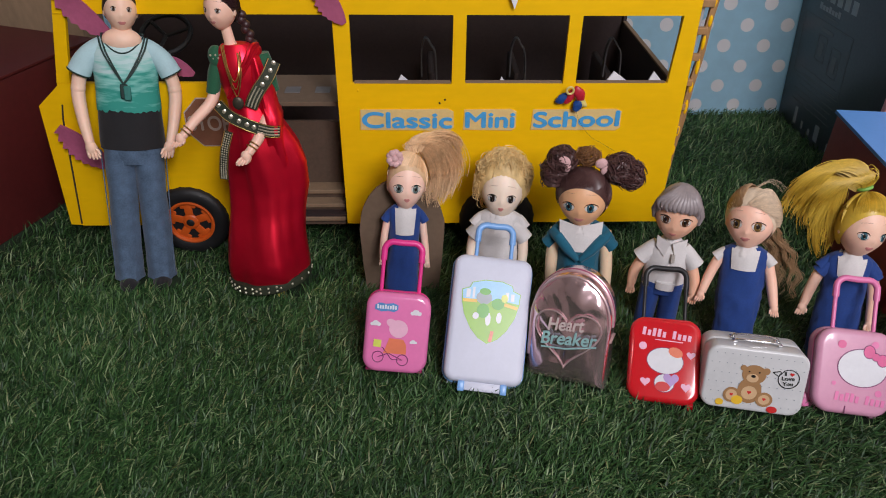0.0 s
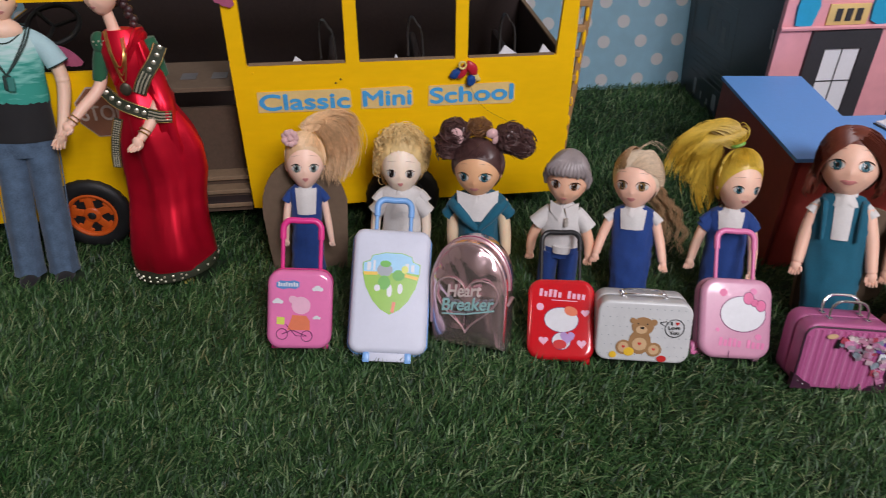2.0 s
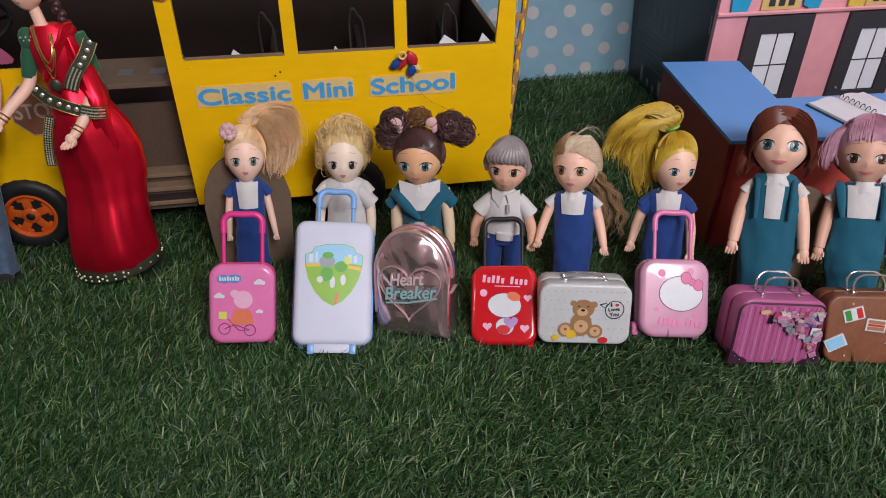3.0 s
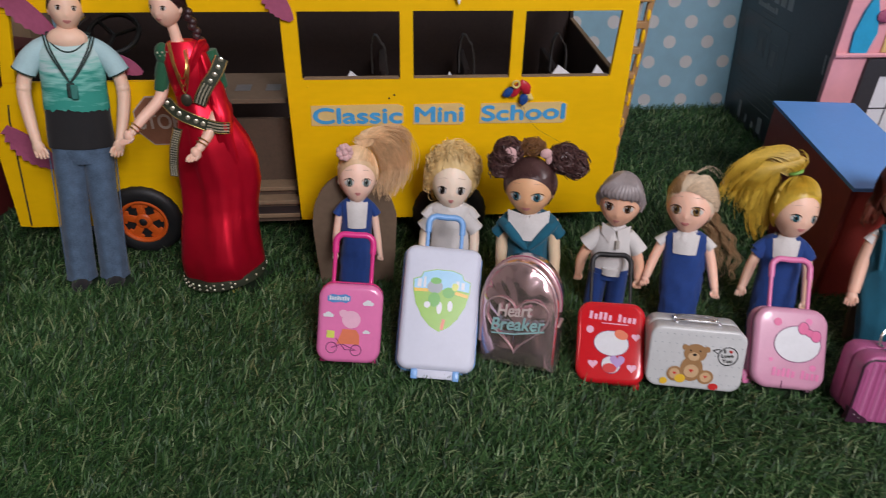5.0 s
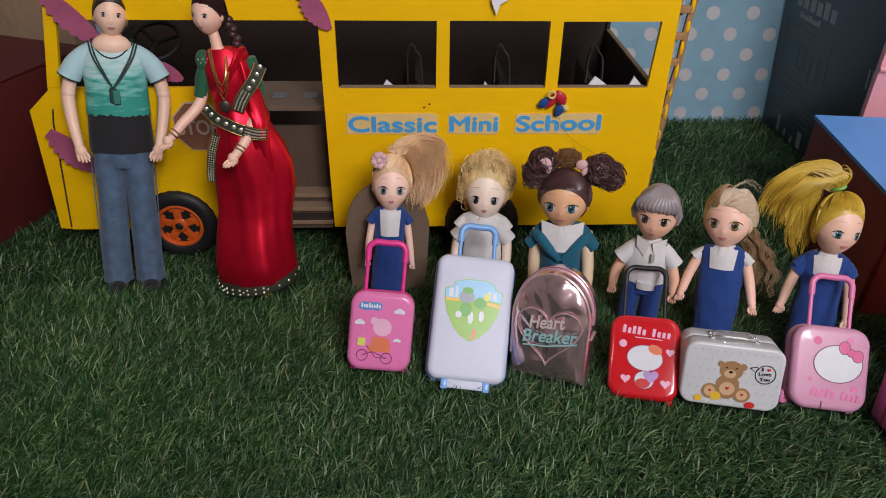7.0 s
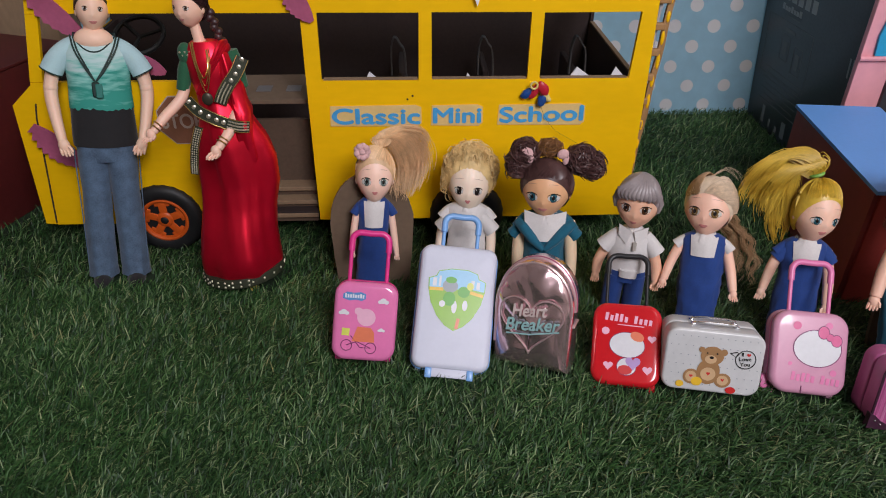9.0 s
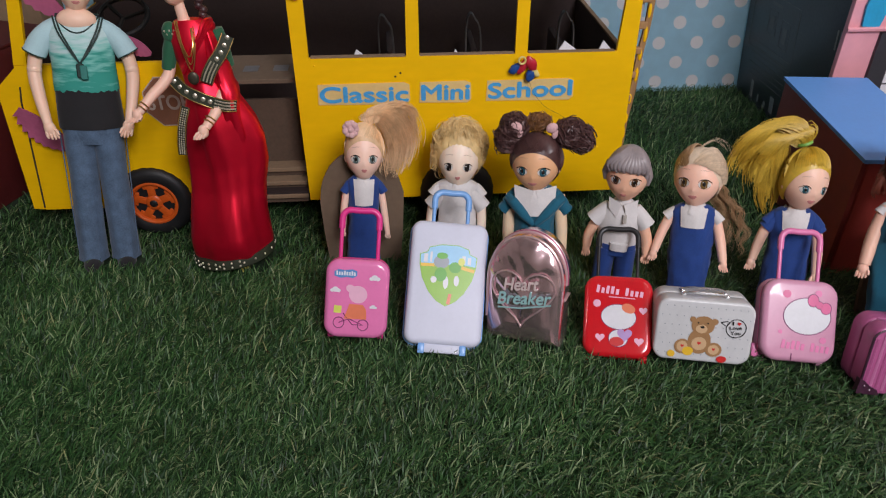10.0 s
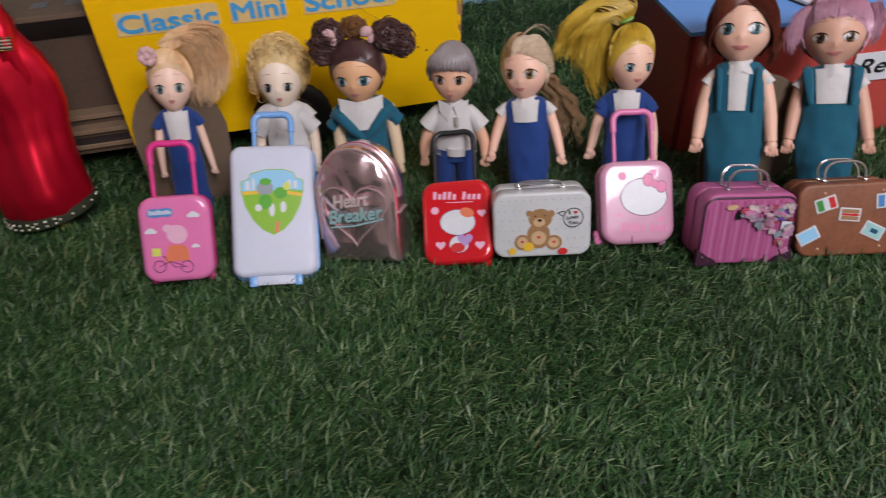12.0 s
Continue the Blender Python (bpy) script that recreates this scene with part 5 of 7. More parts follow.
for s in (-1, 1):
    f.tube([f.at(s * 0.9, -0.35, 0.5), f.at(s * 1.04, -0.25, 0.1), f.at(s * 1.02, -0.15, -0.25)], [0.003, 0.0035, 0.0015], GREY_HAIR, 8)
f.done("doll", pose(0.2948, 0.5603, 0, -3, 0, -18), "boy doll with moulded grey hair and white shirt", ROW, 0.96)

# blonde doll with swept-back hair
SK = skin("rosy", (0.84, 0.55, 0.46))
HB = hair_mat("platinum_blonde", (0.72, 0.58, 0.43))
HD = hair_mat("caramel", (0.42, 0.27, 0.15))
f = Figure([SK], 5)
pinafore(f, SK, 0.1155, 0.0235, NAVY_CLOTH, 0.019, chin=0.122, arms=(((-0.0285, -0.003, 0.09), (-0.034, -0.009, 0.07)), ((0.0275, -0.003, 0.087), (0.0325, -0.009, 0.066))), armr=(0.005, 0.0046, 0.004), hand=0.0062, bib_w=0.55, waist=0.0205, bib_low=0.099)
f.head((0, 0, 0.1495), (0.0218, 0.0212, 0.0285), SK, turned(-10, 5, 0), EYE_AMBER, 1.18, eye_z=-0.04)
f.cap(HB, 1.1, 0.56)
f.comb([(-0.1, -0.8, 0.62), (0.2, -0.8, 0.6), (0.5, -0.75, 0.5), (0.85, -0.4, 0.3), (0.95, 0, 0), (0.1, -0.5, 0.9), (0.5, 0, 0.9), (0.3, 0.7, 0.6)], (0.55, 0.85, -0.1), HB, 300, 0.00045, 1.2)
f.comb([(-0.9, -0.35, 0.35), (-0.7, -0.65, 0.5), (-0.45, -0.75, 0.55), (-0.95, 0.1, 0.1), (-0.4, 0.2, 0.95), (-0.7, 0.3, 0.7)], (0.3, 0.95, -0.1), HD, 260, 0.00045, 1.18)
f.tail([(0.012, 0.018, 0.142), (0.026, 0.022, 0.122), (0.037, 0.021, 0.102), (0.041, 0.019, 0.082), (0.04, 0.017, 0.062)], (0.004, 0.008, 0.012, 0.013, 0.01), HD, 75, 0.0003, wave=0.005, curl=1.0)
f.tail([(0.0, -0.005, 0.179), (0.012, 0.0, 0.186), (0.026, 0.006, 0.176), (0.034, 0.01, 0.152)], (0.003, 0.004, 0.006, 0.008), HB, 5, 0.00013, wave=0.002)
f.done("doll", pose(0.356, 0.518, 0, -16, -5, -23), "blonde doll with swept-back hair in royal-blue pinafore", ROW, 0.93)

# yellow-haired doll that looks aside
SK = skin("fair", (0.8, 0.56, 0.47))
HY = hair_mat("butter_yellow", (0.64, 0.43, 0.05), 0.4)
BAND = mat("green_hair_band", (0.2, 0.45, 0.08), 0.5, bump=0.2)
f = Figure([SK], 6)
pinafore(f, SK, 0.112, 0.0225, NAVY_CLOTH, 0.0215, chin=0.118, arms=(((-0.0275, -0.004, 0.083), (-0.0325, -0.01, 0.064)), ((0.025, -0.004, 0.08), (0.0262, -0.01, 0.056))), armr=(0.005, 0.0046, 0.004), hand=0.0068, sleeve_white=False, bib_w=0.55, waist=0.0195, bib_low=0.0965)
for s in (-1, 1):
    f.sleeve((s * 0.013, 0, 0.109), (s * 0.0245, -0.002, 0.095), 0.0068, 0.007, NAVY_CLOTH)
f.head((0.003, 0, 0.1475), (0.0202, 0.0218, 0.0285), SK, turned(20, 5, 5), EYE_BLUE, 0.95, eye_z=-0.12)
f.cap(HY, 1.08, 0.54, -0.75)
f.comb([(-0.85, -0.42, 0.42), (-0.55, -0.66, 0.6), (0, -0.78, 0.66), (0.5, -0.68, 0.6), (0.88, -0.35, 0.42), (0.97, 0, 0.05), (-0.97, 0, 0.05), (0.7, 0.6, 0.2), (0, 0.9, 0.2)], (-0.12, 0.12, 1.0), HY, 170, 0.0006, 1.1, 0.05)
f.tube([(-0.002 + 0.0052 * math.cos(a), 0.003 + 0.0052 * math.sin(a), 0.1795 + 0.002 * math.cos(a)) for a in (2 * math.pi * k / 14 for k in range(15))], 0.0016, BAND, 6)
f.tail([(-0.003, 0.003, 0.177), (-0.007, 0.004, 0.187), (-0.019, 0.006, 0.188), (-0.032, 0.006, 0.176), (-0.0405, 0.005, 0.157), (-0.043, 0.004, 0.137)], (0.003, 0.011, 0.017, 0.02, 0.02, 0.015), HY, 620, 0.00045, wave=0.001)
f.tail([(-0.004, 0.004, 0.177), (-0.013, 0.006, 0.19), (-0.025, 0.008, 0.18), (-0.027, 0.008, 0.155), (-0.0245, 0.008, 0.125), (-0.022, 0.007, 0.105)], (0.003, 0.007, 0.011, 0.011, 0.009, 0.005), HY, 340, 0.00045, wave=0.0012)
f.tail([(-0.003, 0.003, 0.178), (-0.01, 0.005, 0.194), (-0.027, 0.008, 0.197), (-0.043, 0.008, 0.184), (-0.053, 0.007, 0.163), (-0.0555, 0.006, 0.146)], (0.003, 0.009, 0.012, 0.014, 0.014, 0.011), HY, 300, 0.00042, wave=0.0015)
f.tail([(-0.004, 0.004, 0.177), (-0.014, 0.006, 0.187), (-0.03, 0.008, 0.174), (-0.038, 0.008, 0.152), (-0.039, 0.007, 0.13)], (0.003, 0.009, 0.012, 0.013, 0.009), HY, 260, 0.00042, wave=0.0012)
f.done("doll", pose(0.4457, 0.5096, 0, -13, -3.3, -20), "yellow-haired doll with high ponytail in royal-blue dress", ROW, 0.95)

# auburn doll in teal
SK = skin("rose_beige", (0.78, 0.52, 0.43))
HR = hair_mat("dark_auburn", (0.14, 0.032, 0.017), 0.42)
f = Figure([SK], 7)
pinafore(f, SK, 0.144, 0.024, TEAL_CLOTH, 0.0225, chin=0.152, neck=0.0062, arms=(((-0.0272, -0.003, 0.11), (-0.0305, -0.008, 0.083)), ((0.0272, -0.003, 0.11), (0.031, -0.008, 0.081))), armr=(0.0062, 0.0056, 0.005), hand=0.0078, bib_w=0.34, bib_low=0.108, waist=0.025, wave=0.03)
for s in (-1, 1):
    f.tube([(s * 0.0145, -0.0165, 0.108), (s * 0.015, -0.0155, 0.125), (s * 0.0158, -0.0105, 0.141), (s * 0.0158, 0.002, 0.1455), (s * 0.0155, 0.012, 0.135)], [0.0018, 0.0024, 0.0028, 0.0028, 0.002], TEAL_CLOTH, 8)
f.head((0, 0, 0.181), (0.0252, 0.0255, 0.0315), SK, turned(-4, 5, 0), EYE_BLUE, 1.12, eye_z=-0.05, mouth=1.4)
f.cap(HR, 1.08, 0.5, -0.75)
f.comb([(0.15, -0.75, 0.7), (0.4, -0.8, 0.5), (0.7, -0.65, 0.35), (0.9, -0.35, 0.1), (0.5, 0.2, 0.9), (0.2, 0, 1)], (0.98, 0.15, -0.75), HR, 90, 0.0006, 1.13)
f.comb([(0.1, -0.75, 0.72), (-0.2, -0.82, 0.55), (-0.55, -0.75, 0.42), (-0.88, -0.4, 0.1), (-0.5, 0.2, 0.9), (-0.1, 0, 1)], (-0.98, 0.1, -0.75), HR, 90, 0.0006, 1.13)
f.tail([(-0.024, -0.003, 0.176), (-0.0285, -0.003, 0.164), (-0.029, -0.001, 0.151), (-0.026, 0.003, 0.142)], (0.005, 0.0062, 0.0062, 0.004), HR, 150, 0.0004, wave=0.0022)
f.tail([(0.0245, 0.0, 0.176), (0.0275, 0.002, 0.164), (0.0265, 0.005, 0.152), (0.023, 0.01, 0.145)], (0.005, 0.006, 0.005, 0.003), HR, 90, 0.0004, wave=0.001)
f.tail([(0, 0.028, 0.185), (0, 0.033, 0.16), (0, 0.028, 0.13)], (0.017, 0.021, 0.016), HR, 120, 0.00045, wave=0.001)
f.done("doll", pose(0.5198, 0.450, 0, -23, -6, -30), "auburn-haired doll in a teal school pinafore", ROW, 0.98)

# pink-haired doll in teal
SK = skin("bronze_beige", (0.66, 0.41, 0.33))
HP = hair_mat("dusty_pink", (0.6, 0.32, 0.42), 0.36)
f = Figure([SK], 8)
pinafore(f, SK, 0.14, 0.0252, TEAL_CLOTH, 0.0235, chin=0.148, neck=0.0062, arms=(((-0.0285, -0.003, 0.105), (-0.0322, -0.008, 0.08)), ((0.0285, -0.003, 0.104), (0.0327, -0.008, 0.079))), armr=(0.0062, 0.0056, 0.005), hand=0.0078, bib_w=0.55, bib_low=0.112, waist=0.0255, wave=0.03)
for s in (-1, 1):
    f.tube([(s * 0.0165, -0.0165, 0.112), (s * 0.0185, -0.0155, 0.125), (s * 0.02, -0.009, 0.14), (s * 0.019, 0.006, 0.143)], [0.0022, 0.004, 0.0052, 0.0036], TEAL_CLOTH, 8)
f.head((0, 0, 0.1775), (0.0262, 0.026, 0.0315), SK, turned(-5, 10, 0), EYE_BROWN, 1.05, eye_z=-0.1, mouth=1.2)
f.cap(HP, 1.09, 0.42, -0.5)
f.comb([(-0.75, -0.62, 0.35), (-0.4, -0.85, 0.42), (0, -0.9, 0.42), (0.4, -0.85, 0.4), (0.8, -0.55, 0.3), (0.95, -0.25, -0.2), (-0.95, -0.25, -0.2), (0.95, 0.1, -0.4), (-0.95, 0.1, -0.4)], (0.1, 0.35, 0.95), HP, 170, 0.0006, 1.12)
f.comb([(-0.9, -0.35, -0.35), (0.92, -0.3, -0.35), (-0.9, 0.2, -0.5), (0.9, 0.2, -0.5), (0, 0.9, -0.4)], (0, 0.5, 0.9), HP, 80, 0.0006, 1.1)
f.tail([(-0.026, -0.008, 0.196), (-0.0305, -0.006, 0.182), (-0.031, -0.003, 0.166), (-0.027, 0.0, 0.153)], (0.006, 0.0075, 0.0075, 0.004), HP, 130, 0.0004, wave=0.001)
f.tail([(0.026, -0.004, 0.196), (0.03, -0.002, 0.182), (0.0295, 0.001, 0.168), (0.026, 0.004, 0.158)], (0.006, 0.007, 0.006, 0.003), HP, 110, 0.0004, wave=0.001)
f.done("doll", pose(0.6034, 0.4335, 0, -23.5, -8, -30), "pink-haired doll in teal pinafore with white collar", ROW, 0.955)


# ---- the tall man doll ----
def streaked_tee():
    m = mat("teal_streaked_jersey", (0.3, 0.62, 0.6), 0.8, vary=0.1, size=0.02, bump=0.3, fine=0.0025, stretch=(0.35, 0.35, 2.0))
    ramp = [n for n in m.node_tree.nodes if n.type == "VALTORGB"][0].color_ramp
    ramp.elements[0].position, ramp.elements[0].color = 0.38, (0.03, 0.3, 0.24, 1)
    ramp.elements[1].position, ramp.elements[1].color = 0.6, (0.5, 0.68, 0.68, 1)
    ramp.elements.new(0.48).color = (0.22, 0.56, 0.5, 1)
    nt = m.node_tree
    node = [n for n in nt.nodes if n.type == "VALTORGB"][0]
    old = node.inputs[0].links[0].from_socket
    tex, sep, rng, mix = (nt.nodes.new("ShaderNode" + k) for k in ("TexCoord", "SeparateXYZ", "MapRange", "Math"))
    rng.inputs["From Min"].default_value, rng.inputs["From Max"].default_value = 0.192, 0.25
    rng.inputs["To Min"].default_value, rng.inputs["To Max"].default_value = -0.13, 0.1
    nt.links.new(tex.outputs["Object"], sep.inputs[0])
    nt.links.new(sep.outputs["Z"], rng.inputs["Value"])
    nt.links.new(old, mix.inputs[0])
    nt.links.new(rng.outputs[0], mix.inputs[1])
    nt.links.new(mix.outputs[0], node.inputs[0])
    return m


TEE = streaked_tee()
TEE_PALE = cloth("pale_aqua", (0.42, 0.62, 0.66), 0.06)
CORD = mat("dark_green_cord", (0.012, 0.035, 0.03), 0.6, bump=0.3)
SK = skin("man_beige", (0.8, 0.58, 0.48))
HK = mat("moulded_dark_hair", (0.03, 0.02, 0.018), 0.45, vary=0.2, bump=0.3, fine=0.002)
f = Figure([SK], 9)
rings = []
for z, rx, ry in ((0.19, 0.0296, 0.0182), (0.198, 0.0294, 0.0181), (0.206, 0.0289, 0.0177)):
    rings.append([Vector((rx * math.cos(a), ry * math.sin(a), z + (0.206 - z) / 0.016 * (0.0035 * noise.noise((9 * math.cos(a), 9 * math.sin(a), 2)) + 0.0022 * noise.noise((25 * math.cos(a), 25 * math.sin(a), 5))))) for a in (2 * math.pi * k / 64 for k in range(64))])
loft(f.bm, rings, f.i(TEE), False)
f.rings([(0.204, 0.0286, 0.0172), (0.215, 0.0285, 0.0175), (0.232, 0.0295, 0.018), (0.243, 0.0305, 0.017), (0.251, 0.0265, 0.015), (0.2575, 0.0195, 0.0125), (0.26, 0.0155, 0.0118)], TEE, 28, 0.02, 6)
f.rings([(0.1525, 0.0306, 0.0192), (0.1585, 0.0304, 0.019), (0.17, 0.03, 0.0184), (0.185, 0.0292, 0.0178), (0.2015, 0.0288, 0.0176)], BLACK_CLOTH, 28, 0.02, 5)
f.rings([(0.25, 0.017, 0.0128, 0, 0), (0.259, 0.0145, 0.0112, 0, 0.0005), (0.2625, 0.0095, 0.009, 0, 0), (0.275, 0.008, 0.0085, 0, -0.001)], SK, 20)
for s in (-1, 1):
    f.rings([(0.01, 0.0168, 0.0165, s * 0.0185, 0), (0.02, 0.0158, 0.0158, s * 0.0184, 0), (0.026, 0.0163, 0.016, s * 0.0183, 0), (0.045, 0.0156, 0.0152, s * 0.0178, 0), (0.066, 0.016, 0.0156, s * 0.0172, 0), (0.074, 0.0156, 0.0152, s * 0.017, 0), (0.082, 0.016, 0.0157, s * 0.0167, 0), (0.105, 0.0158, 0.0158, s * 0.0158, 0), (0.13, 0.0162, 0.0165, s * 0.0147, 0), (0.142, 0.0158, 0.0165, s * 0.0138, 0), (0.154, 0.0145, 0.0155, s * 0.0125, 0)], JEANS, 24, 0.06, 7)
    f.tube([(s * 0.0335, -0.006, 0.015), (s * 0.034, -0.005, 0.08), (s * 0.031, -0.004, 0.15)], 0.0007, JEANS, 5)
    f.ball((s * 0.019, -0.009, 0.007), (0.011, 0.021, 0.0075), BLACK_CLOTH, None, 16, 10)
    f.tube(smooth_path([(s * 0.013, 0, 0.2535), (s * 0.0245, -0.0005, 0.2465), (s * 0.0345, -0.0015, 0.2365), (s * 0.0415, -0.003, 0.2245)], 4), [0.007, 0.0078, 0.0084, 0.0088, 0.0092, 0.0095, 0.0098, 0.01, 0.0102, 0.0103, 0.0104, 0.0105, 0.0106], TEE_PALE, 16)
    f.tube([(s * 0.0412 + 0.0106 * math.cos(a) * 0.88, -0.003 + 0.0106 * math.sin(a), 0.2252 + s * 0.0106 * math.cos(a) * 0.45) for a in (2 * math.pi * k / 16 for k in range(17))], 0.0007, CORD, 5)
    f.arm([(s * 0.038, -0.001, 0.232), (s * 0.0435, -0.004, 0.208), (s * 0.041, -0.011, 0.182), (s * 0.0365, -0.019, 0.16)], SK, (0.0066, 0.006, 0.0044), 0.0092, -s)
    f.ball((s * 0.0432, -0.004, 0.21), (0.0066, 0.0066, 0.0066), SK, None, 16, 12)
f.rings([(0.137, 0.0275, 0.0168), (0.146, 0.029, 0.0178), (0.16, 0.0294, 0.018)], JEANS, 28)
for v in f.bm.verts:
    v.co.x *= 0.87 + 0.13 * min(1.0, max(0.0, (v.co.z - 0.115) / 0.045))
f.ball((0, -0.0058, 0.2558), (0.0178, 0.0106, 0.0118), SK, None, 28, 18)
f.tube([(0.0184 * math.cos(a), -0.001 + (0.0155 if math.sin(a) < 0 else 0.011) * math.sin(a), 0.2592 - (0.0138 * math.sin(a) ** 2 if math.sin(a) < 0 else -0.002)) for a in (2 * math.pi * k / 36 for k in range(37))], 0.0008, CORD, 6)
for o in (0.0, 0.0026):
    f.tube(smooth_path([(-0.021 + o, -0.004, 0.2595), (-0.017 + o, -0.0155, 0.247), (-0.009 + o * 0.7, -0.0195, 0.231), (-0.0015, -0.0195, 0.218)], 4), 0.0009, CORD, 5)
    f.tube(smooth_path([(0.0225 - o, -0.004, 0.2585), (0.019 - o, -0.0155, 0.247), (0.009 - o * 0.7, -0.0195, 0.23), (-0.0005, -0.0195, 0.218)], 4), 0.0009, CORD, 5)
box(f.bm, -0.0045, 0.0025, -0.0215, -0.0185, 0.2035, 0.2175, 0.001, 1, None, f.i(CORD))
box(f.bm, -0.0012, 0.0052, -0.0232, -0.0212, 0.2025, 0.216, 0.0008, 1, None, f.i(mat("jade_tag", (0.03, 0.2, 0.17), 0.5, bump=0.1)))
f.head((0.001, -0.002, 0.2855), (0.0148, 0.0178, 0.0222), SK, turned(8, 4, 2), EYE_BROWN, 0.66, eye_z=0.02, mouth=1.3, sink=0.001)
f.cap(HK, 1.07, 0.5, -0.25, edge=0.08)
for k in range(7):
    x = -0.6 + 0.2 * k
    f.tube([f.at(x, -0.82 + 0.2 * x * x, 0.5), f.at(x * 0.9, -0.7, 0.9), f.at(x * 0.7, 0, 1.15)], [0.0014, 0.003, 0.003], HK, 7)
f.done("doll", pose(-0.2277, 0.6436, 0, -11, 6.3, 14), "tall man doll in teal streaked shirt and jeans", "", 0.985)


# ---- the lady doll in a sari ----
SATIN = mat("crimson_satin", (0.84, 0.008, 0.04), 0.35, 0.72, vary=0.06, size=0.02, bump=0.1, fine=0.004, spec=0.7)
SATIN_DK = mat("crimson_satin_fold", (0.72, 0.006, 0.03), 0.37, 0.7, vary=0.12, size=0.02, bump=0.2, fine=0.004)
BORDER = mat("dark_green_brocade", (0.022, 0.028, 0.012), 0.75, vary=0.35, size=0.003, bump=0.5, fine=0.0008)
BLOUSE = cloth("bottle_green", (0.012, 0.1, 0.045))
STUD = mat("silver_gold_stud", (0.8, 0.74, 0.6), 0.3, 0.8, vary=0.1, bump=0)
SK = skin("lady_beige", (0.8, 0.55, 0.47))
HL = hair_mat("dark_plum_brown", (0.045, 0.018, 0.02))
PEG = mat("yellow_peg", (0.5, 0.42, 0.1), 0.5, bump=0.1)
f = Figure([SK], 10)
# skirt with folds
rows = []
for q in range(31):
    z = 0.022 + 0.193 * q / 30
    rx, ry, cx, w = (np.interp(z, (0.022, 0.03, 0.045, 0.07, 0.1, 0.125, 0.15, 0.172, 0.19, 0.205, 0.215), row) for row in (
        (0.041, 0.0425, 0.042, 0.0395, 0.038, 0.0395, 0.0395, 0.0345, 0.0275, 0.022, 0.0195), (0.034, 0.0395, 0.0425, 0.037, 0.0275, 0.0245, 0.0255, 0.0255, 0.0225, 0.0185, 0.016),
        (-0.002, -0.002, -0.002, 0.0, 0.005, 0.0095, 0.0105, 0.0095, 0.007, 0.005, 0.004), (0.03, 0.045, 0.055, 0.055, 0.05, 0.05, 0.045, 0.035, 0.03, 0.02, 0.01)))
    ring = []
    for k in range(64):
        a = 2 * math.pi * k / 64
        fr = max(0.0, -math.sin(a))
        fold = 1.1 * w * math.cos(4 * a + z * 9) * (0.3 + 0.7 * fr) + 3.6 * w * fr * noise.noise((a * 1.6 + z * 6, z * 6.0, 2.0)) + 1.0 * w * noise.noise((a * 4.5 + z * 14, z * 7.0, 7.0)) * min(1, z * 8)
        ring.append(Vector((cx + rx * (1 + fold) * math.cos(a), ry * (1 + fold * 1.4) * math.sin(a), z)))
    rows.append(ring)
loft(f.bm, rows, f.i(SATIN))
# hem border
hem = []
for z, g in ((0.018, 0.97), (0.0195, 1.005), (0.0275, 1.0), (0.029, 0.98)):
    hem.append([Vector((-0.002 + 0.0435 * g * math.cos(2 * math.pi * k / 64), 0.041 * g * math.sin(2 * math.pi * k / 64), z + 0.003 * math.cos(2 * math.pi * k / 64))) for k in range(64)])
loft(f.bm, hem, f.i(BORDER))
for k in range(64):
    a = 2 * math.pi * k / 64
    for dz in ((0.0215, 0.0265) if 26 < k < 52 and k % 2 == 0 else (0.024,) if k % 3 == 0 else ()):
        f.ball((-0.002 + 0.0436 * math.cos(a), 0.0411 * math.sin(a), dz + 0.003 * math.cos(a)), (0.0014, 0.0012, 0.0014), STUD, None, 6, 5)
# torso, blouse and draped top
f.rings([(0.205, 0.0205, 0.0165, 0.004, 0), (0.22, 0.0185, 0.0145, 0.001, 0), (0.235, 0.0195, 0.016, -0.001, -0.001), (0.25, 0.0205, 0.0165, -0.001, -0.001), (0.262, 0.0195, 0.0125, -0.001, 0), (0.268, 0.012, 0.009, -0.002, 0)], SATIN, 28, 0.02, 7)
f.rings([(0.26, 0.0095, 0.0082, -0.005, 0), (0.27, 0.0052, 0.0054, -0.006, -0.001), (0.288, 0.0047, 0.005, -0.008, -0.002)], SK, 14)
f.ball((0.0125, -0.001, 0.259), (0.0095, 0.0115, 0.0075), SATIN_DK, turned(0, 0, -28), 14, 10)
for k in range(5):
    f.tube(smooth_path([(-0.013 + 0.002 * k, -0.0165 - 0.0006 * k, 0.222 + 0.004 * k), (0.0 + 0.002 * k, -0.0195, 0.24 + 0.004 * k), (0.014, -0.0135, 0.259 + 0.002 * k), (0.018, 0.0, 0.266)], 4), [0.0022] * 13, SATIN if k % 2 else SATIN_DK, 7)
f.ball((-0.0205, -0.001, 0.257), (0.0075, 0.0085, 0.0105), BLOUSE, None, 12, 8)
for k in range(5):
    f.ball((-0.024 + 0.0022 * k, -0.0085, 0.26 - 0.003 * (k % 2)), (0.0011, 0.001, 0.0011), STUD, None, 6, 4)


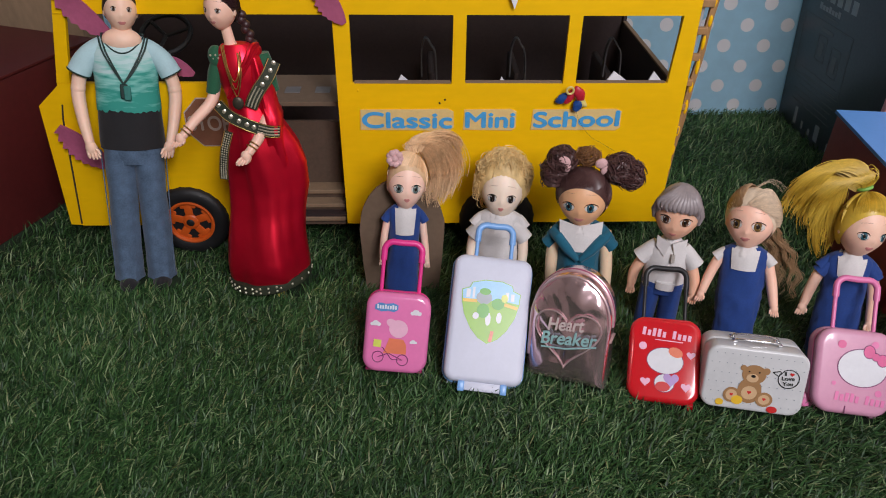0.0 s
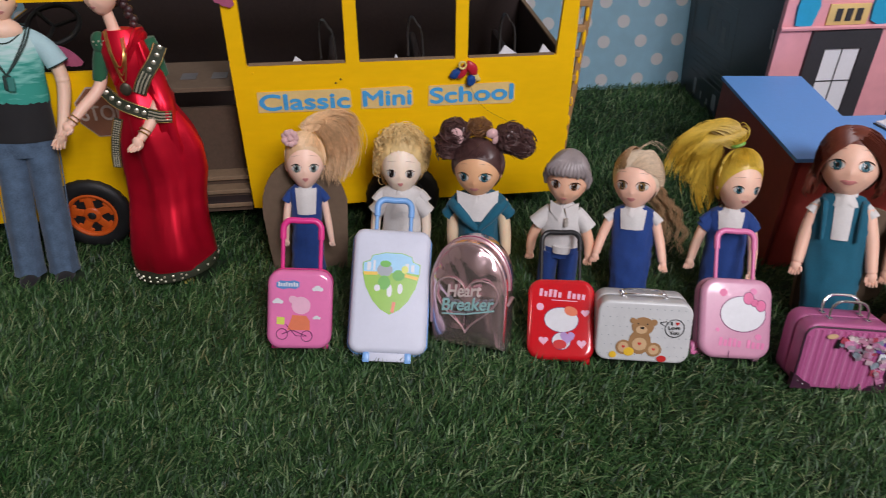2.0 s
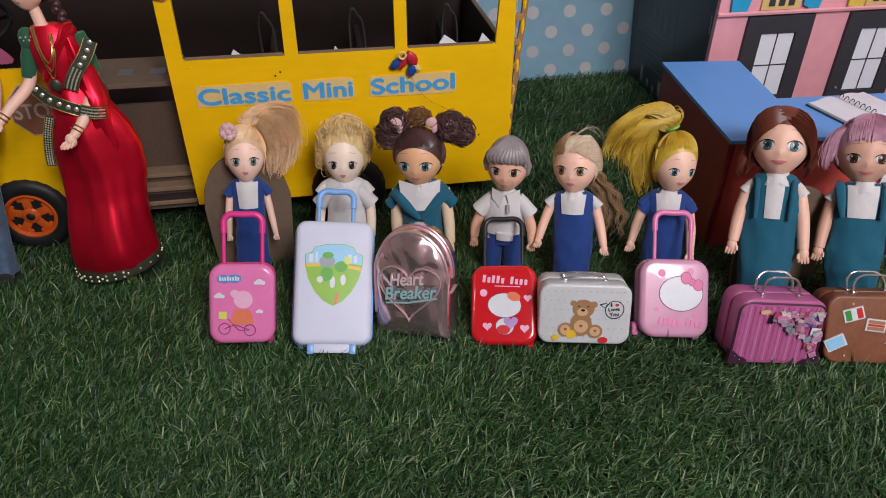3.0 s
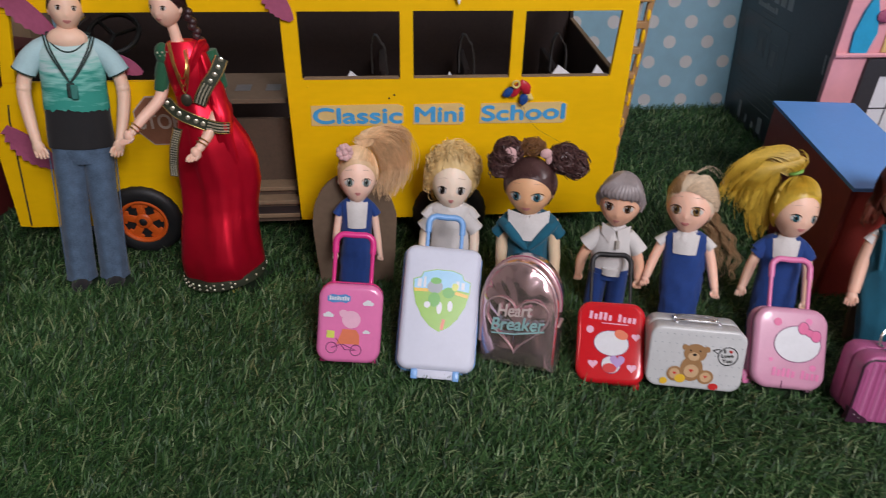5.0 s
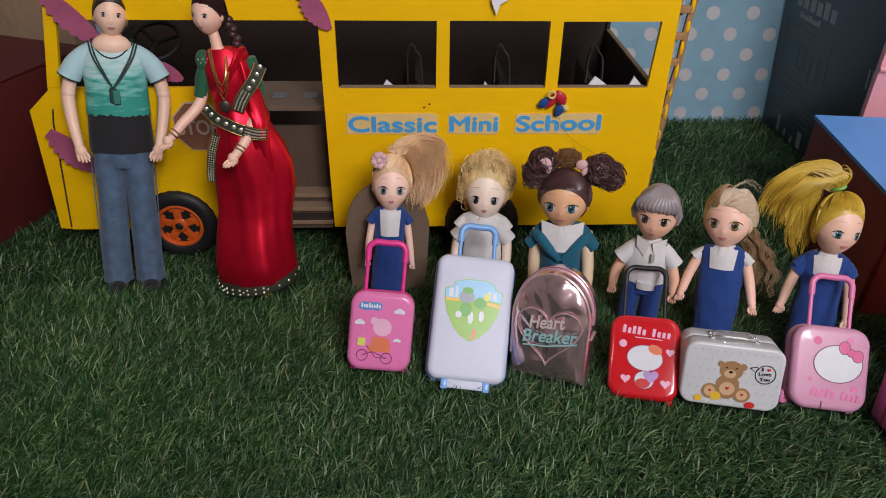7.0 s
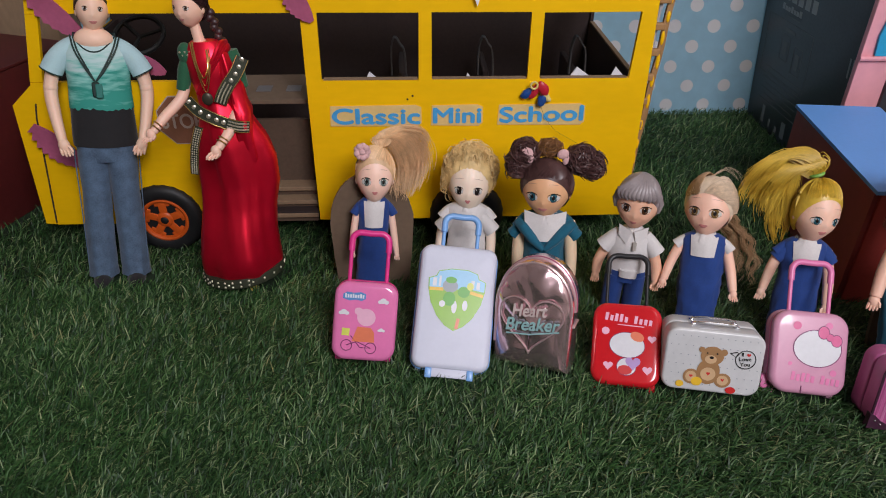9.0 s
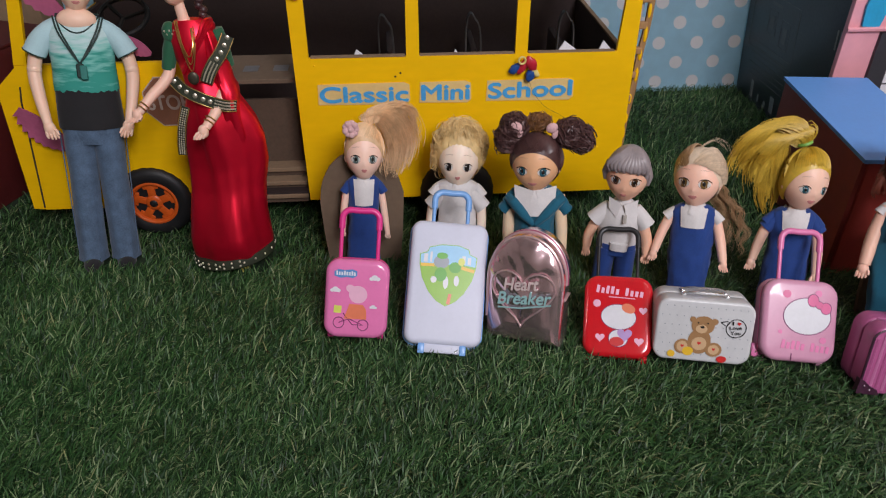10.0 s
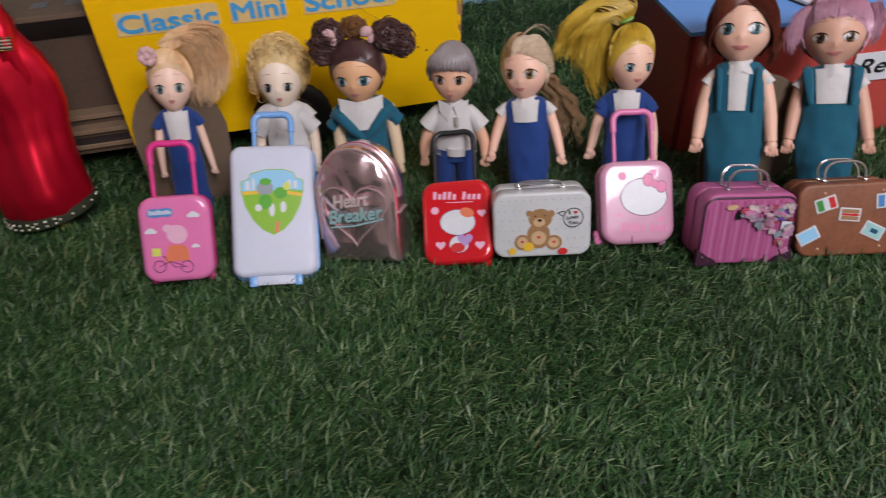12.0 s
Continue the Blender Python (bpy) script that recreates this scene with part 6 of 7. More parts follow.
def ribbon(pts, width, normal, m, studs="dots", edge=True):
    """A flat band along points with studs on it."""
    p = [Vector(q) for q in smooth_path(pts, 8)]
    nrm = Vector(normal).normalized()
    rows = []
    for q in range(len(p)):
        d = (p[min(q + 1, len(p) - 1)] - p[max(q - 1, 0)]).normalized()
        s = d.cross(nrm).normalized() * width / 2
        rows.append([p[q] - s, p[q] + s, p[q] + s + nrm * 0.0012, p[q] - s + nrm * 0.0012])
    loft(f.bm, rows, f.i(m))
    if edge:
        for side_sign in (-0.9, 0.9):
            f.tube([r[0].lerp(r[1], 0.5 + side_sign / 2) + nrm * 0.0013 for r in rows], 0.0004, GOLD, 5)
    for q in range(1, len(rows) - 1):
        mid = rows[q][2].lerp(rows[q][3], 0.5) + nrm * 0.0004
        if studs == "diamonds" and q % 4 == 1:
            f.ball(mid, (0.0024, 0.001, 0.0024), STUD, turned(0, 0, 20), 4, 3)
        elif studs == "dots":
            for sgn in (0.25, 0.5, 0.75):
                f.ball(rows[q][2].lerp(rows[q][3], sgn) + nrm * 0.0003, (0.0009, 0.0007, 0.0009), STUD, None, 6, 4)


ribbon([(0.032, -0.01, 0.252), (0.025, -0.0165, 0.24), (0.016, -0.0205, 0.2295)], 0.0125, (0.25, -1, 0.3), BORDER, "diamonds")
ribbon([(0.0175, -0.0205, 0.2315), (0.011, -0.0225, 0.222), (0.0065, -0.0225, 0.213)], 0.0125, (0.15, -1, 0.2), BORDER)
ribbon([(-0.024, -0.0155, 0.2165), (-0.014, -0.0235, 0.2075), (0.0, -0.0275, 0.2), (0.012, -0.0275, 0.194)], 0.0115, (0, -1, 0.15), BORDER, "diamonds")
ribbon([(0.01, -0.0285, 0.195), (0.021, -0.0265, 0.1905), (0.03, -0.021, 0.188)], 0.0115, (0.2, -1, 0.1), BORDER)
ribbon([(-0.0165, -0.0245, 0.1925), (-0.0225, -0.0265, 0.176), (-0.0265, -0.027, 0.158), (-0.028, -0.027, 0.146)], 0.0085, (-0.2, -1, 0), BORDER)
# cloth gathered at the hip and pleats in front
rows = []
for z, rx, ry, cx in ((0.14, 0.0085, 0.015, 0.024), (0.155, 0.0105, 0.0175, 0.0245), (0.175, 0.0115, 0.019, 0.024), (0.19, 0.0122, 0.0195, 0.0235), (0.202, 0.0128, 0.019, 0.0225), (0.211, 0.0105, 0.017, 0.02), (0.226, 0.0095, 0.0145, 0.018), (0.24, 0.0085, 0.0125, 0.0155), (0.256, 0.007, 0.0105, 0.0135), (0.264, 0.0045, 0.0075, 0.012)):
    ring = []
    for k in range(40):
        a = 2 * math.pi * k / 40
        d = 1 + 0.34 * noise.noise((1.6 * math.cos(a), 1.6 * math.sin(a) + z * 22, z * 34 - 1.2 * math.cos(a)))
        ring.append(Vector((cx + rx * d * math.cos(a), -0.0035 + ry * d * math.sin(a), z)))
    rows.append(ring)
loft(f.bm, rows, f.i(SATIN))
# arms, bangles
f.sleeve((0.0205, 0, 0.258), (0.0245, 0.0, 0.222), 0.0085, 0.008, BLOUSE)
f.arm([(0.023, -0.001, 0.24), (0.0232, -0.004, 0.213), (0.012, -0.026, 0.188), (0.0, -0.037, 0.174)], SK, (0.0058, 0.0052, 0.0042), 0.0082, -1)
f.sleeve((-0.021, -0.001, 0.252), (-0.0285, -0.004, 0.224), 0.0068, 0.0062, BLOUSE)
f.arm([(-0.0235, -0.001, 0.245), (-0.0295, -0.006, 0.219), (-0.047, -0.02, 0.203), (-0.058, -0.028, 0.192)], SK, (0.0055, 0.005, 0.0038), 0.0078, 1)
for c, d in (((-0.053, -0.0245, 0.1972), (-0.72, -0.5, -0.6)), ((-0.0555, -0.0262, 0.1948), (-0.72, -0.5, -0.6)), ((0.0035, -0.0345, 0.1785), (-0.6, -0.6, -0.7)), ((0.0055, -0.0325, 0.181), (-0.6, -0.6, -0.7))):
    d = Vector(d).normalized()
    u = d.cross(Vector((0, 0, 1))).normalized()
    w = d.cross(u)
    f.tube([Vector(c) + 0.005 * (math.cos(a) * u + math.sin(a) * w) for a in (2 * math.pi * k / 14 for k in range(15))], 0.0007, GOLD, 6)
# necklaces
for wd, low, r in ((0.008, 0.2245, 0.0006), (0.0065, 0.231, 0.0005), (0.0055, 0.238, 0.0007)):
    f.tube(smooth_path([(-0.006 - wd, -0.006, 0.268), (-0.005 - wd * 0.7, -0.0185, 0.25), (-0.004, -0.0225, low), (-0.003 + wd * 0.8, -0.0215, 0.25), (-0.006 + wd, -0.006, 0.268)], 5), r, GOLD, 6)
f.ball((-0.004, -0.0235, 0.2185), (0.0052, 0.0018, 0.0062), mat("dark_medallion", (0.08, 0.07, 0.05), 0.4, 0.6, bump=0.3), None, 12, 8)
# head and braid
f.head((-0.0085, -0.003, 0.3005), (0.0138, 0.0165, 0.0195), SK, turned(-26, 4, 3), EYE_BROWN, 0.72, eye_z=0.0, mouth=1.1, sink=0)
f.cap(HL, 1.07, 0.55, -0.35)
f.comb([(-0.6, -0.75, 0.45), (0, -0.85, 0.55), (0.5, -0.75, 0.5), (0.9, -0.3, 0.2), (-0.9, -0.2, 0.2), (0.3, 0.3, 0.95)], (0.55, 0.85, -0.2), HL, 90, 0.0006)
for k in range(9):
    t = k / 8
    f.ball((0.0045 + 0.0105 * t + (0.0012 if k % 2 else -0.0012), 0.008 - 0.004 * t, 0.296 - 0.035 * t), (0.0046 - 0.001 * t, 0.004, 0.0042), HL, turned(0, 0, 30 if k % 2 else -30), 10, 8)
# stand peg
box(f.bm, 0.003, 0.012, -0.022, -0.013, 0.0, 0.018, 0.001, 1, None, f.i(PEG))
f.done("doll", pose(-0.0883, 0.6315, 0, -5.3, -1.2, 6), "tall lady doll in a crimson satin sari with green border", "", 0.963)

# ---- toy suitcases ----
PINK_PL = mat("hot_pink_plastic", (0.75, 0.12, 0.35), 0.22, vary=0.04, bump=0.03, coat=0.4)
PINK_FACE = mat("pink_printed_plastic", (0.78, 0.2, 0.45), 0.18, vary=0.04, bump=0.02, coat=0.5)
MAGENTA_PL = mat("magenta_plastic", (0.75, 0.04, 0.26), 0.3, vary=0.04, bump=0.02)
WHITE_PL = mat("white_glossy_plastic", (0.62, 0.65, 0.77), 0.42, vary=0.03, bump=0.02, spec=0.35)
BLUE_PL = mat("light_blue_plastic", (0.2, 0.42, 0.8), 0.3, vary=0.05, bump=0.02)
RED_PL = mat("red_glossy_plastic", (0.62, 0.012, 0.02), 0.16, vary=0.05, bump=0.02, coat=0.6)
BLACK_PL = mat("black_plastic", (0.02, 0.02, 0.022), 0.35, vary=0.1, bump=0.02)
BABY_PINK = mat("baby_pink_plastic", (0.66, 0.32, 0.46), 0.26, vary=0.04, bump=0.02, coat=0.5)
ROSE_PL = mat("rose_pink_plastic", (0.75, 0.2, 0.42), 0.3, vary=0.04, bump=0.02)
ROSE_GOLD = mat("rose_gold_foil", (0.93, 0.68, 0.73), 0.19, 0.92, vary=0.06, size=0.02, bump=0.5, fine=0.008)
ROSE_SEAM = mat("rose_gold_piping", (0.8, 0.6, 0.62), 0.28, 0.7, vary=0.08, bump=0.1)
PURPLE_TIN = mat("orchid_pink_tin", (0.45, 0.11, 0.27), 0.35, vary=0.08, size=0.01, bump=0.05)
PURPLE_RIB = mat("orchid_rib_light", (0.54, 0.18, 0.36), 0.35, vary=0.06, bump=0.03)
PURPLE_DK = mat("dark_plum", (0.05, 0.015, 0.035), 0.4, vary=0.1, bump=0.03)
BROWN_TIN = mat("brown_leather_print", (0.24, 0.085, 0.04), 0.42, vary=0.25, size=0.008, bump=0.3, fine=0.0015)
WHITE_TIN = mat("white_speckled_tin", (0.6, 0.61, 0.62), 0.32, vary=0.05, bump=0.04)
INK = {n: mat("ink_" + n, c, 0.3, vary=0.05, bump=0) for n, c in {
    "white": (0.7, 0.71, 0.75), "pale_pink": (0.8, 0.45, 0.6), "orange": (0.75, 0.2, 0.1), "lime": (0.65, 0.7, 0.12), "navy": (0.02, 0.1, 0.28), "plum": (0.18, 0.03, 0.12),
    "grass": (0.25, 0.5, 0.03), "sky": (0.3, 0.6, 0.85), "grey": (0.3, 0.34, 0.38), "leaf": (0.1, 0.4, 0.03), "gold": (0.8, 0.5, 0.04), "lilac": (0.45, 0.3, 0.6), "red": (0.6, 0.03, 0.03),
    "silver": (0.62, 0.52, 0.5), "sea": (0.3, 0.52, 0.52), "tan": (0.36, 0.2, 0.09), "cream": (0.62, 0.42, 0.24), "black": (0.01, 0.01, 0.01), "rose": (0.7, 0.12, 0.3), "mint": (0.35, 0.62, 0.6), "green": (0.05, 0.3, 0.06), "blue": (0.08, 0.25, 0.55), "violet": (0.15, 0.05, 0.3)}.items()}


def on_face(parent, name, outline, material, y, label=""):
    """A printed flat shape laid a hair in front of a face at y."""
    b = bmesh.new()
    y = F + (y - F) * 0.3
    prism(b, outline, y - 0.00012, y)
    return part(name, b, material, parent, label, smooth=False)


def oval(cx, cz, rx, rz, n=20, tilt=0.0):
    c, s = math.cos(radians(tilt)), math.sin(radians(tilt))
    return [(cx + c * rx * math.cos(a) - s * rz * math.sin(a), cz + s * rx * math.cos(a) + c * rz * math.sin(a)) for a in (2 * math.pi * k / n for k in range(n))]


def rect(x0, x1, z0, z1, tilt=0.0):
    cx, cz = (x0 + x1) / 2, (z0 + z1) / 2
    c, s = math.cos(radians(tilt)), math.sin(radians(tilt))
    return [(cx + c * (x - cx) - s * (z - cz), cz + s * (x - cx) + c * (z - cz)) for x, z in ((x0, z0), (x1, z0), (x1, z1), (x0, z1))]


def heart(cx, cz, r, n=24):
    pts = []
    for k in range(n):
        t = 2 * math.pi * k / n
        pts.append((cx + r * math.sin(t) ** 3, cz + r * (0.8125 * math.cos(t) - 0.3125 * math.cos(2 * t) - 0.125 * math.cos(3 * t) - 0.0625 * math.cos(4 * t))))
    return pts


def line(parent, name, pts, r, y, material):
    b = bmesh.new()
    tube(b, [(x, F + (y - F) * 0.3 + r * 0.5, z) for x, z in pts], r, 5)
    return part(name, b, material, parent)


def pull_handle(parent, x0, x1, z0, z1, y, r, material, grip=None, grip_r=None):
    """A telescopic handle: two bars and a rounded grip."""
    w = (x1 - x0)
    rc = w * 0.24
    for x in (x0, x1):
        part("handle_bar", tube(bmesh.new(), [(x, y, z0), (x, y, z1 - rc)], r * 0.8, 10), material, parent)
    pts = [(x0, z1 - rc * 2.1), (x0, z1 - rc * 1.5)] + arc(x0 + rc, z1 - rc, rc, rc, 180, 90, 8) + [((x0 + x1) / 2, z1 - 0.0004)] + arc(x1 - rc, z1 - rc, rc, rc, 90, 0, 8) + [(x1, z1 - rc * 1.5), (x1, z1 - rc * 2.1)]
    part("handle_grip", tube(bmesh.new(), [(x, y, z) for x, z in pts], grip_r or r * 1.25, 12), grip or material, parent)


def trolley(name, m, w, h, d, r, face, back, label, handle, handle_mat, bulge=0.0006, seam=None):
    t = thing(name, m, label, "toy suitcase", "row of toy suitcases")
    part("front_shell", shell(bmesh.new(), w, h, d * 0.5, r, 0.005, 0, 0.003, bulge=bulge), face, t)
    part("back_shell", shell(bmesh.new(), w, h, d * 0.46, r, 0.005, d * 0.53, 0.003), back, t)
    part("seam_band", shell(bmesh.new(), w - 0.0016, h - 0.0016, d * 0.06, r - 0.0005, 0.0003, d * 0.485, 0.0038), seam or back, t)
    x0, x1, top, rad = handle
    pull_handle(t, x0, x1, h - 0.004, top, d * 0.72, rad, handle_mat)
    for x in (-w * 0.4, w * 0.4):
        part("caster", tube(bmesh.new(), [(x - 0.0025, d * 0.8, 0.004), (x + 0.0025, d * 0.8, 0.004)], 0.0045, 12), back, t)
    return t


# 1: pink case with a cartoon print, given as plain patches
c = trolley("toy_trolley_case", pose(0.0404, 0.4777, 0.0205, -29.5, 5.2, -2), 0.0565, 0.0705, 0.024, 0.0125, PINK_FACE, MAGENTA_PL, "pink plastic toy trolley case with printed patches", (-0.017, 0.0164, 0.1165, 0.0023), MAGENTA_PL)
F = -0.0007
on_face(c, "print_patch", [(-0.0205, 0.0585), (-0.0205, 0.0625), (-0.017, 0.0645), (-0.011, 0.0638), (-0.005, 0.0648), (-0.0005, 0.0632), (-0.0005, 0.059), (-0.004, 0.057), (-0.009, 0.0578), (-0.015, 0.0568)], INK["blue"], F)
for k in range(8):
    on_face(c, "print_bar", rect(-0.0188 + 0.0022 * k, -0.0173 + 0.0022 * k, 0.0592, 0.0622 + 0.0008 * (k % 3 == 0), 2), INK["white"], F - 0.0003)
on_face(c, "print_patch", oval(0.0012, 0.0425, 0.0082, 0.0078, tilt=-15), INK["pale_pink"], F)
on_face(c, "print_patch", oval(-0.0055, 0.0475, 0.0042, 0.0034, tilt=-20), INK["pale_pink"], F - 0.0002)
on_face(c, "print_patch", [(-0.0105, 0.0205), (0.0095, 0.0205), (0.009, 0.029), (0.006, 0.0335), (-0.006, 0.034)], INK["orange"], F - 0.0003)
on_face(c, "print_patch", rect(-0.0195, -0.0128, 0.0255, 0.032, -3), INK["lime"], F)
for x, z in ((-0.0148, 0.0168), (0.0066, 0.0152)):
    line(c, "print_ring", [(p[0], p[1]) for p in oval(x, z, 0.0048, 0.0048, 18)] + [(x + 0.0048, z)], 0.0004, F - 0.0003, INK["plum"])
line(c, "print_line", [(-0.0148, 0.0168), (-0.006, 0.0205), (0.0066, 0.0152), (-0.003, 0.0155), (-0.0115, 0.0255)], 0.0004, F - 0.0004, INK["plum"])
for x, z, s in ((-0.019, 0.0455, 1), (0.0151, 0.0571, 1.05), (0.0149, 0.0315, 0.7)):
    for dx, dz, r in ((-0.0026, 0, 0.0016), (0, 0.0009, 0.0024), (0.0028, 0, 0.0017)):
        on_face(c, "cloud_puff", oval(x + dx * s, z + dz * s, r * s * 1.2, r * s, 12), INK["white"], F - 0.0001 * (dx > 0) - 0.0002 * (dx == 0))

# 2: tall white case with blue seam and shield print
c = trolley("toy_trolley_case", pose(0.1175, 0.4649, 0.0188, -44, 5, -5), 0.0695, 0.112, 0.025, 0.0095, WHITE_PL, WHITE_PL, "tall white plastic toy trolley case with blue trim", (-0.0158, 0.016, 0.1465, 0.0024), BLUE_PL, seam=BLUE_PL)
part("blue_rim", shell(bmesh.new(), 0.0725, 0.1145, 0.006, 0.0115, 0.0016, 0.0105, 0.0012), BLUE_PL, c)
part("foot_latch", box(bmesh.new(), -0.017, 0.017, 0.002, 0.014, -0.004, 0.004, 0.0012), WHITE_PL, c)
for x in (-0.0185, 0.0185):
    part("foot", box(bmesh.new(), x - 0.003, x + 0.003, 0.001, 0.015, -0.005, 0.004, 0.001), BLUE_PL, c)
F = -0.0007
shield = [(-0.026, 0.0835), (-0.0195, 0.086), (-0.0175, 0.0905), (-0.006, 0.0935), (0.009, 0.0935), (0.018, 0.0905), (0.0195, 0.086), (0.026, 0.0835), (0.0255, 0.074), (0.0225, 0.062), (0.016, 0.05), (0.0085, 0.042), (0.0, 0.0375), (-0.0085, 0.042), (-0.016, 0.05), (-0.0225, 0.062), (-0.0255, 0.074)]
on_face(c, "shield_print", shield, INK["grass"], F, "printed shield with green ground and sky")
sky = [(-0.0252, 0.083), (-0.019, 0.0855), (-0.017, 0.09), (-0.006, 0.0928), (0.009, 0.0928), (0.0175, 0.09), (0.019, 0.0855), (0.0252, 0.083), (0.0248, 0.0745), (0.008, 0.0765), (-0.008, 0.0735), (-0.0248, 0.0755)]
on_face(c, "sky_print", sky, INK["sky"], F - 0.0003)
on_face(c, "fence_print", rect(-0.0245, -0.012, 0.0725, 0.0755, 2), INK["gold"], F - 0.0006)
on_face(c, "fence_print", rect(0.012, 0.0242, 0.0705, 0.0735, -12), INK["gold"], F - 0.0006)
for x0, x1, z in ((-0.022, -0.0185, 0.084), (-0.0165, -0.0145, 0.086), (0.0125, 0.0155, 0.084), (0.0175, 0.0205, 0.083)):
    on_face(c, "tower_print", rect(x0, x1, 0.0765, z), INK["white"], F - 0.0006)
for q, (cx, cz, rx, rz, k) in enumerate(((-0.006, 0.0775, 0.007, 0.006, "grey"), (-0.0055, 0.083, 0.005, 0.003, "leaf"), (-0.006, 0.066, 0.0055, 0.0065, "leaf"), (-0.012, 0.061, 0.0028, 0.003, "white"), (-0.001, 0.059, 0.0024, 0.0058, "white"), (0.0085, 0.061, 0.0024, 0.0048, "white"), (0.0065, 0.073, 0.0055, 0.005, "leaf"), (0.012, 0.0785, 0.003, 0.0036, "lime"))):
    on_face(c, "print_patch", oval(cx, cz, rx, rz, 16), INK[k], F - 0.0008 - 0.0001 * (q % 4))
on_face(c, "print_patch", rect(0.0015, 0.0045, 0.0395, 0.049, -8), INK["orange"], F - 0.0006)

# 3: rose-gold backpack
bag = thing("toy_backpack", pose(0.1905, 0.4766, 0.013, -16, -4.5, -24), "shiny rose-gold foil toy backpack with stitched heart", "toy backpack", "row of toy suitcases")


def bag_outline(w, h, ins, n=9):
    w, h = w - 2 * ins, h - 2 * ins
    pts = [(w / 2 * 1.02, 0.0 + ins), (w / 2, 0.02), (w / 2, h * 0.55)] + arc(0, h * 0.58 + ins * 0.5, w / 2, h * 0.42, 0, 180, 44)[1:-1] + [(-w / 2, h * 0.55), (-w / 2, 0.02), (-w / 2 * 1.02, 0.0 + ins)]
    return pts + [(-w / 4, -0.0005 + ins), (0, -0.0008 + ins), (w / 4, -0.0005 + ins)]


bm = bmesh.new()
rings = []
for ins, y in ((0.0358, -0.007), (0.034, -0.007), (0.032, -0.0069), (0.03, -0.0068), (0.0275, -0.0067), (0.025, -0.0066), (0.02, -0.0062), (0.016, -0.0058), (0.012, -0.005), (0.009, -0.0042), (0.0065, -0.0032), (0.0045, -0.002), (0.003, -0.0008), (0.001, 0.001), (0.0, 0.004), (0.0, 0.012), (0.0, 0.02), (0.0, 0.03), (0.001, 0.033), (0.004, 0.035)):
    rings.append([Vector((x, y + 0.0026 * noise.noise((x * 50 + z * 18, z * 38, y * 12)) + 0.0018 * noise.noise((x * 120 + z * 60, z * 100, 0)), z)) for x, z in bag_outline(0.0695, 0.1, ins)])
loft(bm, [q[::-1] for q in rings])
part("body", bm, ROSE_GOLD, bag)
for y, ins in ((0.0005, 0.0008), (0.011, -0.0004), (0.0165, -0.0004)):
    b = bmesh.new()
    out = bag_outline(0.0695, 0.1, ins)[2:48]
    tube(b, [(x, y, z) for x, z in out], 0.0011, 6)
    part("piping", b, ROSE_SEAM, bag)
part("zip_tape", tube(bmesh.new(), [(x, 0.0138, z) for x, z in bag_outline(0.0695, 0.1, -0.0001)[2:48]], 0.0017, 5), MAGENTA, bag, "dusty pink zip tape")
part("side_tab", box(bmesh.new(), 0.0335, 0.0365, 0.006, 0.028, 0.042, 0.0435, 0.0004), ROSE_SEAM, bag)
hp = [(x, z + 0.0) for x, z in heart(0.0, 0.047, 0.0285, 40)]


def bag_y(x, z):
    e = max(0.0, 1 - (abs(x) / 0.034) ** 2.4) * max(0.0, 1 - (abs(z - 0.05) / 0.06) ** 3)
    return -0.0014 - 0.0054 * e


b = bmesh.new()
hp2 = hp + [hp[0]]
tube(b, [(x, bag_y(x, z) - 0.0012, z) for x, z in hp2], 0.0008, 6)
part("heart_seam", b, ROSE_SEAM, bag)
for word, x, z, w, k in (("Heart", -0.0165, 0.0505, 0.032, "silver"), ("Breaker", -0.0215, 0.037, 0.049, "sea")):
    lettering("embroidery", word, 0.0165, w, INK[k], Matrix.Translation((x, -0.0086, z)) @ pose(0, 0, 0, 2, -7, 0), bag, bold=0.0003, depth=0.0005, slant=0.28)
b = bmesh.new()
tube(b, [(-0.021, -0.0078, 0.0335), (0.0, -0.0085, 0.0355), (0.026, -0.007, 0.0415)], 0.0008, 6)
part("underline", b, INK["sea"], bag)

# 4: red case
c = trolley("toy_trolley_case", pose(0.2694, 0.4445, 0.0145, -49, -4.5, -15), 0.06, 0.0735, 0.022, 0.013, RED_PL, RED_PL, "glossy red plastic toy trolley case with printed patches", (-0.0186, 0.0168, 0.125, 0.002), BLACK_PL, seam=RED_PL)
F = -0.0007
for k in range(10):
    if k != 5:
        on_face(c, "print_bar", rect(-0.0193 + 0.0042 * k, -0.0166 + 0.0042 * k, 0.0598 - 0.0003 * k, 0.0648 - 0.0003 * k + (0.002 if k in (0, 2, 3, 6) else 0), -8), INK["pale_pink"], F)
on_face(c, "print_bar", rect(-0.0085, 0.0145, 0.0556, 0.0564, -2), INK["pale_pink"], F)
on_face(c, "print_outline", oval(0.0005, 0.0385, 0.0155, 0.0116, 24, -4), INK["plum"], F)
on_face(c, "print_patch", oval(0.0005, 0.0385, 0.0149, 0.011, 24, -4), INK["white"], F - 0.0002, "plain white oval patch")
on_face(c, "print_patch", oval(0.0089, 0.0465, 0.0062, 0.0042, 14, -20), INK["orange"], F - 0.0004)
on_face(c, "print_outline", oval(0.0007, 0.0195, 0.0086, 0.008, 18), INK["plum"], F)
on_face(c, "print_patch", oval(0.0007, 0.0195, 0.008, 0.0074, 18), INK["white"], F - 0.0002)
on_face(c, "print_patch", oval(-0.0005, 0.0165, 0.0062, 0.0042, 18), INK["red"], F - 0.0004)
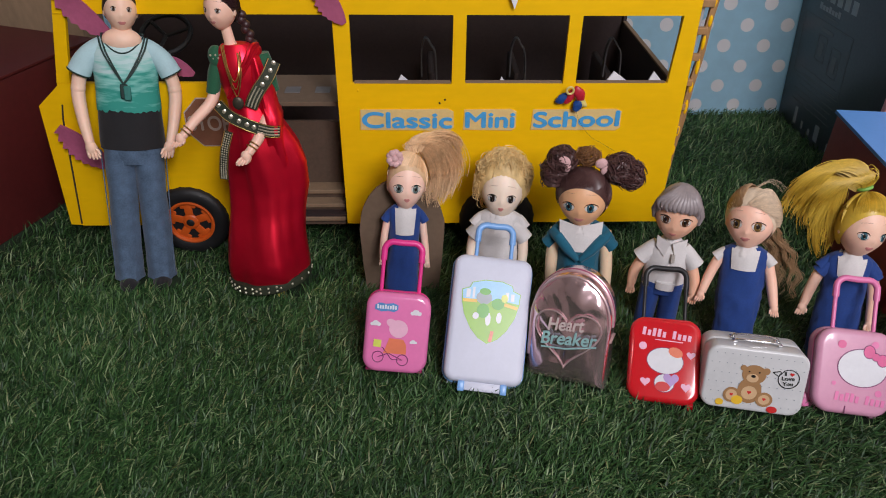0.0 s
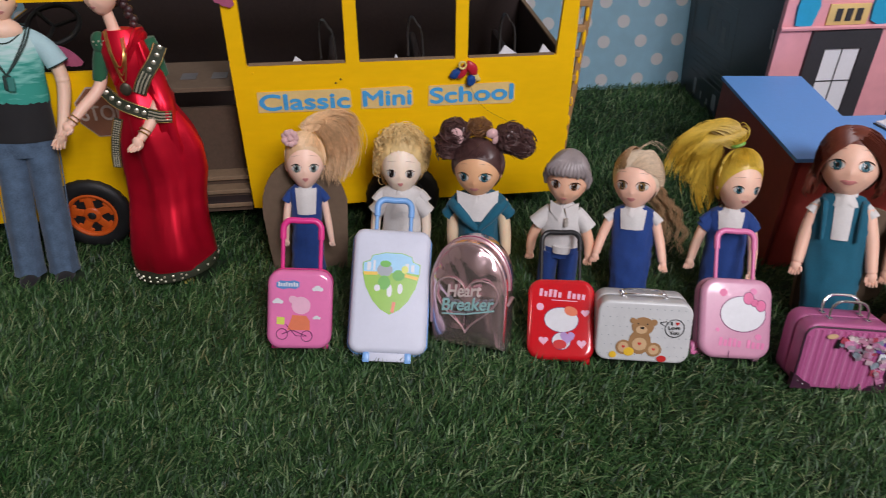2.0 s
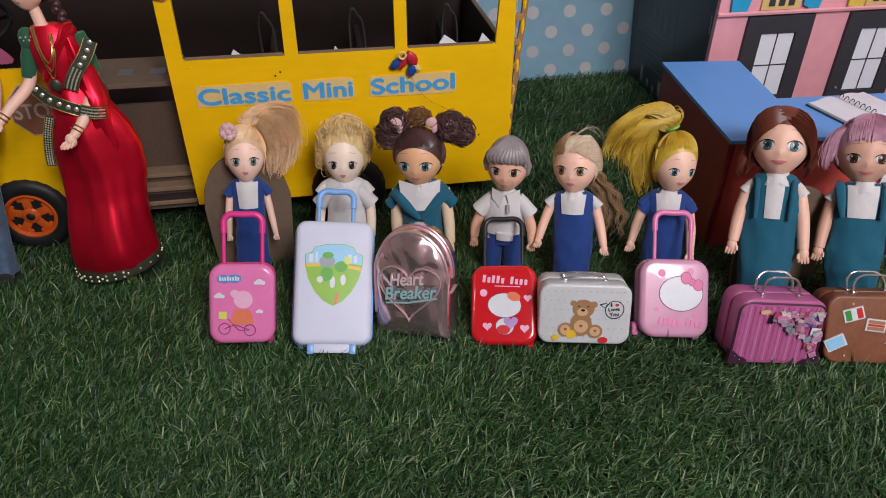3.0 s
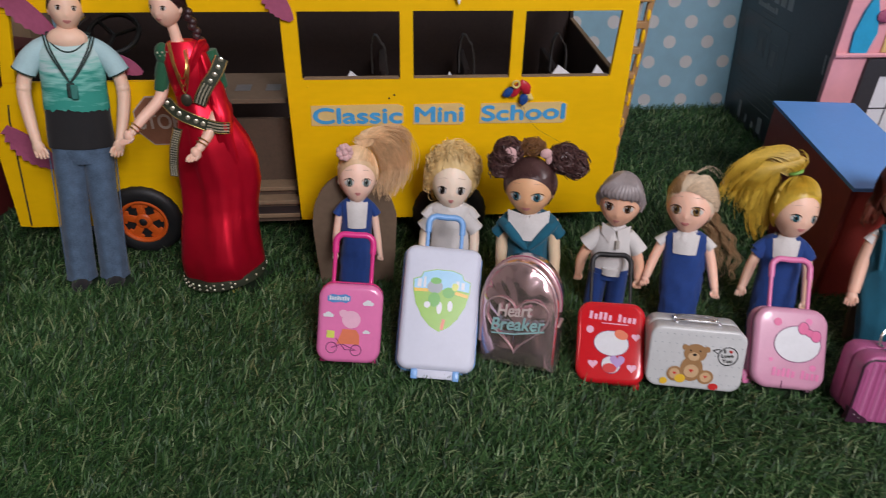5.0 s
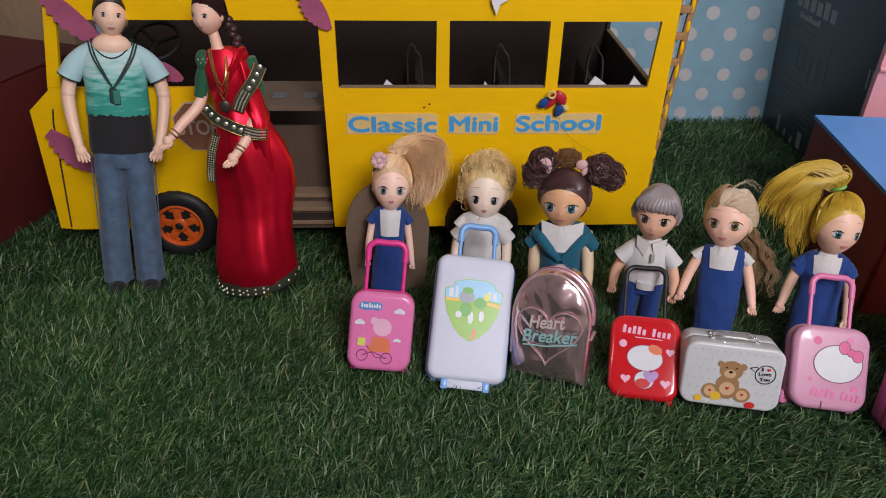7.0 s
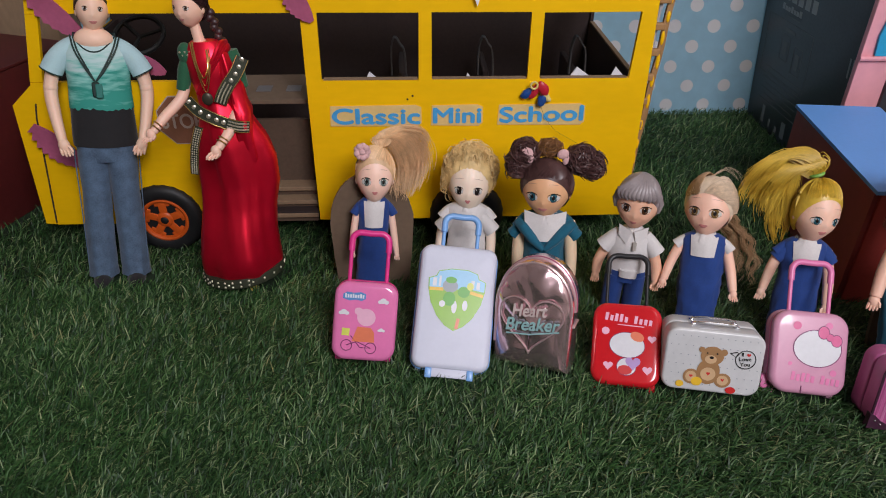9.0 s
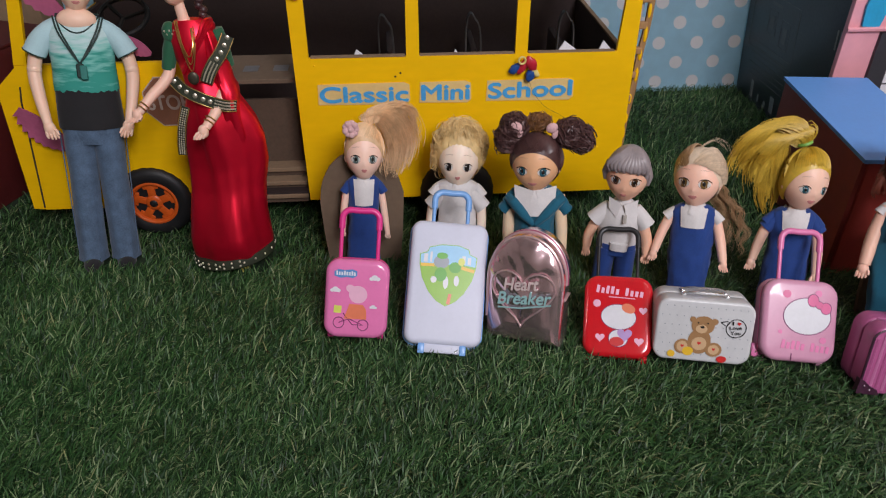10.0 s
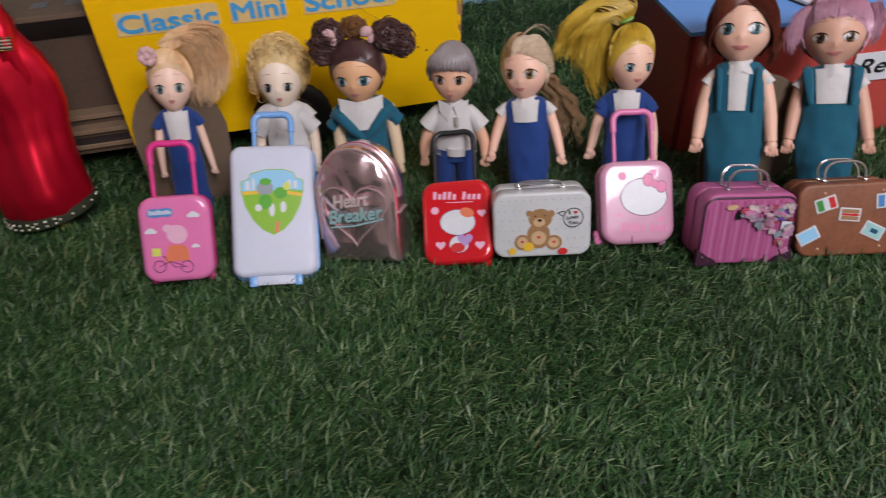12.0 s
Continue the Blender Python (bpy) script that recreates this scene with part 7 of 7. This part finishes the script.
on_face(c, "print_patch", heart(0.0061, 0.023, 0.0065), INK["lilac"], F - 0.0006)
on_face(c, "print_patch", oval(-0.0185, 0.05, 0.0034, 0.0034, 14), INK["pale_pink"], F)
for x, z, r in ((0.0215, 0.0452, 0.0037), (-0.015, 0.0195, 0.0042), (0.0185, 0.0176, 0.0042)):
    on_face(c, "heart_patch", heart(x, z, r), INK["pale_pink"], F)


# 5: white tin lunch case with a bear print as plain ovals
def lunch_tin(name, m, w, h, d, r, material, label, cat="toy suitcase"):
    t = thing(name, m, label, cat, "row of toy suitcases")
    part("front_half", shell(bmesh.new(), w, h, d * 0.5, r, 0.0025, 0, 0.001), material, t)
    part("back_half", shell(bmesh.new(), w, h, d * 0.49, r, 0.0025, d * 0.51, 0.001), material, t)
    return t


def wire_handle(t, w, z, y, h, lean=0.0):
    pts = [(-w / 2, y, z - 0.002)] + [(x, y + lean * (zz - z) / h, zz) for x, zz in arc(-w * 0.18, z + h * 0.35, w * 0.32, h * 0.65, 180, 90, 9)] + [(x, y + lean * (zz - z) / h, zz) for x, zz in arc(w * 0.18, z + h * 0.35, w * 0.32, h * 0.65, 90, 0, 9)] + [(w / 2, y, z - 0.002)]
    part("wire_handle", tube(bmesh.new(), pts, 0.0011, 8), STEEL, t, "bent steel wire handle")
    for x in (-w / 2, w / 2):
        part("handle_mount", box(bmesh.new(), x - 0.002, x + 0.002, y - 0.003, y + 0.003, z - 0.0005, z + 0.001, 0.0004), STEEL, t)


c = lunch_tin("toy_lunch_tin", pose(0.338, 0.432, 0.019, -19, -0.2, -12), 0.0805, 0.0555, 0.037, 0.0105, WHITE_TIN, "white speckled tin lunch case with wire handles")
wire_handle(c, 0.036, 0.057, 0.0135, 0.0035, -0.005)
wire_handle(c, 0.036, 0.057, 0.0225, 0.0045, -0.003)
F = -0.0004
rr = random.Random(8)
for j in range(6):
    for i in range(13):
        x, z = -0.036 + 0.006 * i + 0.003 * (j % 2), 0.008 + 0.0085 * j
        if abs(x) < 0.0365:
            on_face(c, "speck", oval(x, z, 0.0005, 0.0005, 6), INK["grey"], F + 0.0002)
for step, (cx, cz, rx, rz, k) in enumerate(((-0.001, 0.022, 0.0095, 0.0115, "tan"), (0.0005, 0.0365, 0.0095, 0.0085, "tan"), (0.0095, 0.0405, 0.003, 0.003, "tan"), (-0.0085, 0.0415, 0.0025, 0.0025, "tan"), (-0.0145, 0.0165, 0.0065, 0.0068, "tan"), (0.0115, 0.0155, 0.0068, 0.0065, "tan"), (-0.001, 0.02, 0.0062, 0.006, "cream"), (-0.0145, 0.0165, 0.0045, 0.0048, "cream"), (0.0115, 0.0155, 0.0046, 0.0044, "cream"), (-0.0005, 0.0335, 0.0048, 0.0038, "cream"), (-0.0095, 0.0125, 0.0045, 0.004, "gold"), (-0.023, 0.009, 0.0032, 0.003, "gold"), (0.019, 0.0075, 0.0042, 0.003, "red"), (0.0, 0.0352, 0.0018, 0.0012, "black"), (-0.0038, 0.039, 0.0007, 0.0007, "black"), (0.0042, 0.039, 0.0007, 0.0007, "black"))):
    on_face(c, "print_oval", oval(cx - 0.002, cz - 0.002, rx, rz, 20), INK[k], F - 0.00012 * step)
for x, z, r in ((-0.001, 0.0205, 0.0017), (-0.0145, 0.017, 0.0015), (0.0115, 0.016, 0.0015)):
    on_face(c, "heart_patch", heart(x - 0.002, z - 0.002, r, 14), INK["red"], F - 0.0012)
line(c, "bubble_line", [(0.0125, 0.0385), (0.018, 0.04)] + [(x, z) for x, z in oval(0.0255, 0.0341, 0.008, 0.0082, 22, 140)] + [(0.0175, 0.0355), (0.0125, 0.0385)], 0.00045, F, INK["black"])
for k, (word, x, z, w) in enumerate((("I", 0.022, 0.0372, 0.0012), ("Love", 0.0202, 0.0328, 0.0098), ("You", 0.0215, 0.0282, 0.008))):
    lettering("bubble_words", word, 0.0048, w, INK["black"], Matrix.Translation((x, F - 0.0004, z)) @ pose(0, 0, 0, 0, -6, 0), c, bold=0.00005, depth=0.0001)
on_face(c, "heart_patch", heart(0.0275, 0.0387, 0.0017, 14), INK["red"], F - 0.0003)

# 6: baby pink case
c = trolley("toy_trolley_case", pose(0.4229, 0.4263, 0.0156, -35.5, 1.7, -9.5), 0.0632, 0.0712, 0.024, 0.0145, BABY_PINK, BABY_PINK, "baby-pink plastic toy trolley case with printed oval", (-0.0143, 0.0193, 0.1175, 0.0022), ROSE_PL, seam=ROSE_PL)
part("wheel_guard", box(bmesh.new(), -0.0355, -0.028, 0.012, 0.022, 0.003, 0.016, 0.003), ROSE_PL, c)
F = -0.0007
on_face(c, "print_outline", oval(0.005, 0.0432, 0.0203, 0.0163, 28), INK["plum"], F)
on_face(c, "print_patch", oval(0.005, 0.0432, 0.0195, 0.0155, 28), INK["white"], F - 0.0003, "plain white oval patch")
for dx, dz, rx, rz in ((0.0093, 0.0573, 0.0044, 0.0052), (0.0203, 0.0512, 0.0042, 0.0048), (0.0148, 0.0536, 0.003, 0.003)):
    on_face(c, "print_patch", oval(dx, dz, rx + 0.0006, rz + 0.0006, 16), INK["plum"], F - 0.0005)
    on_face(c, "print_patch", oval(dx, dz, rx, rz, 16), INK["rose"], F - 0.0008)
for x, z, r in ((-0.0129, 0.0615, 0.0035), (0.0135, 0.0635, 0.003), (-0.0165, 0.0285, 0.0018), (0.0195, 0.0235, 0.0028)):
    on_face(c, "print_dot", oval(x, z, r, r, 16), INK["rose"] if r > 0.003 else ROSE_PL, F + 0.0001)
for k in range(10):
    if k != 5:
        on_face(c, "print_bar", rect(-0.0148 + 0.0041 * k, -0.012 + 0.0041 * k, 0.0145 - 0.0002 * k, 0.0202 - 0.0002 * k + (0.0018 if k in (0, 2, 3, 6) else 0), -8), ROSE_PL, F)
line(c, "scratch", [(-0.006, 0.004), (-0.0058, 0.0105)], 0.0004, F - 0.0002, INK["plum"])

# 7: orchid tin with ribs and stickers
c = lunch_tin("toy_suitcase_tin", pose(0.497, 0.389, 0.01, -15, 4.5, -7.5), 0.0785, 0.061, 0.035, 0.0115, PURPLE_TIN, "orchid-pink ribbed toy suitcase tin with stickers")
wire_handle(c, 0.033, 0.0625, 0.011, 0.0155, 0.001)
wire_handle(c, 0.033, 0.0625, 0.0225, 0.0155, 0.004)
part("front_rim", tube(bmesh.new(), [(x, 0.0004, z) for x, z in [(-0.0385, 0.006), (-0.0385, 0.04)] + arc(-0.0295, 0.0495, 0.009, 0.009, 180, 90, 7) + arc(0.0295, 0.0495, 0.009, 0.009, 90, 0, 7) + [(0.0385, 0.04), (0.0385, 0.006)]], 0.0011, 6), PURPLE_DK, c)
for k in range(15):
    x = -0.035 + 0.005 * k
    hgt = 0.056 - (0.006 if k in (0, 14) else 0)
    part("rib", tube(bmesh.new(), [(x, 0.0005, 0.005), (x, 0.0003, hgt)], 0.0015, 6), PURPLE_RIB if k % 2 else PURPLE_TIN, c)
for s in (-1, 1):
    bm = bmesh.new()
    prism(bm, [(s * 0.041, 0.001), (s * 0.022, 0.001), (s * 0.0245, 0.0055), (s * 0.031, 0.0085), (s * 0.036, 0.0125), (s * 0.0405, 0.014)][:: (1 if s < 0 else -1)], -0.0018, 0.004)
    bmesh.ops.recalc_face_normals(bm, faces=bm.faces[:])
    corner = part("corner_guard", bm, PURPLE_DK, c, smooth=False)
    for x, z in ((s * 0.036, 0.0085), (s * 0.031, 0.0055)):
        bm = bmesh.new()
        ball(bm, (x, -0.002, z), (0.0009, 0.0007, 0.0009), u=8, v=6)
        part("rivet", bm, STEEL, corner)
rr = random.Random(21)
TIN_PRINT = [mat("sticker_print", q, 0.3, vary=0.5, size=0.003, bump=0, fine=0.0008) for q in ((0.55, 0.4, 0.45), (0.4, 0.18, 0.26), (0.55, 0.22, 0.38), (0.3, 0.25, 0.3), (0.6, 0.5, 0.5), (0.4, 0.06, 0.1), (0.25, 0.3, 0.35), (0.5, 0.25, 0.4))]
part("sticker", prism(bmesh.new(), oval(-0.017, 0.0515, 0.0048, 0.0022, 14, 8), -0.0024, -0.0019), INK["cream"], c, smooth=False)
part("sticker", prism(bmesh.new(), rect(-0.0125, -0.0085, 0.041, 0.049, -8), -0.0024, -0.0019), INK["black"], c, smooth=False)
part("sticker", prism(bmesh.new(), rect(0.0235, 0.031, 0.039, 0.049, -12), -0.0024, -0.0019), INK["violet"], c, smooth=False)
part("sticker", prism(bmesh.new(), rect(0.027, 0.0355, 0.031, 0.0385, -4), -0.0024, -0.0019), INK["white"], c, smooth=False)
for k in range(110):
    x, z = rr.uniform(-0.01, 0.0355), rr.uniform(0.012, 0.0525)
    if z < 0.046 - 0.85 * (x + 0.008):
        continue
    w, h = rr.uniform(0.0018, 0.0042), rr.uniform(0.0012, 0.003)
    shape = oval(x, z, w, h, 12) if k % 3 == 0 else rect(x - w, x + w, z - h, z + h, rr.uniform(-35, 35))
    part("sticker", prism(bmesh.new(), shape, -0.0022 - 0.00002 * k, -0.0019), TIN_PRINT[k % 8], c, smooth=False)
part("lid_line", box(bmesh.new(), -0.03, 0.03, 0.0172, 0.0178, 0.0615, 0.0624), PURPLE_RIB, c, smooth=False)

# 8: brown tin with stamps
c = lunch_tin("toy_suitcase_tin", pose(0.5823, 0.3725, 0.012, -25, -1, -13), 0.083, 0.061, 0.035, 0.0115, BROWN_TIN, "brown leather-look toy suitcase tin with stamps")
wire_handle(c, 0.033, 0.0625, 0.011, 0.0155, 0.001)
wire_handle(c, 0.033, 0.0625, 0.0225, 0.0155, 0.004)
part("lid_line", box(bmesh.new(), -0.03, 0.03, 0.0172, 0.0178, 0.0615, 0.0624), INK["tan"], c, smooth=False)


def stamp(x, z, w, h, tilt, fields):
    tooth = []
    n = 9
    for k in range(n):
        for ax in (0, 0.5):
            tooth.append((-w / 2 + w * (k + ax) / n, -h / 2 + (0.0006 if ax else 0)))
    m = 6
    for k in range(m):
        for ax in (0, 0.5):
            tooth.append((w / 2 - (0.0006 if ax else 0), -h / 2 + h * (k + ax) / m))
    full = tooth + [(-a, -b_) for a, b_ in tooth]
    cs, sn = math.cos(radians(tilt)), math.sin(radians(tilt))
    turn = lambda q: [(x + cs * a - sn * b_, z + sn * a + cs * b_) for a, b_ in q]
    b = bmesh.new()
    prism(b, turn(full), -0.0009, 0.0004)
    s = part("stamp", b, INK["white"], c, "toothed paper stamp", smooth=False)
    for x0, x1, z0, z1, k in fields:
        b = bmesh.new()
        prism(b, turn([(x0 * w, z0 * h), (x1 * w, z0 * h), (x1 * w, z1 * h), (x0 * w, z1 * h)]), -0.0014, -0.001)
        part("stamp_field", b, INK[k], s, smooth=False)


stamp(-0.0195, 0.0455, 0.018, 0.012, 17, [(-0.4, -0.14, -0.38, 0.38, "green"), (-0.13, 0.13, -0.38, 0.38, "white"), (0.14, 0.4, -0.38, 0.38, "red")])
stamp(0.0, 0.036, 0.0175, 0.0115, -6, [(-0.4, 0.4, -0.38, -0.12, "tan"), (-0.4, 0.4, -0.08, 0.08, "red"), (-0.4, 0.4, 0.12, 0.38, "tan")])
stamp(0.029, 0.0465, 0.018, 0.0125, 4, [(-0.4, -0.14, -0.38, 0.38, "blue"), (-0.13, 0.13, -0.38, 0.38, "white"), (0.14, 0.4, -0.38, 0.38, "red")])
stamp(-0.0325, 0.0195, 0.018, 0.012, 27, [(-0.4, 0.4, -0.38, 0.38, "sky")])
stamp(0.0195, 0.0215, 0.018, 0.0125, -27, [(-0.4, 0.4, -0.38, 0.38, "mint"), (-0.15, 0.2, -0.15, 0.15, "navy")])
for x, z in ((-0.021, 0.0545), (0.0255, 0.055), (-0.024, 0.008), (0.0255, 0.0085)):
    bm = bmesh.new()
    ball(bm, (x, -0.0004, z), (0.0011, 0.0007, 0.0011), u=8, v=6)
    part("rivet", bm, INK["cream"], c)

# ---- artificial turf: bent blades, thick where the camera is near ----
KEEP_OUT = [  # centre x, y, half width, half depth, turn in degrees
    (0.0404, 0.505, 0.027, 0.018, -2), (0.1175, 0.498, 0.034, 0.026, -5), (0.1975, 0.492, 0.034, 0.018, -24), (0.274, 0.47, 0.029, 0.024, -15), (0.341, 0.452, 0.039, 0.018, -12),
    (0.426, 0.45, 0.03, 0.02, -10), (0.5, 0.408, 0.039, 0.018, -8), (0.587, 0.392, 0.04, 0.018, -13), (-0.0883, 0.6315, 0.034, 0.026, 0), (-0.245, 0.637, 0.016, 0.016, 0), (-0.207, 0.637, 0.016, 0.016, 0),
    (0.0442, 0.596, 0.015, 0.01, 0), (0.1404, 0.6075, 0.018, 0.012, 0), (0.2185, 0.571, 0.02, 0.014, 0), (0.2948, 0.56, 0.019, 0.011, 0), (0.356, 0.518, 0.02, 0.014, 0), (0.4457, 0.51, 0.024, 0.016, 0), (0.52, 0.45, 0.024, 0.016, 0), (0.6034, 0.4335, 0.025, 0.016, 0),
    (0.77, 0.95, 0.125, 0.135, 0), (1.0, 0.79, 0.4, 0.02, 0), (0.58, 0.67, 0.04, 0.1, -6), (0.75, 0.6, 0.19, 0.04, -4), (-0.5, 0.77, 0.11, 0.16, -20), (0.0, 1.2, 1.2, 0.115, 0)]


def turf(x0, x1, y0, y1, count, length, width, seed):
    g = np.random.default_rng(seed)
    n = int(count)
    x, y = g.uniform(x0, x1, n), g.uniform(y0, y1, n)
    ok = np.ones(n, bool)
    for cx, cy, hw, hd, turn in KEEP_OUT:
        c, s = math.cos(radians(turn)), math.sin(radians(turn))
        u, v = (x - cx) * c + (y - cy) * s, -(x - cx) * s + (y - cy) * c
        ok &= ~((np.abs(u) < hw) & (np.abs(v) < hd))
    x, y = x[ok], y[ok]
    n = len(x)
    swirl = 1.3 * np.sin(x * 9.0 + 2.0 * np.sin(y * 7.0)) + 1.1 * np.cos(y * 11.0 - x * 5.0)
    head = 0.6 * swirl + g.normal(0, 1.1, n) + 0.5
    ln = length * g.uniform(0.55, 1.25, n)
    wd = width * g.uniform(0.7, 1.3, n)
    lean = np.clip(g.normal(0.85, 0.33, n), 0.1, 1.45)
    bend = g.uniform(0.0, 0.35, n)
    dx, dy = np.cos(head), np.sin(head)
    tw = head + np.pi / 2 + g.normal(0, 0.5, n)
    sx, sy = np.cos(tw), np.sin(tw)
    pts = []
    for t, w in ((0.0, 0.9), (0.4, 1.0), (0.75, 0.75), (1.0, 0.0)):
        ang = lean * (0.35 + 0.65 * t) + bend * t * t
        r, z = ln * t * np.sin(np.minimum(ang, 1.5)), ln * t * np.cos(np.minimum(ang, 1.5))
        px, py = x + dx * r, y + dy * r
        if w:
            pts.append(np.stack([px - sx * wd * w / 2, py - sy * wd * w / 2, z], 1))
            pts.append(np.stack([px + sx * wd * w / 2, py + sy * wd * w / 2, z + 0.15 * wd], 1))
        else:
            pts.append(np.stack([px, py, z], 1))
    co = np.stack(pts, 1).reshape(-1, 3)
    base = np.arange(n)[:, None] * 7
    quads = np.concatenate([base + [0, 1, 3, 2], base + [2, 3, 5, 4]], 1).reshape(-1, 4)
    tris = base + [4, 5, 6]
    return co, quads, tris


def turf_mesh(pieces):
    """All the blades as one sheet of turf."""
    start, cos, qs, ts = 0, [], [], []
    for co, quads, tris in pieces:
        cos.append(co)
        qs.append(quads + start)
        ts.append(tris + start)
        start += len(co)
    co, quads, tris = np.concatenate(cos), np.concatenate(qs), np.concatenate(ts)
    me = bpy.data.meshes.new("turf_grass")
    me.vertices.add(len(co))
    me.vertices.foreach_set("co", co.astype(np.float32).ravel())
    loops = np.concatenate([quads.ravel(), tris.ravel()])
    me.loops.add(len(loops))
    me.loops.foreach_set("vertex_index", loops.astype(np.int32))
    starts = np.concatenate([np.arange(len(quads)) * 4, len(quads) * 4 + np.arange(len(tris)) * 3])
    me.polygons.add(len(starts))
    me.polygons.foreach_set("loop_start", starts.astype(np.int32))
    me.update(calc_edges=True)
    me.validate()
    me.materials.append(BLADE)
    return tagged(new("turf_grass", me), "dark green artificial turf with bent plastic blades", "artificial turf", kind="stuff")


turf_mesh([
    turf(-0.4, 0.78, 0.14, 0.62, 190000, 0.0205, 0.00115, 1),
    turf(-0.75, 1.15, 0.62, 1.09, 105000, 0.016, 0.0011, 2),
    turf(0.78, 1.2, 0.1, 0.62, 20000, 0.0185, 0.0013, 3),
    turf(-0.75, -0.4, 0.2, 0.62, 16000, 0.0185, 0.0013, 4),
    turf(-0.9, 1.3, -0.5, 0.14, 14000, 0.02, 0.003, 5)])
